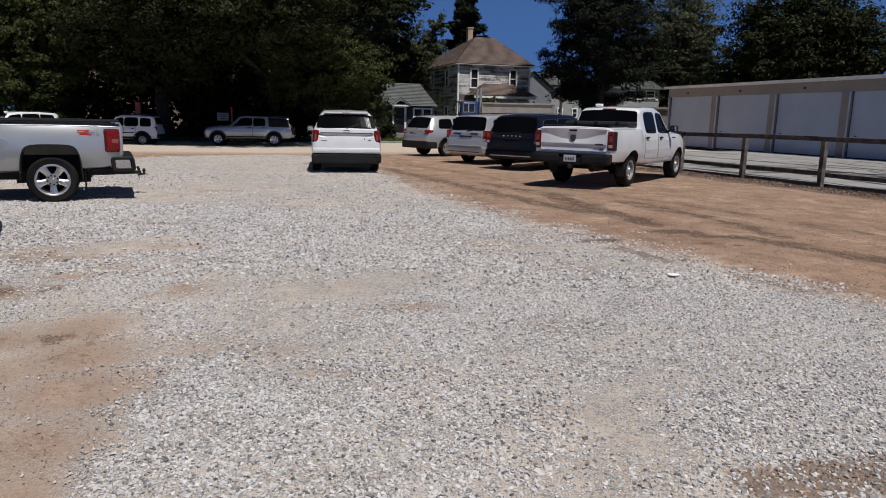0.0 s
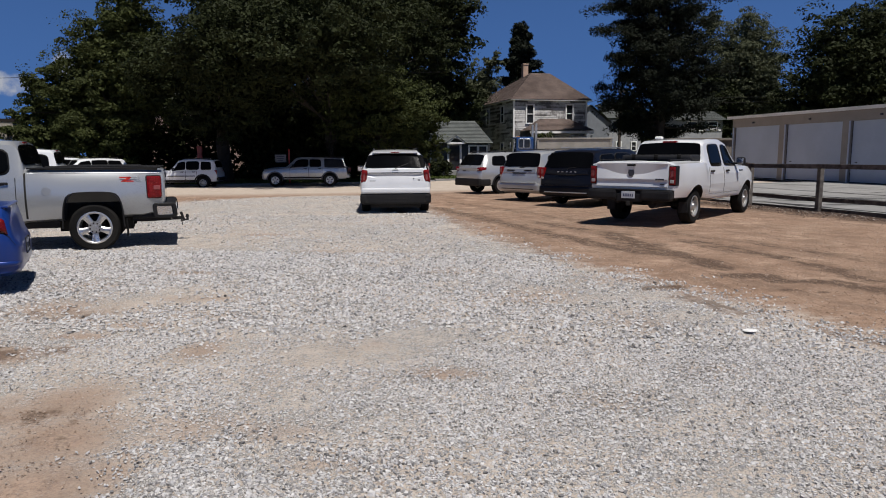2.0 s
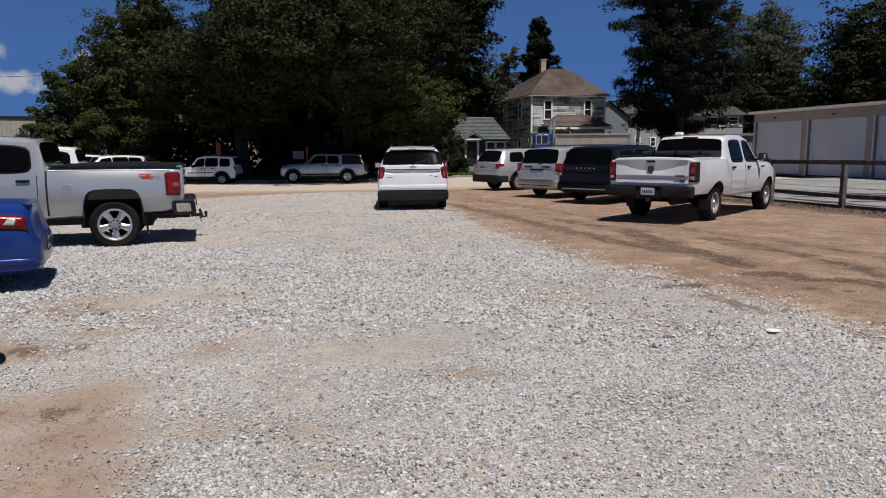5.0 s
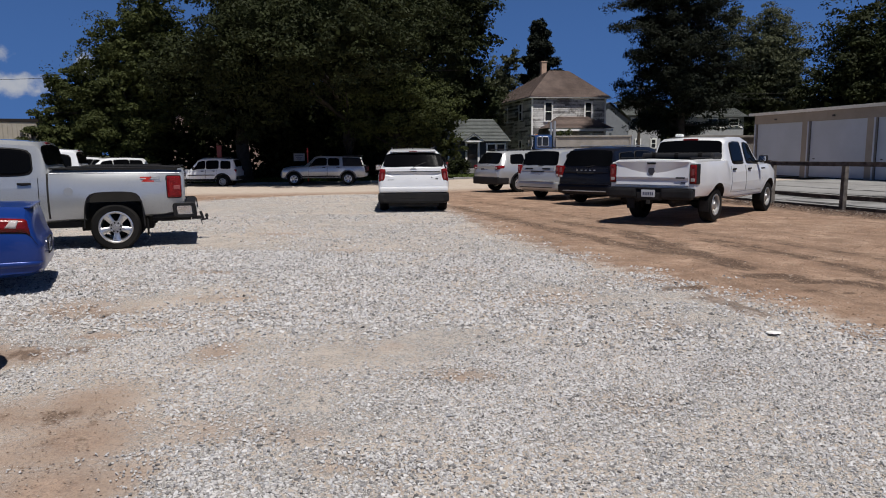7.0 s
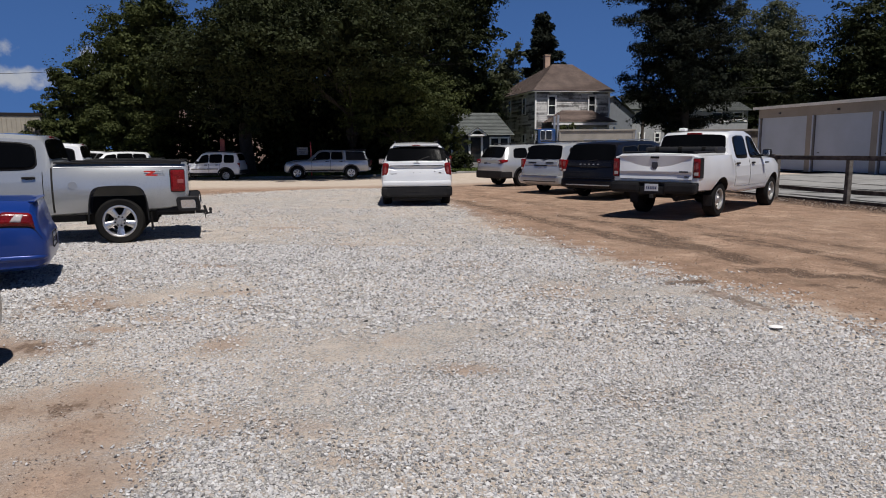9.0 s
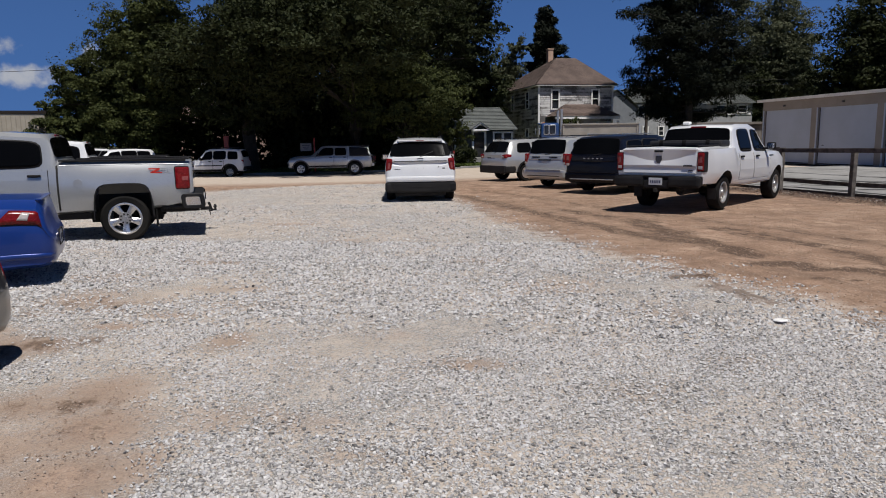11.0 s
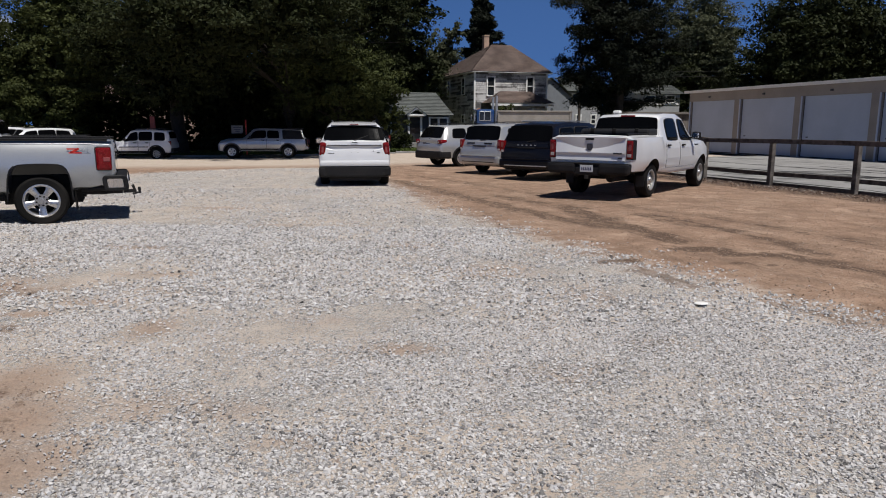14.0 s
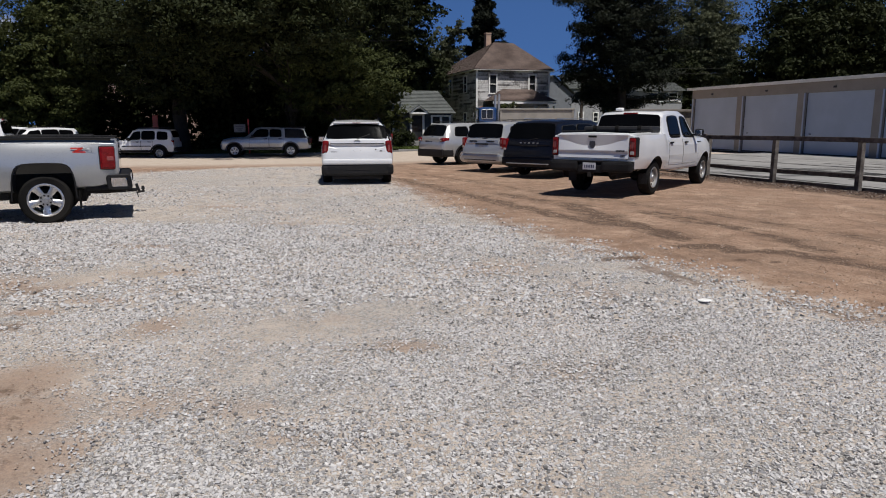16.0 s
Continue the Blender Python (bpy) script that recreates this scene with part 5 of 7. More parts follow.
def minivan(label, m, paint_mat, strip):
    root, sh, _ = build_vehicle(
        "minivan", label, "minivan", m, VAN_ST, paint_mat, 3.03, .335, .205, .22, .975, "five", ALLOY,
        [(.42, 1.46, 2.7, 6.0, .62), (1.50, 2.56, 2.7, 6.0, 1.72)],
        [[(-.58, 6.12), (.34, 6.1), (.34, 6.88), (-.50, 6.86)], [(.40, 6.1), (1.44, 6.1), (1.44, 6.9), (.40, 6.9)], [(1.52, 6.1), (2.72, 6.1), (2.18, 6.84), (1.52, 6.9)]],
        (-.99, -.79, .82, .72), (2.16, 3.12, .62, .76), mirrors=(2.3, 1.14, 1.06), head=(3.74, .66, .72, .24, .34, .16), group="cars in the angled row")
    dark = paint_mat is NAVY
    for sign in (1, -1):
        lamp = part("tail_light", box(-1.0, sign * .885, 1.00, .17, .15, .38, .045), RED_LENS, root, "tall red tail light")
        part("brake_lens", box(-1.08, sign * .885, 1.07, .02, .09, .15, .02), LAMP_CORE, lamp, "paler brake lens")
        part("reverse_lens", box(-1.08, sign * .885, .87, .02, .10, .07, .01), CLEAR_LENS, lamp, "clear reversing lens")
    part("rear_bumper", box(-1.07, 0, .50, .20, 1.90, .28, .07), paint_mat, root)
    part("bumper_top", box(-1.12, 0, .645, .14, 1.62, .025, .01), paint_mat if dark else GALV, root)
    t = part("tailgate", creased_gate(-1.06, .74, [(1.13, 1.13, .03), (1.115, 1.115, -.006), (1.0, 1.0, -.018), (.985, .985, -.016), (.93, .96, .012), (.76, .74, .010), (.72, .72, -.014), (.67, .67, -.004), (.66, .66, .02)]), paint_mat, root, "pressed tailgate with a plate recess")
    part("plate_recess", box(-1.062, 0, .86, .02, .56, .16, .02), UNDER if dark else BLACK_TRIM, t, "dark plate recess")
    part("grip_bar", box(-1.082, 0, .975, .03, .60, .04, .012), BLACK_TRIM if dark else strip, t)
    if dark:
        for k in range(5):
            part("lettering_bar", box(-1.080, .30 - k * .15, 1.06, .008, .06, .03), GALV, t)
    else:
        for y in (.40, -.40):
            part("lettering_bar", box(-1.080, y, 1.065, .008, .36, .045), BLACK_TRIM, t)
        part("lower_strip", box(-1.078, 0, .70, .012, 1.30, .03, .006), BADGE_DARK, t, "dark lower strip")
    part("bumper_strip", box(-1.175, 0, .44, .016, 1.5, .03, .006), strip, root)
    if not dark:
        plate_with_bars(root, -1.078, 0.0, .85)
    part("wiper", rod((-1.03, .02, 1.16), (-.97, -.34, 1.20), .012), BLACK_TRIM, root)
    for sign in (1, -1):
        part("roof_rail", box(.5, sign * .60, 1.785, 1.9, .03, .03, .012), strip, root)
    return root


minivan("silver minivan with dark rear glass in the angled row", at_ground(1.0, 25.6, 46), PALE_SILVER, BLACK_TRIM)
minivan("dark blue minivan parked beside a white pickup", at_ground(2.30, 22.95, 53.5, 0.02), NAVY, GALV)

# silver crew-cab pickup with a dark bed cap across the street
AVA_ST = [(-1.08, .62, .80, 1.06, 1.12, .92, .90, .84), (-1.03, .50, .82, 1.12, 1.2, .97, .93, .86), (-.95, .46, .82, 1.14, 1.34, .98, .93, .80), (-.82, .44, .82, 1.14, 1.70, .98, .93, .72), (.5, .42, .82, 1.16, 1.76, .985, .93, .70),
          (1.7, .42, .82, 1.16, 1.79, .985, .93, .69), (2.05, .42, .82, 1.15, 1.73, .985, .93, .68), (2.7, .42, .82, 1.12, 1.18, .985, .92, .80), (3.6, .42, .8, 1.06, 1.14, .97, .9, .78), (4.0, .42, .78, .98, 1.04, .93, .82, .7), (4.12, .48, .72, .84, .88, .8, .72, .6)]
ava, ava_sh, _ = build_vehicle(
    "pickup_truck", "silver crew cab pickup with dark bed cap in tree shade", "pickup truck", at_ground(-11.3, 43.6, 190), AVA_ST, SILVER, 3.30, .39, .23, .25, .97, "five", ALLOY,
    [(.42, 1.24, 2.7, 6.0, .60), (1.28, 2.40, 2.7, 6.0, 1.46)],
    [[(.52, 6.1), (1.20, 6.1), (1.20, 6.88), (.56, 6.88)], [(1.30, 6.1), (2.45, 6.1), (1.95, 6.84), (1.30, 6.9)], [(-.85, 6.08), (.30, 6.08), (.20, 6.95), (-.78, 6.95)]],
    (-1.02, -.86, .76, .68), (2.1, 2.68, .62, .76), mirrors=(2.2, 1.26, 1.10), head=(3.92, .70, .86, .24, .34, .2), group="cars parked across the street")
tail_lamps(ava, -1.1, .88, .98, .16, .12, .34)
part("bed_cap", box(-.25, 0, 1.775, 1.16, 1.40, .06, .025), BLACK_TRIM, ava, "dark bed cap top")
for sign in (1, -1):
    part("bed_cap_side", flank_patch(ava_sh, (-1.0, .46), (-.86, .42), 6.0, 7.0, sign, .016, 10, 6, .05), BLACK_TRIM, ava, "dark bed cap side")
    for x in (0.0, 3.30):
        part("arch_flare", arch_strip(x, sign * .975, .405, .46, .53, .03), BADGE_DARK, ava, "dark wheel-arch flare")
    part("sail_panel", prism([(.46, sign * .93, 1.16), (.30, sign * .93, 1.16), (.34, sign * .74, 1.72), (.46, sign * .73, 1.74)], (0, sign * .03, 0)), SILVER, ava)
part("rear_bumper", box(-1.12, 0, .62, .16, 1.86, .18, .04), SILVER, ava)
for sign in (1, -1):
    part("lower_cladding", flank_plate(ava_sh, [(.45, 1.9), (2.85, 1.9), (2.85, 2.7), (.45, 2.7)], sign, .012, .03), BLACK_TRIM, ava)

# white boxy off-roader
JEP_ST = [(-.86, .52, .72, .98, 1.02, .84, .82, .74), (-.80, .44, .74, 1.06, 1.14, .90, .86, .76), (-.74, .42, .76, 1.10, 1.50, .91, .86, .72), (-.62, .42, .76, 1.10, 1.74, .91, .86, .68), (.3, .40, .76, 1.10, 1.80, .915, .86, .68), (1.2, .40, .76, 1.10, 1.79, .915, .86, .68),
          (1.5, .40, .76, 1.10, 1.70, .915, .86, .67), (2.0, .40, .76, 1.08, 1.14, .91, .85, .76), (2.9, .40, .74, 1.0, 1.08, .88, .82, .72), (3.35, .42, .72, .92, .98, .84, .76, .66), (3.45, .46, .68, .8, .84, .74, .66, .56)]
jep, jep_sh, _ = build_vehicle(
    "sport_utility", "white boxy off-roader with black arch flares in tree shade", "car", at_ground(-18.8, 42.3, 188, -0.42), JEP_ST, WHITE, 2.65, .37, .21, .23, .91, "eight", STEEL_RIM,
    [(.36, 1.0, 2.7, 6.0, .52), (1.04, 1.98, 2.7, 6.0, 1.2)],
    [[(-.50, 6.12), (.10, 6.12), (.10, 6.86), (-.46, 6.86)], [(.24, 6.12), (.98, 6.12), (.98, 6.88), (.24, 6.88)], [(1.06, 6.12), (1.82, 6.12), (1.48, 6.84), (1.06, 6.88)]],
    (-.78, -.66, .70, .60), (1.52, 1.98, .6, .72), mirrors=(1.72, 1.2, 1.0), head=(3.32, .6, .84, .2, .24, .22), group="cars parked across the street")
for sign in (1, -1):
    for x in (0.0, 2.65):
        bm = arch_strip(x, sign * .92, .385, .44, .52, .03)
        part("arch_flare", bm, BLACK_TRIM, jep, "black wheel-arch flare")
    part("rub_strip", flank_plate(jep_sh, [(.45, 4.0), (2.1, 4.0), (2.1, 4.25), (.45, 4.25)], sign, .014, .03), BLACK_TRIM, jep)
    part("roof_rail", box(.4, sign * .58, 1.85, 1.5, .03, .04, .012), BLACK_TRIM, jep)
    part("tail_light", box(-.78, sign * .80, 1.0, .14, .14, .26, .02), RED_LENS, jep)
part("rear_bumper", box(-.90, 0, .60, .18, 1.7, .22, .05), BLACK_TRIM, jep)
for sign in (1, -1):
    part("sill_cladding", flank_patch(jep_sh, (.48, 2.15), (.48, 2.15), 1.9, 2.75, sign, .016, 4, 2), BLACK_TRIM, jep, "black sill cladding")

# blue coupe: its tail shows
COU_ST = [(-1.085, .36, .48, .54, .57, .60, .585, .50), (-1.075, .30, .49, .58, .625, .70, .68, .60), (-1.05, .27, .51, .62, .665, .765, .74, .66), (-1.02, .25, .54, .67, .72, .80, .765, .68), (-.995, .24, .56, .76, .85, .815, .775, .68), (-.96, .23, .58, .87, .98, .835, .785, .685), (-.91, .22, .59, .93, 1.035, .85, .79, .69),
          (-.70, .22, .60, .95, 1.05, .86, .80, .70), (-.25, .20, .60, .95, 1.06, .865, .80, .68), (.40, .20, .60, .92, 1.30, .87, .80, .56), (.7, .2, .6, .92, 1.34, .87, .8, .56), (1.4, .2, .6, .9, 1.35, .87, .8, .56),
          (1.6, .2, .6, .9, 1.31, .87, .8, .56), (2.3, .2, .58, .86, .92, .87, .8, .68), (3.0, .2, .56, .76, .82, .86, .76, .62), (3.35, .22, .52, .66, .70, .78, .66, .52), (3.45, .28, .46, .58, .62, .6, .52, .4)]
cou, cou_sh, _ = build_vehicle(
    "coupe", "bright blue coupe with rounded tail parked on gravel", "car", at_ground(-7.08, 8.34, 212), COU_ST, BLUE, 2.64, .30, .19, .19, .855, "five", ALLOY,
    [(.55, 1.75, 2.7, 6.0, .75)], [[(.05, 6.12), (.62, 6.12), (.66, 6.84), (.36, 6.7)], [(.68, 6.12), (2.05, 6.12), (1.55, 6.84), (.72, 6.88)]],
    (-.22, .38, .66, .52), (1.64, 2.28, .5, .66), mirrors=(1.9, .96, .92), head=(3.26, .58, .60, .2, .3, .14))
for sign in (1, -1):
    lamp = part("tail_light", flank_patch(cou_sh, (-.96, -.50), (-.93, -.64), 4.8, 5.85, sign, .010, 12), RED_LENS, cou, "red tail light with clear core")
    part("reverse_lens", flank_patch(cou_sh, (-.82, -.71), (-.85, -.77), 5.0, 5.7, sign, .014, 5), CLEAR_LENS, lamp, "clear reversing lens")
    part("bumper_seam", flank_patch(cou_sh, (-1.06, -.45), (-1.06, -.45), 4.72, 4.80, sign, .003, 14, 1), UNDER, cou)
    part("bumper_crease", flank_patch(cou_sh, (-1.06, -.40), (-1.06, -.40), 2.5, 2.9, sign, .014, 14, 2), BLUE, cou)
part("plate_recess", box(-1.075, 0, .52, .02, .44, .20, .03), UNDER, cou)
plate_with_bars(cou, -1.086, 0.0, .52)
part("boot_lip", box(-.93, 0, 1.035, .07, 1.26, .02, .009), BLUE, cou)
part("boot_seam", top_plate(cou_sh, -.30, -.32, .70, .70, .002, .004), UNDER, cou)
part("exhaust_tip", rod((-1.05, -.45, .26), (-.85, -.45, .26), .032), CHROME, cou)
# charcoal saloon standing past it: only its tail corner comes into view
sal, sal_sh, _ = build_vehicle(
    "saloon_car", "charcoal saloon parked on gravel, tail corner showing", "car", at_ground(-4.89, 4.47, 197), COU_ST, CHARCOAL, 2.64, .30, .19, .19, .855, "five", ALLOY,
    [(.55, 1.75, 2.7, 6.0, .75)], [[(.68, 6.12), (2.05, 6.12), (1.55, 6.84), (.72, 6.88)]], (-.22, .38, .66, .52), (1.64, 2.28, .5, .66), mirrors=(1.9, .96, .92), head=(3.26, .58, .60, .2, .3, .14))
for sign in (1, -1):
    part("tail_light", flank_patch(sal_sh, (-1.015, -.56), (-.975, -.66), 5.1, 5.95, sign, .010, 12), RED_LENS, sal, "red tail light")
# white and dark wagons far down the row, behind the silver pickup
for lab, x, y, h, pm in (("white minivan roof showing beyond a pickup bed", -29.0, 43.5, 240, WHITE), ("white minivan with dark glass beyond a pickup bed", -26.8, 44.8, 240, WHITE)):
    minivan(lab, at_ground(x, y, h, float(ground_z(x, y)) - .08), pm, BLACK_TRIM)
minivan("white van half hidden in deep tree shade", at_ground(-10.2, 61.5, 120), WHITE, BLACK_TRIM)
minivan("dark van standing in deep shade beside the cottage", at_ground(-7.3, 53.4, 105), NAVY, GALV)

# ---- fence, slab and garage row ----
FENCE_AT = Vector((8.22, 20.25, 0.04))
FENCE_WAY = Vector((0.378, -0.926, 0)).normalized()
FENCE_STEP = 2.64
fence = thing("fence", Matrix(), "weathered brown post and rail fence along the slab", "fence")
rng = random.Random(7)
fence_turn = Matrix.Rotation(math.atan2(FENCE_WAY.y, FENCE_WAY.x), 4, "Z")
for k in range(-2, 6):
    p = FENCE_AT + FENCE_WAY * FENCE_STEP * k
    tilt = Matrix.Rotation(rng.uniform(-.02, .02), 4, "X") @ Matrix.Rotation(rng.uniform(-.02, .02), 4, "Y")
    part("post", box(p.x, p.y, .64, .125, .125, 1.36, .012, fence_turn @ tilt), POST_WOOD, fence)
    if k < 5:
        q = p + FENCE_WAY * FENCE_STEP / 2
        side = Vector((-FENCE_WAY.y, FENCE_WAY.x, 0)) * .095
        for z, hgt, way in ((1.265, .12, -1), (.37, .11, 1), (.07, .13, 1)):
            c = q + side * way
            part("rail" if z > .3 else "kick_board", box(c.x, c.y, z + rng.uniform(-.015, .015), FENCE_STEP - .006, .045, hgt, .008, fence_turn @ Matrix.Rotation(rng.uniform(-.008, .008), 4, "Y")), FENCE_WOOD, fence)

GARAGE_AT = Vector((16.56, 36.8, 0.08))
GARAGE_TURN = Matrix.Translation(GARAGE_AT) @ Matrix.Rotation(math.atan2(-0.9455, 0.3256), 4, "Z")
# garage frame: x runs along the doors towards the walker, y away behind the doors
garage = thing("garage_row", GARAGE_TURN, "low tan steel garage row with pale roll doors", "garage")
PITCH, DOORW, DOORH = 4.53, 4.0, 3.08
X0, X1, DEEP = -9.55, 21.9, 9.0
xs_ = [k * PITCH - .34 for k in range(-2, 5)]
bm = bmesh.new()
add_box(bm, (X0 + X1) / 2, .18, DOORH + .28, X1 - X0, .16, .56, .004)
part("fascia", bm, TIN_WALL, garage)
edges = [X0] + [v for x in xs_ for v in (x, x + DOORW)] + [X1]
for a, b in zip(edges[0::2], edges[1::2]):
    part("pier", box((a + b) / 2, .18, DOORH / 2, b - a - .004, .16, DOORH - .004, .004), TIN_WALL, garage)
    part("corner_trim", box(b - .05, .085, DOORH / 2, .09, .03, DOORH - .01, .006), DOOR_WHITE, garage)
part("end_wall", box(X0 + .08, DEEP / 2 + .27, 1.82, .16, DEEP, 3.64, .004), TIN_WALL, garage)
part("end_wall", box(X1 - .08, DEEP / 2 + .27, 1.82, .16, DEEP, 3.64, .004), TIN_WALL, garage)
part("back_wall", box((X0 + X1) / 2, DEEP + .35, 1.82, X1 - X0, .16, 3.64, .004), TIN_WALL, garage)
bm = bmesh.new()
add_box(bm, (X0 + X1) / 2, DEEP / 2 + .15, 3.70, X1 - X0 + .4, DEEP + .7, .07, .01)
for k in range(int((X1 - X0) / .6)):
    add_box(bm, X0 + k * .6, DEEP / 2 + .55, 3.75, .05, DEEP - .2, .05, .008)
part("roof", bm, ROOF_TIN, garage, "white ribbed steel roof")
part("gutter", box((X0 + X1) / 2, -.16, 3.63, X1 - X0 + .4, .05, .11, .01), ROOF_TIN, garage)
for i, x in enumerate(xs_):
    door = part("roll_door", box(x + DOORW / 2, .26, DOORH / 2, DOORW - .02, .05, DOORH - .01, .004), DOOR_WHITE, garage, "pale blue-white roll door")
    bm = bmesh.new()
    for k in range(1, 4):
        add_box(bm, x + DOORW / 2, .232, DOORH * k / 4, DOORW - .06, .008, .03, .003)
    part("door_rib", bm, DOOR_WHITE, door)
    part("door_handle", box(x + .35, .225, 1.05, .14, .03, .05, .01), BADGE_DARK, door)
    part("side_gap", box(x + .012, .22, DOORH / 2, .022, .03, DOORH - .02), FENCE_WOOD, door)
    part("wall_lamp", box(x + DOORW * .45, .06, DOORH + .22, .14, .08, .10, .02), BADGE_DARK, garage)
    # black strip put in for the shade along the door's foot
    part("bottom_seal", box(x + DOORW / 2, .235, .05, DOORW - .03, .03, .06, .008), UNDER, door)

# concrete apron between fence and garages, in slabs
CONCRETE = surface("worn_concrete", (0.22, 0.218, 0.212), 0.85, vary=0.2, scale=0.7, fine=25, bump=0.4)
TAR = surface("tar_crack_filler", (0.035, 0.033, 0.03), 0.6, vary=0.3)
apron = thing("apron", Matrix(), "pale worn concrete apron with dark sealed cracks", "pavement", kind="structure")
fw = Vector((-FENCE_WAY.y, FENCE_WAY.x, 0))
fw = fw if fw.x > 0 else -fw
rng = random.Random(3)
for i in range(-4, 7):
    for j in range(5):
        n0 = FENCE_AT + FENCE_WAY * (i * 3.6) + fw * (.25 + j * 3.35)
        n0.z = 0
        a, b, c, d = n0, n0 + FENCE_WAY * 3.575, n0 + FENCE_WAY * 3.575 + fw * 3.325, n0 + fw * 3.325
        z = .095 + .022 * j / 4 + rng.uniform(0, .006)
        part("slab", prism([Vector((p.x, p.y, z - .2)) for p in (a, b, c, d)], (0, 0, .2)), CONCRETE, apron)
for k in range(84):
    i, j = rng.uniform(-9, 20), rng.uniform(.6, 15.5)
    long_ = rng.uniform(2.5, 8)
    ang = rng.choice((0, 0, 0.25, -0.3, 1.45, 0.9)) + rng.uniform(-.25, .25)
    p = FENCE_AT + FENCE_WAY * i + fw * j
    way = FENCE_WAY * math.cos(ang) + fw * math.sin(ang)
    nrm = Vector((-way.y, way.x, 0))
    ring_, back_ = [], []
    n = 9
    for s in range(n):
        wob = rng.uniform(-.14, .14)
        wid = rng.uniform(.035, .12)
        c = p + way * (long_ * s / (n - 1)) + nrm * wob
        inside_ = (c - FENCE_AT).dot(fw)
        if inside_ < .4 or inside_ > 16.6:
            continue
        z = .095 + .022 * min(4, int((inside_ - .25) / 3.35)) / 4 + .0065
        ring_.append(Vector((c.x + nrm.x * wid, c.y + nrm.y * wid, z)))
        back_.append(Vector((c.x - nrm.x * wid, c.y - nrm.y * wid, z)))
    if len(ring_) > 3:
        part("sealed_crack", prism(ring_ + back_[::-1], (0, 0, .003)), TAR, apron, "dark tar-sealed crack")

# ---- houses across the street ----
HOUSE = Matrix.Translation((-0.18, 66.35, 0)) @ Matrix.Rotation(GRID, 4, "Z")
house = thing("house", HOUSE, "two-storey old house with peeling white boards and brown hip roof", "house")
HW, HD, EAVE, TOP = 8.1, 17.2, 6.60, 9.55
IN = .42


def board_wall(a, b, z0, z1, step):
    """Lapped boards between two corners of a wall, as one mesh."""
    a, b = Vector(a), Vector(b)
    d = (b - a).normalized()
    out = Vector((d.y, -d.x, 0))
    verts, faces = [], []
    rng_ = random.Random(int(a.x * 10 + b.y * 7))
    z = z0
    while z < z1 - .01:
        h = min(step, z1 - z)
        cut = [0.0]
        while cut[-1] < (b - a).length - .05:
            cut.append(min((b - a).length, cut[-1] + rng_.uniform(1.2, 3.8)))
        for s0, s1 in zip(cut[:-1], cut[1:]):
            p, q = a + d * (s0 + .004), a + d * (s1 - .004)
            n = len(verts)
            for e, o in ((p, .035), (q, .035)):
                verts.append((e.x + out.x * o, e.y + out.y * o, z))
            for e, o in ((q, .008), (p, .008)):
                verts.append((e.x + out.x * o, e.y + out.y * o, z + h + .01))
            for e in (p, q):
                verts.append((e.x, e.y, z))
            faces += [(n, n + 1, n + 2, n + 3), (n + 4, n + 5, n + 1, n)]
        z += h
    return mesh_of("siding", verts, faces, (SIDING,))


bm = bmesh.new()
add_box(bm, HW / 2, HD / 2, EAVE / 2, HW - 2 * IN, HD - 2 * IN, EAVE)
part("wall", bm, DARK_SIDING, house)
part("siding", board_wall((IN, IN, 0), (HW - IN, IN, 0), .4, EAVE, .17), None, house)
part("siding", board_wall((IN, HD - IN, 0), (IN, IN, 0), .4, EAVE, .17), None, house)
for x, y in ((IN, IN), (HW - IN, IN), (IN, HD - IN)):
    part("corner_board", box(x, y, EAVE / 2, .16, .16, EAVE, .01), WHITE_TRIM, house)
ra_, rb_ = Vector((3.75, 5.0, TOP)), Vector((5.75, 5.0, TOP))
c0, c1, c2, c3 = Vector((0, 0, EAVE)), Vector((HW, 0, EAVE)), Vector((HW, HD, EAVE)), Vector((0, HD, EAVE))


def shingled(corners, rows, material, parent):
    """A roof slope with courses of shingles: corners run eave left, eave right, top right, top left."""
    a, b, c, d = (Vector(p) for p in corners)
    n = (b - a).cross(d - a).normalized()
    if n.z < 0:
        n = -n
    verts, faces = [], []
    for k in range(rows):
        f0, f1 = k / rows, (k + 1) / rows
        m = len(verts)
        verts += [a.lerp(d, f0) + n * .05, b.lerp(c, f0) + n * .05, a.lerp(d, f1) + n * .015, b.lerp(c, f1) + n * .015]
        faces.append((m, m + 1, m + 3, m + 2))
        if k:
            faces.append((m - 2, m - 1, m + 1, m))
    return part("roof_slope", mesh_of("roof_slope", verts, faces, (material,)), None, parent)


for quad in ((c0, c1, rb_, ra_), (c3, c0, ra_, ra_), (c1, c2, rb_, rb_), (c2, c3, ra_, rb_)):
    shingled(quad, 26, SHINGLE, house)
part("soffit", box(HW / 2, HD / 2, EAVE - .04, HW - .02, HD - .02, .07, .01), WHITE_TRIM, house)
chim = part("chimney", box(4.35, 8.4, 9.35, .55, .55, 2.9, .02), BRICK, house, "tan brick chimney")
part("chimney_cap", box(4.35, 8.4, 10.82, .66, .66, .12, .02), BRICK, chim)


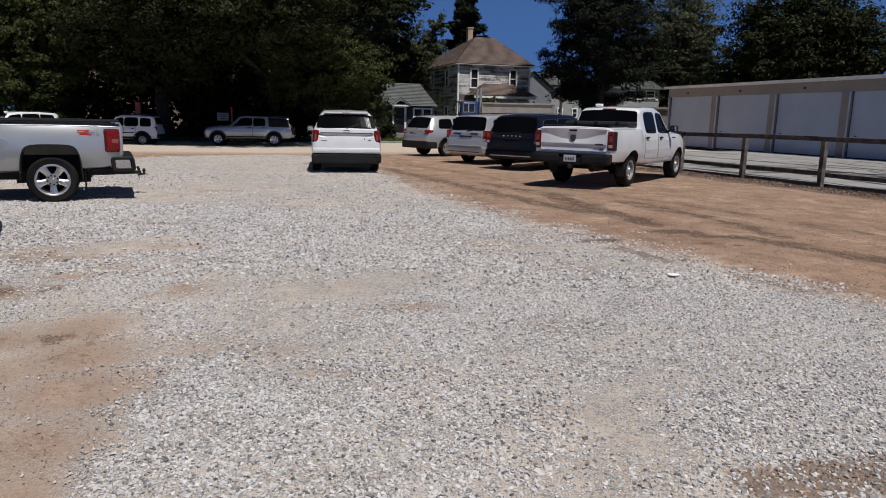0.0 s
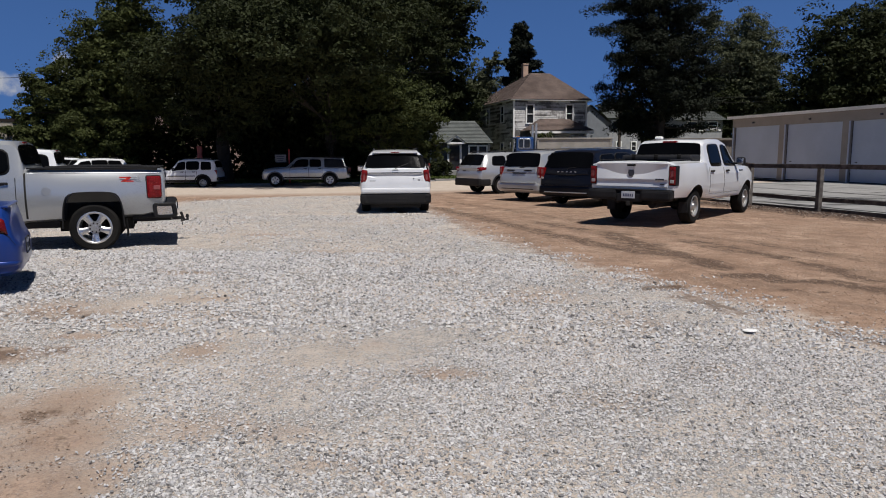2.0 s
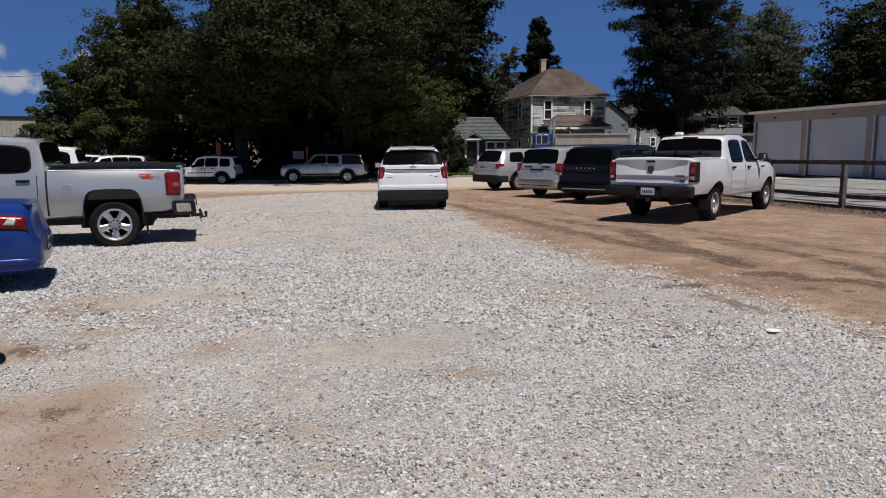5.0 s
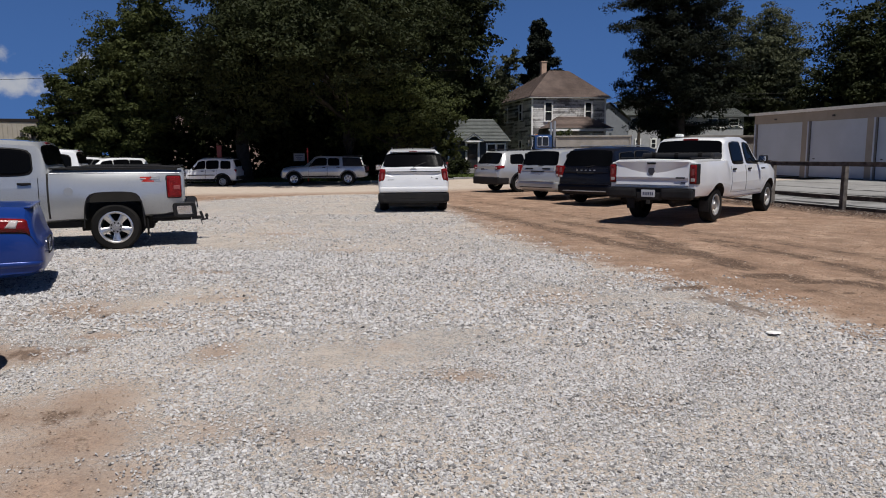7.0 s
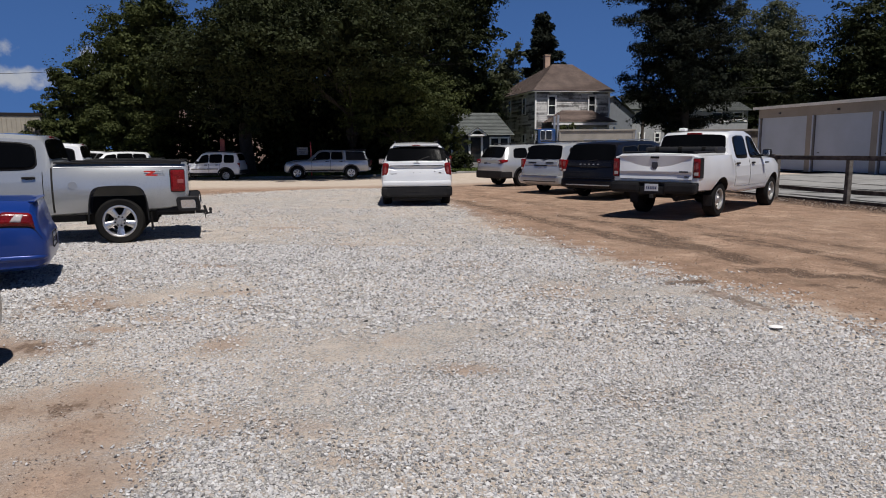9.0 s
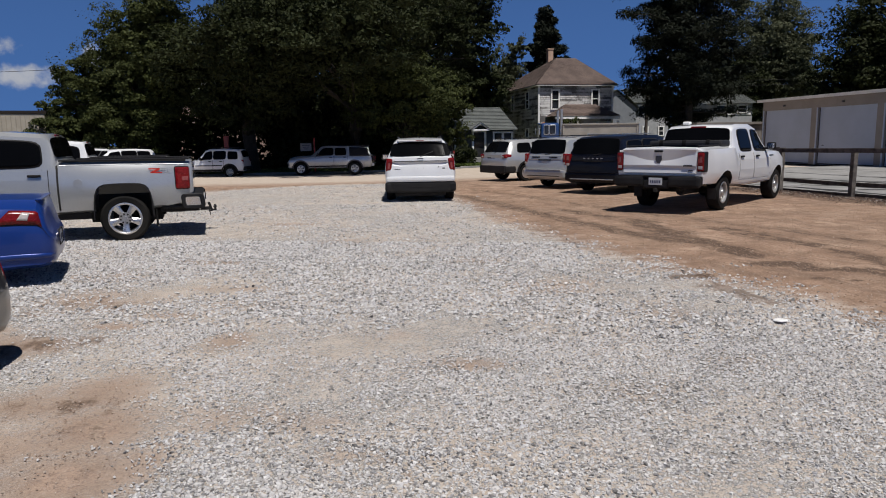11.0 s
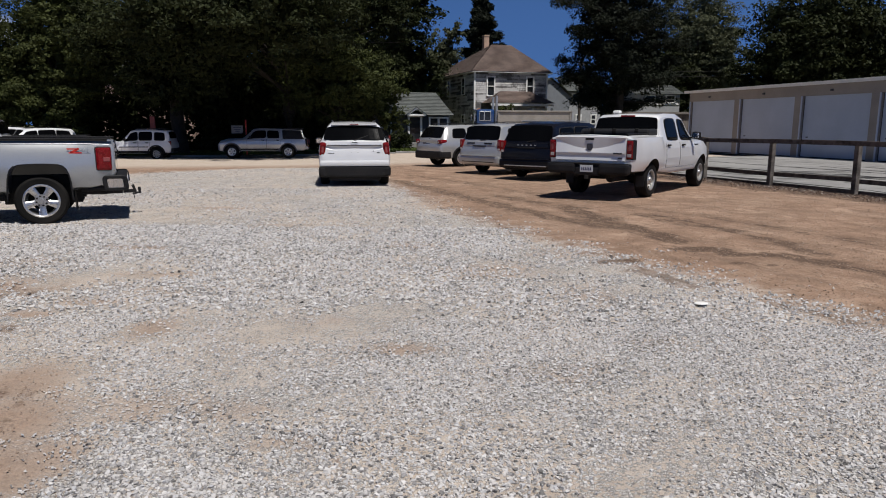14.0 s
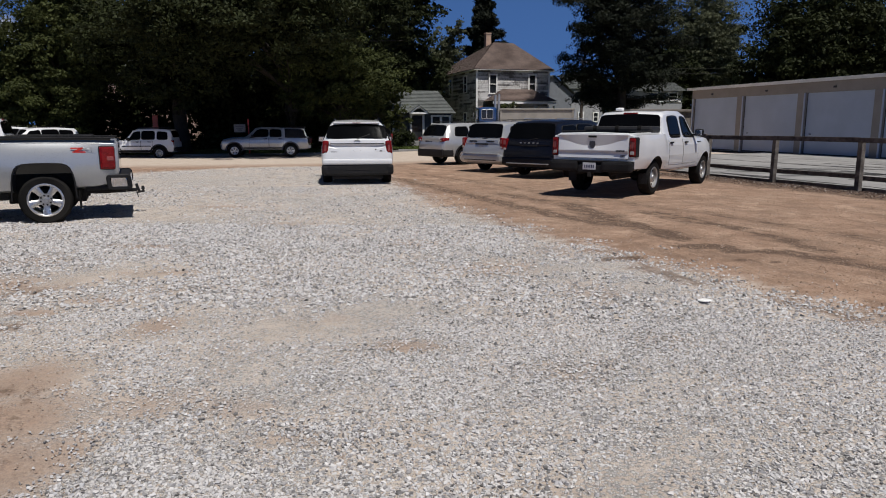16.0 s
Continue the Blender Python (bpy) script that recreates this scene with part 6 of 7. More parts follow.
def sash_window(parent, x, y, z, w, h, turn=0.0):
    """A sash window on a wall that faces local -y before the turn."""
    t = Matrix.Translation((x, y, z)) @ Matrix.Rotation(turn, 4, "Z")
    hold = part("window", prism([t @ Vector(p) for p in ((-w / 2, -.05, -h / 2), (w / 2, -.05, -h / 2), (w / 2, -.05, h / 2), (-w / 2, -.05, h / 2))], t.to_3x3() @ Vector((0, .04, 0))), WINDOW_DARK, parent, "dark sash window")
    for cx, cz, sx, sz in ((0, h / 2 + .06, w + .28, .13), (0, -h / 2 - .05, w + .32, .10), (-w / 2 - .06, 0, .13, h), (w / 2 + .06, 0, .13, h), (0, 0, w, .07)):
        bm = bmesh.new()
        add_box(bm, *(t @ Vector((cx, -.075, cz))), sx, .09, sz, .01, Matrix.Rotation(turn, 4, "Z"))
        part("window_frame", bm, WHITE_TRIM, hold)


sash_window(house, 2.0, IN - .01, 5.28, .62, 1.62)
sash_window(house, 5.95, IN - .01, 5.34, .58, 1.58)
for y in (3.6, 8.4):
    sash_window(house, IN - .01, y, 5.4, .8, 1.5, -math.pi / 2)
    sash_window(house, IN - .01, y, 1.9, .8, 1.5, -math.pi / 2)
# porch
PZ = 3.68
pa, pb = Vector((1.1, -2.0, PZ)), Vector((7.5, -2.0, PZ))
shingled((pa, pb, Vector((5.9, IN, 4.85)), Vector((3.0, IN, 4.85))), 10, SHINGLE, house)
shingled((Vector((1.1, IN, PZ)), pa, Vector((3.0, IN, 4.85)), Vector((3.0, IN, 4.85))), 10, SHINGLE, house)
shingled((pb, Vector((7.5, IN, PZ)), Vector((5.9, IN, 4.85)), Vector((5.9, IN, 4.85))), 10, SHINGLE, house)
part("porch_beam", box(4.3, -1.9, PZ - .14, 6.2, .16, .22, .01), WHITE_TRIM, house)
part("porch_floor", box(4.3, -.8, .3, 6.3, 2.3, .3, .01), DARK_SIDING, house)
for x in (1.4, 3.3, 5.3, 7.2):
    part("porch_post", box(x, -1.9, 1.85, .14, .14, 2.8, .01), WHITE_TRIM, house)

COTTAGE = Matrix.Translation((-7.6, 56.6, -0.1)) @ Matrix.Rotation(GRID, 4, "Z")
cot = thing("cottage", COTTAGE, "small dark slate cottage with a white gabled door hood", "house")
part("wall", box(3.0, 3.2, 1.3, 6.0, 6.0, 2.6, .01), DARK_SIDING, cot)
shingled((Vector((-.3, -.25, 2.55)), Vector((6.3, -.25, 2.55)), Vector((5.7, 3.2, 4.5)), Vector((-.3, 3.2, 4.5))), 16, GREY_SHINGLE, cot)
shingled((Vector((6.3, 6.6, 2.55)), Vector((-.3, 6.6, 2.55)), Vector((-.3, 3.2, 4.5)), Vector((5.7, 3.2, 4.5))), 16, GREY_SHINGLE, cot)
shingled((Vector((6.3, -.25, 2.55)), Vector((6.3, 6.6, 2.55)), Vector((5.7, 3.2, 4.5)), Vector((5.7, 3.2, 4.5))), 12, GREY_SHINGLE, cot)
part("gable", prism([Vector((0, .3, 2.6)), Vector((0, 6.1, 2.6)), Vector((0, 3.2, 4.35))], (.1, 0, 0)), DARK_SIDING, cot)
dx = 3.1
part("front_door", box(dx, .17, 1.45, .86, .06, 1.95, .01), WINDOW_DARK, cot, "dark glazed front door")
for cx, cz, sx, sz in ((-.52, 1.45, .16, 2.0), (.52, 1.45, .16, 2.0), (0, 2.5, 1.2, .14)):
    part("door_casing", box(dx + cx, .12, cz, sx, .12, sz, .01), WHITE_TRIM, cot)
for s in (1, -1):
    part("hood_rafter", box(dx + s * .38, -.45, 2.86, .96, .10, .12, .01, Matrix.Rotation(s * .62, 4, "Y")), WHITE_TRIM, cot)
    part("hood_slope", box(dx + s * .40, -.1, 2.93, 1.06, .9, .05, .008, Matrix.Rotation(s * .62, 4, "Y")), GREY_SHINGLE, cot)
part("hood_beam", box(dx, -.42, 2.58, 1.55, .10, .12, .01), WHITE_TRIM, cot)
part("doorstep", box(dx, -.5, .2, 1.5, 1.0, .4, .03), CONCRETE, cot)
for x in (.75, 4.7, 5.5):
    sash_window(cot, x, .19, 1.75, .62, 1.15)

# pale grey house and white house farther back
GALV_WALL = surface("dull_white_siding", (0.30, 0.31, 0.32), 0.75, vary=0.12)
grey_house = thing("house", Matrix.Translation((6.2, 79.5, 0)) @ Matrix.Rotation(GRID, 4, "Z"), "pale grey two-storey house with white ground-floor wing", "house")
part("wall", box(2.4, 4, 2.5, 4.8, 8, 5.0, .01), PALE_SIDING, grey_house)
shingled((Vector((-.3, -.3, 4.9)), Vector((-.3, 8.3, 4.9)), Vector((2.4, 8.3, 6.9)), Vector((2.4, -.3, 6.9))), 14, GREY_SHINGLE, grey_house)
shingled((Vector((5.1, 8.3, 4.9)), Vector((5.1, -.3, 4.9)), Vector((2.4, -.3, 6.9)), Vector((2.4, 8.3, 6.9))), 14, GREY_SHINGLE, grey_house)
part("gable", prism([Vector((0, 0, 5.0)), Vector((4.8, 0, 5.0)), Vector((2.4, 0, 6.78))], (0, .1, 0)), PALE_SIDING, grey_house)
part("wing", box(6.9, 3.5, 2.0, 4.2, 6, 4.0, .01), GALV_WALL, grey_house, "white ground-floor wing")
part("wing_upper", box(6.9, 3.8, 4.75, 4.2, 5.4, 1.5, .01), PALE_SIDING, grey_house)
shingled((Vector((4.7, .3, 5.5)), Vector((9.3, .3, 5.5)), Vector((9.3, 3.8, 7.2)), Vector((4.7, 3.8, 7.2))), 14, GREY_SHINGLE, grey_house)
for x, z in ((6.2, 2.4), (8.1, 2.4)):
    sash_window(grey_house, x, .49, z, .5, .9)
sash_window(grey_house, 6.0, 1.09, 4.75, .6, .9)
white_house = thing("house", Matrix.Translation((18.0, 80.5, 0)) @ Matrix.Rotation(radians(7), 4, "Z"), "dull white two-storey house behind the pine", "house")
part("wall", box(2.5, 3.5, 2.6, 5, 7, 5.2, .01), GALV_WALL, white_house)
shingled((Vector((-.4, -.4, 5.15)), Vector((5.4, -.4, 5.15)), Vector((5.4, 3.5, 6.3)), Vector((-.4, 3.5, 6.3))), 14, GREY_SHINGLE, white_house)
shingled((Vector((5.4, 7.4, 5.15)), Vector((-.4, 7.4, 5.15)), Vector((-.4, 3.5, 6.3)), Vector((5.4, 3.5, 6.3))), 14, GREY_SHINGLE, white_house)
for x in (0.06, 4.94):
    part("gable", prism([Vector((x, 0, 5.2)), Vector((x, 7, 5.2)), Vector((x, 3.5, 6.2))], (.1 if x < 1 else -.1, 0, 0)), GALV_WALL, white_house)
for x in (1.6, 3.9):
    sash_window(white_house, x, -.01, 4.6, .9, .7)
    sash_window(white_house, x, -.01, 2.0, .8, 1.2)
part("string_course", box(2.5, -.03, 4.05, 4.9, .06, .16, .01), WHITE_TRIM, white_house)
pink_house = thing("house", Matrix.Translation((-33.5, 63.0, 0)) @ Matrix.Rotation(radians(8), 4, "Z"), "faded pink boarded house showing through a gap in the trees", "house")
PINK_BOARD = surface("faded_pink_boards", (0.46, 0.33, 0.30), 0.8, vary=0.2)
part("wall", box(4.0, 3.5, 3.0, 8.0, 7.0, 6.0, .01), PINK_BOARD, pink_house)
for k in range(14):
    part("board", box(4.0, -.02, .4 + k * .4, 8.0, .05, .37, .008, Matrix.Rotation(.06, 4, "X")), PINK_BOARD, pink_house)
shingled((Vector((-.4, -.4, 5.9)), Vector((8.4, -.4, 5.9)), Vector((8.4, 3.5, 8.0)), Vector((-.4, 3.5, 8.0))), 16, GREY_SHINGLE, pink_house)
shingled((Vector((8.4, 7.4, 5.9)), Vector((-.4, 7.4, 5.9)), Vector((-.4, 3.5, 8.0)), Vector((8.4, 3.5, 8.0))), 16, GREY_SHINGLE, pink_house)
low_shed = thing("shed", Matrix.Translation((10.6, 49.6, 0)) @ Matrix.Rotation(radians(7), 4, "Z"), "low grey-brown flat-roofed shed behind the garage row", "shed")
SHED_WALL = surface("grey_brown_boards", (0.15, 0.135, 0.12), 0.85, vary=0.2)
for k in range(22):
    part("board", box(.11 + k * .2, 0, 1.22, .19, .05, 2.44, .006), SHED_WALL, low_shed)
part("wall", box(2.2, 1.5, 1.2, 4.36, 2.9, 2.4, .01), SHED_WALL, low_shed)
part("roof", box(2.2, 1.45, 2.53, 4.7, 3.3, .16, .02), SHED_WALL, low_shed, "flat grey roof edge")
shed = thing("shed", Matrix.Translation((-47.7, 40.8, -.2)) @ Matrix.Rotation(radians(32), 4, "Z"), "long beige steel shed with dark roof edge", "shed")
part("wall", box(7.0, 4, 2.1, 14.0, 8, 4.3, .01), surface("beige_steel", (0.33, 0.30, 0.25), 0.6, vary=0.1), shed)
bm = bmesh.new()
for k in range(46):
    add_box(bm, .15 + k * .3, -.015, 2.05, .05, .04, 4.1, .006)
part("wall_rib", bm, surface("beige_steel_rib", (0.27, 0.245, 0.20), 0.6, vary=0.1), shed)
part("roof", box(7.0, 4, 4.36, 14.3, 8.12, .22, .02), surface("dark_roof_edge", (0.022, 0.018, 0.017), 0.8, spec=0.15), shed, "dark flat roof edge")

# blue tractor with a long beige trailer, standing across the street
truck = thing("lorry", Matrix.Translation((0.1, 45.0, 0)) @ Matrix.Rotation(radians(5), 4, "Z"), "blue lorry tractor standing before a long beige trailer", "lorry")
cab = part("cab", box(.58, 0, 1.86, 1.10, 2.1, 1.58, .16), TRUCK_BLUE, truck, "blue rounded cab")
part("bonnet", prism([(-1.35, -.72, .95), (.08, -.85, .95), (.08, -.85, 1.72), (-.2, -.82, 1.66), (-1.2, -.72, 1.45), (-1.35, -.70, 1.30)], (0, 1.62, 0)), TRUCK_BLUE, truck, "sloping blue bonnet")
part("sun_visor", box(-.06, 0, 2.60, .22, 1.9, .05, .02, Matrix.Rotation(.25, 4, "Y")), TRUCK_BLUE, cab)
for y in (-1.06, 1.06):
    for x, w in ((.34, .26), (.70, .34)):
        pane = part("side_window", rounded_frame(x, y, 2.24, w, .52, .05, 0, math.copysign(.012, y)), WINDOW_DARK, cab, "dark side window")
        part("window_frame", rounded_frame(x, y, 2.24, w + .06, .58, .06, .03, math.copysign(.016, y)), GALV, pane)
    part("mirror", box(-.12, y * 1.16, 2.15, .06, .20, .42, .025), GALV, cab, "tall grey mirror")
    part("mirror_bracket", rod((-.02, y * .97, 2.30), (-.12, y * 1.15, 2.30), .018), GALV, cab)
    part("door_step", box(.45, y * .98, 1.0, .6, .12, .06, .01), GALV, cab)
part("windscreen", box(.02, 0, 2.25, .04, 1.7, .6, .03), WINDOW_DARK, cab)
for y in (-.5, 0, .5):
    part("roof_marker", box(.25, y, 2.67, .10, .08, .05, .015), AMBER_LENS, cab, "amber roof marker")
part("exhaust_stack", rod((1.25, -.95, .9), (1.25, -.95, 3.45), .085), GALV, truck, "tall grey exhaust stack")
part("exhaust_stack", rod((1.25, .95, .9), (1.25, .95, 3.45), .085), GALV, truck, "tall grey exhaust stack")
tyre_m = lathe("tyre", [(.28, -.12), (.48, -.14), (.52, -.1), (.52, .1), (.48, .14), (.28, .12)], 24, RUBBER)
for x in (-.9, 1.2):
    for y in (-.95, .95):
        w = part("wheel", lathe("wheel", [(0, -.06), (.28, -.08), (.28, .08), (0, .06)], 20, STEEL_RIM), None, truck)
        w.matrix_basis = pose(x, y, .52)
        part("tyre", tyre_m, None, w)
part("frame_rail", box(.4, 0, .95, 3.6, .9, .2, .02), UNDER, truck)
trailer = thing("trailer", Matrix.Translation((1.35, 44.9, 0)) @ Matrix.Rotation(radians(5), 4, "Z"), "long low beige tipping trailer with grey top rail", "trailer")
BEIGE = surface("beige_trailer_paint", (0.23, 0.215, 0.19), 0.6, vary=0.15)
part("body", box(2.3, 0, 1.95, 4.5, 2.3, 1.05, .03), BEIGE, trailer)
part("top_rail", box(2.3, -1.16, 2.52, 4.6, .12, .10, .02), BEIGE, trailer)
for x in (.1, 4.5):
    part("corner_post", box(x, -1.17, 1.95, .10, .06, 1.0, .01), BEIGE, trailer)
part("side_skirt", box(2.3, -1.18, 1.38, 4.3, .06, .16, .01), WHITE_TRIM, trailer, "white lower side rail")
part("tailboard", box(4.62, 0, 2.0, .08, 2.3, 1.15, .01), GALV, trailer)
for x in (3.2, 4.2):
    for y in (-.95, .95):
        w = part("wheel", lathe("wheel", [(0, -.06), (.28, -.08), (.28, .08), (0, .06)], 20, STEEL_RIM), None, trailer)
        w.matrix_basis = pose(x, y, .52)
        part("tyre", tyre_m, None, w)

# power poles and wires
POLE_WOOD = surface("dark_pole_wood", (0.07, 0.055, 0.045), 0.9, vary=0.3, bump=0.5)


def power_pole(x, y, hgt, turn):
    r = thing("power_pole", Matrix.Translation((x, y, float(ground_z(x, y)) - .3)) @ Matrix.Rotation(turn, 4, "Z"), "dark timber power pole with cross-arm", "power pole")
    part("pole", rod((0, 0, 0), (0, 0, hgt), .17, .11, 12), POLE_WOOD, r)
    part("cross_arm", box(0, -.12, hgt - .5, 2.0, .10, .12, .01), POLE_WOOD, r)
    for x_ in (-.85, -.4, .4, .85):
        part("insulator", rod((x_, -.12, hgt - .44), (x_, -.12, hgt - .28), .045, .03, 8), GALV, r)
    return r


power_pole(-41.0, 58.0, 8.9, .3)
power_pole(10.8, 73.8, 8.6, 1.1)


def wire(a, b, sag, r=.012):
    a, b = Vector(a), Vector(b)
    cu = bpy.data.curves.new("power_line", "CURVE")
    cu.dimensions, cu.bevel_depth, cu.bevel_resolution = "3D", r, 1
    sp = cu.splines.new("POLY")
    sp.points.add(16)
    for k in range(17):
        f = k / 16
        p = a.lerp(b, f)
        sp.points[k].co = (p.x, p.y, p.z - sag * 4 * f * (1 - f), 1)
    cu.materials.append(UNDER)
    return tagged(new("power_line", cu), "thin dark overhead power line", "power line")


wire((-41.0, 58.0, 8.3), (-90, 40, 9.2), 1.0, .02)
for dz in (0, .5):
    wire((10.8, 73.8, 7.9 - dz), (2.0, 66.8, 5.6 - dz), .5, .02)
    wire((10.8, 73.8, 7.9 - dz), (40, 78, 9.0 - dz), 1.2, .02)

# kerb and small things across the street
kerb = thing("kerb", Matrix(), "pale worn concrete kerb along the far side of the street", "kerb", kind="structure")
for k in range(-14, 26):
    p = Vector((-14, 33, 0)) + ALONG * (k * 2.4) + ACROSS * 11.4
    z = float(ground_z(p.x, p.y))
    if 1.0 < p.x < 4:
        continue
    part("kerb_stone", box(p.x, p.y, z + .03, 2.38, .18, .18, .02, Matrix.Rotation(GRID, 4, "Z")), CONCRETE, kerb)
# pale lid lying on the gravel edge
lid = lathe("plastic_lid", [(0, .012), (.055, .012), (.062, .006), (.064, 0), (0, .0)], 24, WHITE_TRIM)
lo = new("plastic_lid", lid)
lo.matrix_basis = pose(2.20, 7.08, float(ground_z(2.2, 7.08)) + .022, 84, 0, 20)
tagged(lo, "small white plastic lid lying on gravel", "lid")
# letter board and red post beside the parked cars
sign = thing("notice_board", at_ground(-15.0, 45.2, 190), "small pale notice board on a red post", "sign")
board = part("board", box(.05, 0, 1.70, .72, .05, .50, .01), BEIGE, sign)
for k in range(3):
    part("lettering_bar", box(.05, .03, 1.83 - k * .12, .52 - .1 * k, .008, .05), BADGE_DARK, board)
    part("lettering_bar", box(.05, -.03, 1.83 - k * .12, .52 - .1 * k, .008, .05), BADGE_DARK, board)
part("red_post", box(-.5, 0, 1.15, .08, .08, 2.3, .01), BADGE_RED, sign)
sign2 = thing("red_marker_post", at_ground(-20.2, 44.5, 190), "faded red marker post under the trees", "post")
part("post", box(0, 0, 1.25, .30, .2, 2.5, .02), surface("faded_red", (0.30, 0.06, 0.045), 0.6), sign2)

# ---- trees and shrubs ----


def tube(points, radii, seg=8):
    verts, faces = [], []
    n = len(points)
    for i, (p, r) in enumerate(zip(points, radii)):
        d = (points[min(i + 1, n - 1)] - points[max(i - 1, 0)]).normalized()
        q = d.to_track_quat("Z", "Y")
        for k in range(seg):
            a = 2 * math.pi * k / seg
            verts.append(p + q @ Vector((r * math.cos(a), r * math.sin(a), 0)))
    for i in range(n - 1):
        for k in range(seg):
            a, b = i * seg + k, i * seg + (k + 1) % seg
            faces.append((a, b, b + seg, a + seg))
    return verts, faces


def leaf_cloud(rs, centres, radii, per, size, flat=0.0, long_=1.0, cap=0.0):
    """Free leaves strewn round clump centres, each a quad bent out of one plane; cap lifts them to the clump's upper side."""
    c = np.repeat(centres, per, 0)
    r = np.repeat(radii, per, 0)
    n = len(c)
    d = rs.normal(size=(n, 3))
    d /= np.linalg.norm(d, axis=1)[:, None] + 1e-9
    d[:, 2] = np.where(rs.uniform(0, 1, n) < cap, np.abs(d[:, 2]), d[:, 2])
    pos = c + d * r * (rs.uniform(0.15, 1.0, (n, 1)) ** (0.5 - .2 * cap))
    nrm = d * (0.7 + .3 * cap) + rs.normal(size=(n, 3)) * (0.8 - .15 * cap) + np.array([0, 0, 0.55 + flat])
    nrm /= np.linalg.norm(nrm, axis=1)[:, None] + 1e-9
    t = np.cross(nrm, rs.normal(size=(n, 3)))
    t /= np.linalg.norm(t, axis=1)[:, None] + 1e-9
    b = np.cross(nrm, t)
    s = size * rs.uniform(0.55, 1.35, (n, 1))
    droop = nrm * s * rs.uniform(-.25, .1, (n, 1))
    v = np.stack([pos - t * s * long_ * .5, pos + b * s * .32 + droop * .2, pos + t * s * long_ * .5 + droop, pos - b * s * .32 + droop * .2], 1)
    return v.reshape(-1, 3), n


def broad_tree(label, x, y, hgt, trunk_r, lobes, clumps, per, size, material, seed, low=2.2):
    """lobes: centre and radii of the crown's parts, from the tree's foot."""
    rs = np.random.RandomState(seed)
    z0 = float(ground_z(x, y)) - .1
    root = thing("tree", Matrix.Translation((x, y, z0)), label, "tree")
    vol = np.array([rx * ry * rz for _, _, _, rx, ry, rz in lobes])
    pick = rs.choice(len(lobes), clumps, p=vol / vol.sum())
    d = rs.normal(size=(clumps, 3))
    d /= np.linalg.norm(d, axis=1)[:, None]
    L = np.array(lobes)[pick]
    cent = L[:, :3] + d * L[:, 3:] * (rs.uniform(0.25, 1.0, (clumps, 1)) ** 0.45)
    cent += rs.normal(size=cent.shape) * L[:, 3:] * .07
    cent[:, 2] = np.maximum(cent[:, 2], low + rs.uniform(0, 1.2, clumps))
    rad = np.stack([rs.uniform(.6, 1.4, clumps)] * 3, 1) * np.array([1.0, 1.0, .66]) * (L[:, 3:].mean(1) * .205)[:, None].clip(.40, 1.35)
    v, n = leaf_cloud(rs, cent, rad, per, size, 0, 1.25, .8)
    # stray twigs round the clumps break the outline
    k2 = clumps // 2
    v2, n2 = leaf_cloud(rs, cent[:k2] + rs.normal(size=(k2, 3)) * .35, rad[:k2] * 1.3, max(4, per // 7), size * .9, 0, 1.3)
    # broad sprays deep inside keep the crown dense
    deep_in = rs.uniform(0, 1, (clumps, 1)) ** .4 * .52
    v3, n3 = leaf_cloud(rs, L[:, :3] + d * L[:, 3:] * deep_in, L[:, 3:] * .12, 9, size * 3.4)
    v4, n4 = leaf_cloud(rs, L[:, :3] + d * L[:, 3:] * rs.uniform(.5, .78, (clumps, 1)), L[:, 3:] * .14, 12, size * 2.2)
    v3, n3 = np.concatenate([v3, v4]), n3 + n4
    v3[:, 2] = np.maximum(v3[:, 2], low)
    part("crown", quads("crown", np.concatenate([v, v2, v3]), n + n2 + n3, material), None, root)
    top = Vector((rs.normal() * .2, rs.normal() * .2, hgt * .72))
    pts = [Vector((0, 0, 0)), Vector((rs.normal() * .06, rs.normal() * .06, hgt * .15)), Vector((rs.normal() * .15, rs.normal() * .15, hgt * .4)), top]
    vv, ff = tube(pts, [trunk_r * 1.35, trunk_r, trunk_r * .75, trunk_r * .2], 10)
    part("trunk", mesh_of("trunk", vv, ff, (BARK,), 60), None, root)
    for i in rs.choice(clumps, min(26, clumps), replace=False):
        e = Vector(cent[i])
        f = rs.uniform(.28, .75)
        s = pts[1].lerp(pts[3], min(1.0, max(0.0, e.z / hgt * f)))
        m = s.lerp(e, .5) + Vector((0, 0, .35 * (e - s).length * .3))
        vv, ff = tube([s, m, e], [trunk_r * .30, trunk_r * .17, trunk_r * .05], 6)
        part("limb", mesh_of("limb", vv, ff, (BARK,), 60), None, root)
    root.children[0]["kind"] = "stuff"
    return root


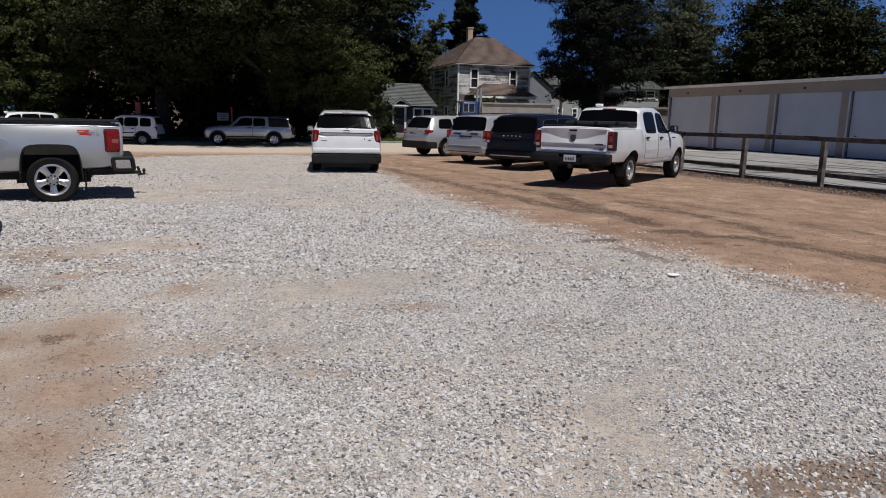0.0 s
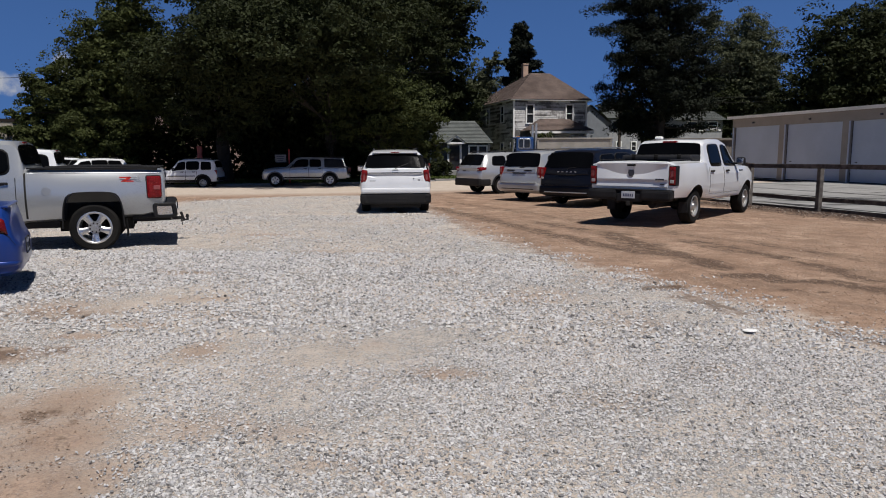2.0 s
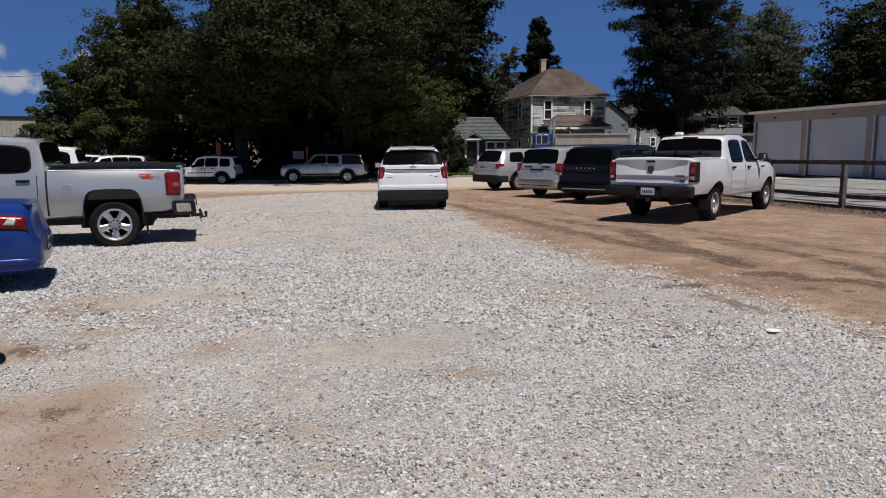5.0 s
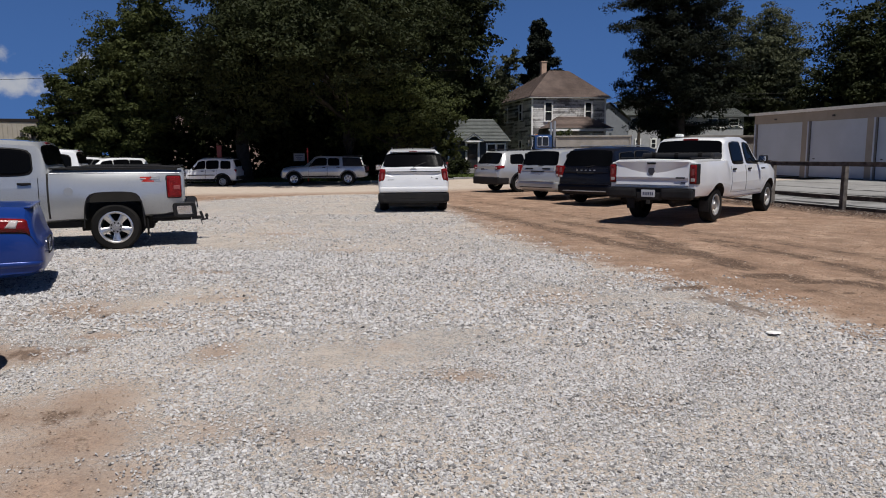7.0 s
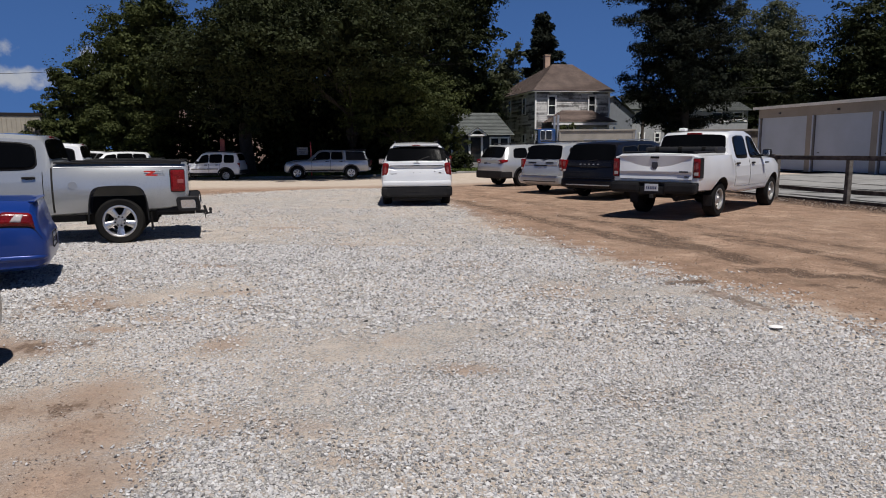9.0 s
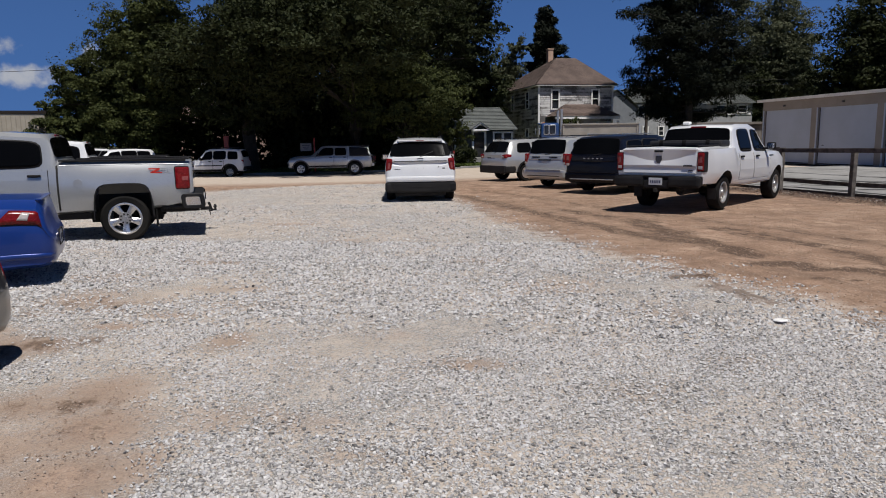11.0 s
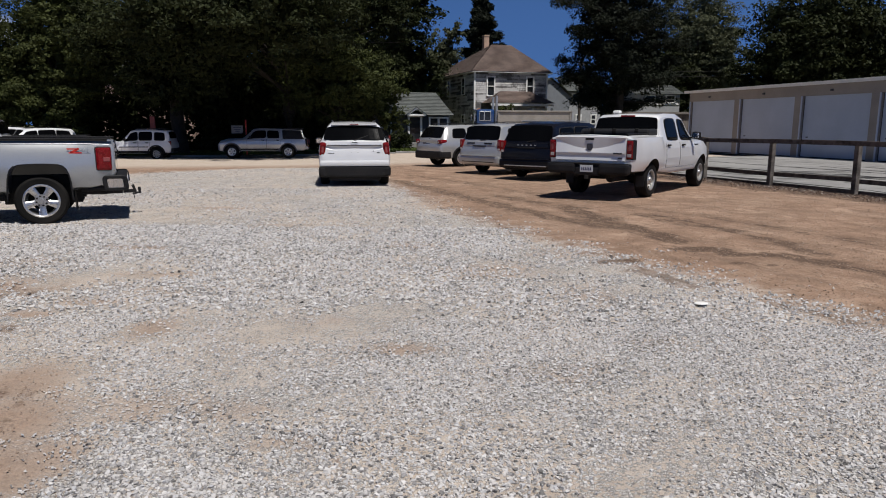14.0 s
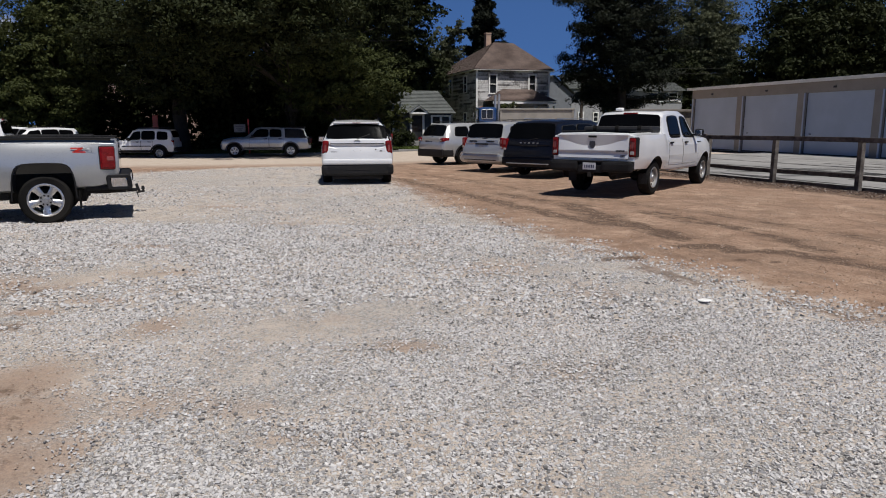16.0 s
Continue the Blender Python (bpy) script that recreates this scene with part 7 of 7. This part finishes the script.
def pine_tree(label, x, y, hgt, spread, trunk_r, whorls, pads, per, size, seed, low=1.5, ragged=.35):
    rs = np.random.RandomState(seed)
    z0 = float(ground_z(x, y)) - .1
    root = thing("pine_tree", Matrix.Translation((x, y, z0)), label, "tree")
    cents, rads = [], []
    vv, ff = tube([Vector((0, 0, 0)), Vector((.1, .05, hgt * .5)), Vector((0, 0, hgt))], [trunk_r, trunk_r * .65, .04], 10)
    for w in range(whorls):
        f = w / (whorls - 1)
        z = low + (hgt - low) * f
        reach = spread * (1 - f) ** .62 * min(1, .42 + f / .2) * rs.uniform(1 - ragged, 1 + ragged * .4)
        for k in range(5):
            a = rs.uniform(0, 2 * math.pi)
            rr = max(.3, reach * rs.uniform(.7, 1.1))
            s = Vector((0, 0, z))
            e = Vector((rr * math.cos(a), rr * math.sin(a), z + rr * rs.uniform(-.12, .16)))
            a_, b_ = tube([s, s.lerp(e, .5) + Vector((0, 0, -.1)), e], [.07, .05, .015], 5)
            n = len(vv)
            vv += a_
            ff += [tuple(q + n for q in t) for t in b_]
            for j in range(pads):
                g = rs.uniform(.25, 1.0) ** .7
                p = s.lerp(e, g)
                cents.append((p.x + rs.normal() * .25, p.y + rs.normal() * .25, p.z + rs.normal() * .12))
                rads.append((.48 * (1 + .09 * rr) * rs.uniform(.6, 1.3),) * 2 + (.46 * rs.uniform(.7, 1.3),))
    v, n = leaf_cloud(rs, np.array(cents), np.array(rads), per, size, .2, 2.3, .45)
    f = rs.uniform(.05, .92, 1500)
    a = rs.uniform(0, 2 * math.pi, 1500)
    rr = spread * .55 * (1 - f) ** .62 * rs.uniform(0, 1, 1500) ** .6
    v3, n3 = leaf_cloud(rs, np.stack([rr * np.cos(a), rr * np.sin(a), low + (hgt - low) * f], 1), np.full((1500, 3), .5), 9, .34)
    v, n = np.concatenate([v, v3]), n + n3
    part("crown", quads("crown", v, n, NEEDLES), None, root)["kind"] = "stuff"
    part("trunk", mesh_of("trunk", vv, ff, (BARK,), 60), None, root)
    return root


broad_tree("broad leafy tree with a ragged green crown at the street", -29.0, 49.5, 13.5, .28, [(1.5, 0, 11.4, 2.7, 2.6, 3.0), (0.6, 0, 8.8, 3.9, 3.6, 3.0), (-3.2, 0, 6.4, 3.6, 3.2, 2.3), (-5.4, -.3, 4.2, 3.0, 2.6, 2.2), (1.9, -.8, 6.8, 3.1, 3.2, 3.2), (0.4, -1.4, 3.6, 4.8, 2.8, 2.4), (-4.0, -1.0, 2.8, 4.2, 2.4, 1.9), (-5.9, -1.0, 2.2, 2.6, 2.2, 1.9)], 560, 170, .16, LEAVES, 11, .8)
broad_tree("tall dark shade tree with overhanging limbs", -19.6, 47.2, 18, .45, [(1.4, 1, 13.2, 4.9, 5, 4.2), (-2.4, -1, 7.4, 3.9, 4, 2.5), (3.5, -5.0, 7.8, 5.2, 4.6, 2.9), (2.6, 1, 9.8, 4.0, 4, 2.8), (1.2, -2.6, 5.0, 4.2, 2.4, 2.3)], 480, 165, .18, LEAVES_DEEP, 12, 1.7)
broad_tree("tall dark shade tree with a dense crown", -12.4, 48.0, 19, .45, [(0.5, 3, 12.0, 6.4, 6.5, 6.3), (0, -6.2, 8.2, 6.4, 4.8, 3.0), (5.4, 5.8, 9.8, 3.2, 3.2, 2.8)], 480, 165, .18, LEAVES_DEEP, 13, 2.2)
broad_tree("rounded bright green tree before the taller ones", -9.0, 48.4, 7.8, .20, [(0, 0, 4.9, 3.9, 3.4, 2.9), (2.2, .5, 4.5, 2.1, 2.2, 2.3), (2.9, .4, 3.2, 1.8, 1.8, 2.0), (-2.6, .5, 5.0, 2.6, 2.2, 2.2)], 280, 170, .145, LEAVES, 14, 1.5)
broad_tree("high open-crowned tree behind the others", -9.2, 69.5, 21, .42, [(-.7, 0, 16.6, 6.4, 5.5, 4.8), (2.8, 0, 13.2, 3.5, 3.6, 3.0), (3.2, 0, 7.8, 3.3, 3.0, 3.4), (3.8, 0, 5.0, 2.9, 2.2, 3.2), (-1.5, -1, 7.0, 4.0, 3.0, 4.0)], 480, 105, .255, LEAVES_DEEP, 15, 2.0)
broad_tree("slender thin-leaved tree with bare twigs beside the house", -3.4, 78.0, 13, .14, [(0, 0, 8.6, 2.2, 2, 3.2), (1.2, 0, 11.6, 1.3, 1.2, 1.6), (-1.0, 0, 5.2, 2.2, 2, 2.6)], 110, 70, .19, LEAVES_PALE, 22, 1.5)
pine_tree("dark conifer standing behind the house", 1.0, 99.4, 18.8, 4.8, .3, 26, 9, 56, .23, 16, 3)
pine_tree("great dark pine with layered drooping boughs", 12.0, 60.0, 28.0, 6.9, .42, 50, 13, 62, .118, 17, 3.3, .34)
broad_tree("pale feathery willow in the distance", 27.9, 91.0, 19, .4, [(0, 0, 12.5, 4.7, 4.5, 6.3), (-2.2, 0, 8, 3.6, 4, 5), (3.2, 0, 9, 2.8, 4, 4.8), (-3.2, 2, 17.6, 1.9, 2, 1.8)], 360, 130, .22, LEAVES_PALE, 18, 2.0)
broad_tree("large dark tree behind the garage row", 33.6, 71.5, 17, .4, [(0, 0, 9.6, 7.9, 6, 6.2), (-3.3, 0, 6, 5.0, 5, 4), (6.0, 0, 7.4, 4.7, 5, 5.0)], 520, 100, .27, LEAVES_DEEP, 19, 1.5)
broad_tree("dark tree rising over the garage roof", 42.5, 62.0, 14, .35, [(0, 0, 7.0, 5.5, 5, 4.6), (6, 0, 5, 4, 4, 3.6)], 240, 110, .25, LEAVES_DEEP, 20, 1.2)
broad_tree("green tree beyond the pine", 23.0, 90.0, 13, .3, [(0, 0, 8.0, 4.2, 4, 4.2), (1, 0, 4, 3.5, 3, 3)], 240, 100, .26, LEAVES_DEEP, 21, 1.0)


def shrub(label, x, y, rx, ry, rz, n, material, seed, size=.2):
    rs = np.random.RandomState(seed)
    root = thing("shrub", Matrix.Translation((x, y, float(ground_z(x, y)))), label, "shrub")
    d = rs.normal(size=(n, 3))
    d /= np.linalg.norm(d, axis=1)[:, None]
    c = np.array([0, 0, rz * .5]) + d * np.array([rx, ry, rz * .5]) * rs.uniform(.3, 1, (n, 1))
    v, k = leaf_cloud(rs, c, np.full((n, 3), .34), 60, size)
    v[:, 2] = np.maximum(v[:, 2], .02)
    part("foliage", quads("foliage", v, k, material), None, root)["kind"] = "stuff"
    bm = bmesh.new()
    for i in range(6):
        add_rod(bm, (rs.normal() * .08, rs.normal() * .08, 0), tuple(c[i]), .025, .008, 6)
    part("stems", bm, BARK, root)["kind"] = "stuff"


shrub("rounded dark shrub beside the cottage door", -5.9, 55.0, 1.7, 1.1, 1.7, 46, LEAVES_DEEP, 31)
shrub("leafy vine clump hanging at the house porch", 3.4, 64.9, 3.0, .5, 3.6, 70, LEAVES, 32)
shrub("low shrub by the cottage wall", -2.2, 57.2, 1.0, .8, 1.3, 24, LEAVES_DEEP, 33)
shrub("low hedge clump before the grey house", 8.6, 75.5, 2.4, 1.0, 2.2, 50, LEAVES_DEEP, 34)


def thicket(label, spots, hgt, size, per, seed):
    """A dense far wood or hedge: uncountable, so one mesh."""
    rs = np.random.RandomState(seed)
    cs, rr = [], []
    for x, y, w in spots:
        z0 = float(ground_z(x, y))
        for k in range(int(6 * hgt)):
            cs.append((x + rs.normal() * w, y + rs.normal() * w * .5, z0 + rs.uniform(0, 1) * hgt * rs.uniform(.75, 1.05)))
            rr.append((1.1 * w * .5, 1.1 * w * .5, .9))
    v, n = leaf_cloud(rs, np.array(cs), np.array(rr), per, size)
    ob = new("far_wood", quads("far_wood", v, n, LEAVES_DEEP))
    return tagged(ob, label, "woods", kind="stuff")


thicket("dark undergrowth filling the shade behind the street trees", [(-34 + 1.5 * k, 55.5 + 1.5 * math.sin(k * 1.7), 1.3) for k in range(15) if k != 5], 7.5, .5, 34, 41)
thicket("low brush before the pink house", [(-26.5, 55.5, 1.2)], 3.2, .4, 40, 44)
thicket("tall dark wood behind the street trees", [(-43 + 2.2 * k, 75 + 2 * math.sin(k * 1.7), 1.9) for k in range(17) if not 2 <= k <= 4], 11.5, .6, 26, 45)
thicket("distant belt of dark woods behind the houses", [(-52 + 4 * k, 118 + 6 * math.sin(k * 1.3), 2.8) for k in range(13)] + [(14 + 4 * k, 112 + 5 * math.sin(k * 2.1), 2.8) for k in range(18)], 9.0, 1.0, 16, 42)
ring_spots = [(150 * math.cos(a), 150 * math.sin(a), 4.5) for a in np.linspace(math.pi * 1.02, math.pi * 1.98, 44)]
thicket("distant belt of woods round the rest of the horizon", ring_spots[::2] + [(90 + 6 * math.sin(k), 20 + 5 * k, 3.5) for k in range(16)] + [(-95 + 5 * math.sin(k), 5 + 6 * k, 3.5) for k in range(16)], 10.0, 2.2, 6, 43)
# lawn tufts on the verge across the street
rs_ = np.random.RandomState(51)
n_ = 5200
la, lc = rs_.uniform(-6, 26, n_), 11.7 + rs_.uniform(0, 8, n_)
lx, ly = -14 + la * ALONG.x + lc * ACROSS.x, 33 + la * ALONG.y + lc * ACROSS.y
lv, ln = leaf_cloud(rs_, np.stack([lx, ly, ground_z(lx, ly) + .06], 1), np.full((n_, 3), .12), 5, .16)
tagged(new("grass_tufts", quads("grass_tufts", lv, ln, GRASS)), "dry green grass tufts on the verge", "grass", kind="stuff")

# ---- loose stones ----


def scatter_stones(name, label, xs, ys, size, material, seed, lift=0.0, category="gravel", blocky=False):
    """Broken stones half sunk in the ground, each flattened and turned by itself, in one mesh."""
    rs = np.random.RandomState(seed)
    n = len(xs)
    if blocky:
        base = np.array([(-1, -1, -.8), (1, -1, -.8), (1, 1, -.8), (-1, 1, -.8), (-.8, -.8, .8), (.8, -.8, .8), (.8, .8, .8), (-.8, .8, .8)], float) * .74
        faces = np.array([(4, 5, 6), (4, 6, 7), (0, 1, 5), (0, 5, 4), (1, 2, 6), (1, 6, 5), (2, 3, 7), (2, 7, 6), (3, 0, 4), (3, 4, 7)])
    else:
        base = np.array([(1, 0, 0), (-1, 0, 0), (0, 1, 0), (0, -1, 0), (0, 0, 1)], float)
        faces = np.array([(0, 2, 4), (2, 1, 4), (1, 3, 4), (3, 0, 4)])
    k, m = len(base), len(faces)
    v = np.repeat(base[None], n, 0) * rs.uniform(.6, 1.15, (n, k, 1)) + rs.uniform(-.32, .32, (n, k, 3))
    v *= (np.stack([rs.uniform(.9, 1.25, n), rs.uniform(.55, .95, n), rs.uniform(.50, .95, n)], 1) * size[:, None])[:, None, :]
    a, b = rs.uniform(0, 2 * math.pi, n), rs.normal(size=n) * .28
    ca, sa, cb, sb = np.cos(a), np.sin(a), np.cos(b), np.sin(b)
    x, y, z = v[..., 0], v[..., 1], v[..., 2]
    y, z = y * cb[:, None] - z * sb[:, None], y * sb[:, None] + z * cb[:, None]
    x, y = x * ca[:, None] - y * sa[:, None], x * sa[:, None] + y * ca[:, None]
    zz = ground_z(xs, ys) + np.array([noise.noise((p * 0.9, q * 0.9, 3.1)) * 0.018 + noise.noise((p * 3.1, q * 3.1, 9.7)) * 0.006 for p, q in zip(xs, ys)]) * step01((30 - ys) / 8)
    co = np.stack([x + xs[:, None], y + ys[:, None], z + (zz + size * .20 + lift)[:, None]], -1)
    f = (faces[None] + (np.arange(n) * k)[:, None, None]).reshape(-1)
    me = bpy.data.meshes.new(name)
    me.vertices.add(n * k)
    me.vertices.foreach_set("co", co.astype(np.float32).ravel())
    me.loops.add(len(f))
    me.loops.foreach_set("vertex_index", f.astype(np.int32))
    me.polygons.add(n * m)
    me.polygons.foreach_set("loop_start", np.arange(0, n * m * 3, 3, dtype=np.int32))
    me.materials.append(material)
    me.update(calc_edges=True)
    me.shade_flat()
    return tagged(new(name, me), label, category, kind="stuff")


rs_ = np.random.RandomState(61)


def strewn(n, y0, y1, spread):
    """Random spots in a wedge ahead of the standpoint."""
    y = np.sqrt(y0 ** 2 + (y1 ** 2 - y0 ** 2) * rs_.uniform(0, 1, n))
    x = rs_.uniform(-1, 1, n) * (spread * y + .6) - .09 * y
    return x, y


def patchy(x, y, f, seed):
    return np.array([noise.noise((p * f, q * f, seed)) for p, q in zip(x, y)])


for n, y0, y1, s0, s1, near in ((50000, 1.9, 4.3, .006, .0165, True), (78000, 4.3, 6.5, .0065, .0165, False), (50000, 1.9, 7.5, .0028, .0062, False), (90000, 6.5, 12.0, .011, .027, False), (30000, 12.0, 19.0, .013, .030, False), (9000, 19.0, 28.0, .018, .036, False)):
    x, y = strewn(n, y0, y1, .74)
    keep = gravel_field(x, y) + patchy(x, y, 2.4, 1.5) * .8 > .3 - 1.1 * rs_.uniform(0, 1, n) ** 2.2
    keep &= bare_field(x, y) + patchy(x, y, 3.2, 4.5) * .25 < rs_.uniform(.2, .95, n)
    worn = np.clip(bare_field(x, y) * 1.35 - .2 + patchy(x, y, 5.0, 6.1) * .35, 0, .94) * ((x < -1.7) & (y < 5.8))
    keep &= rs_.uniform(0, 1, n) > worn
    keep &= track_field(x, y) * .9 + patchy(x, y, 4.0, 3.3) * .5 < rs_.uniform(.1, 1.5, n)
    keep &= patchy(x, y, .6, 7.7) * 1.2 + patchy(x, y, 1.9, 2.2) * .75 + rs_.uniform(-.15, .95, n) > (-.5 if s1 < .007 else .02)
    size = (rs_.uniform(s0, s1, n) * np.where(rs_.uniform(0, 1, n) > .985, 1.4, 1.0) * (1 - .45 * worn))[keep]
    scatter_stones("gravel", "pale grey crushed limestone gravel on the lot", x[keep], y[keep], size, STONES, 62 + int(y0 * 10 + s0 * 1000), 0, "gravel", near)
n = 130000
x, y = rs_.uniform(-3, 9, n), rs_.uniform(6, 22, n)
keep = (gravel_field(x, y) < .1) & (rs_.uniform(0, 1, n) < .30 + .22 * np.clip(track_field(x, y), 0, 1) + .4 * np.exp(np.minimum(0, gravel_field(x, y)) * 1.6))
scatter_stones("pebbles", "brown and grey pebbles strewn over dirt", x[keep], y[keep], rs_.uniform(.004, .015, keep.sum()), EARTH_STONES, 63, 0, "pebbles")
n = 4200
x, y = rs_.uniform(-4.6, -1.4, n), rs_.uniform(2.6, 5.6, n)
keep = bare_field(x, y) + patchy(x, y, 4.0, 8.8) * .5 > rs_.uniform(.1, .9, n)
scatter_stones("dirt_crumbs", "small brown stones pressed into a bare dirt patch", x[keep], y[keep], rs_.uniform(.003, .010, keep.sum()), CRUMBS, 65, -.004, "pebbles")
n = 2600
x, y = rs_.uniform(.9, 2.6, n), rs_.uniform(2.45, 3.4, n)
keep = track_field(x, y) + patchy(x, y, 5.0, 1.8) * .6 > rs_.uniform(.1, 1.2, n)
scatter_stones("clods", "dark brown clods and small stones in a dirt hollow", x[keep], y[keep], rs_.uniform(.004, .016, keep.sum()), EARTH_STONES, 66, 0, "pebbles")
n = 2200
x, y = rs_.uniform(-4.0, -2.4, n), rs_.uniform(3.8, 5.0, n)
keep = track_field(x, y) + patchy(x, y, 3.0, 2.8) * .9 > rs_.uniform(.25, 1.6, n)
scatter_stones("clods", "dark brown clods along a rut in bare dirt", x[keep], y[keep], rs_.uniform(.004, .013, keep.sum()), CLODS, 67, 0, "pebbles")
# bark chips and rubble along the fence foot
n = 5200
s, d = rs_.uniform(-4, 12, n), np.abs(rs_.normal(size=n)) * .45
x, y = FENCE_AT.x + FENCE_WAY.x * s - fw.x * d, FENCE_AT.y + FENCE_WAY.y * s - fw.y * d
scatter_stones("fence_mulch", "dark bark chips and pale rubble along the fence foot", x, y, rs_.uniform(.012, .036, n), MULCH, 64, 0, "mulch")
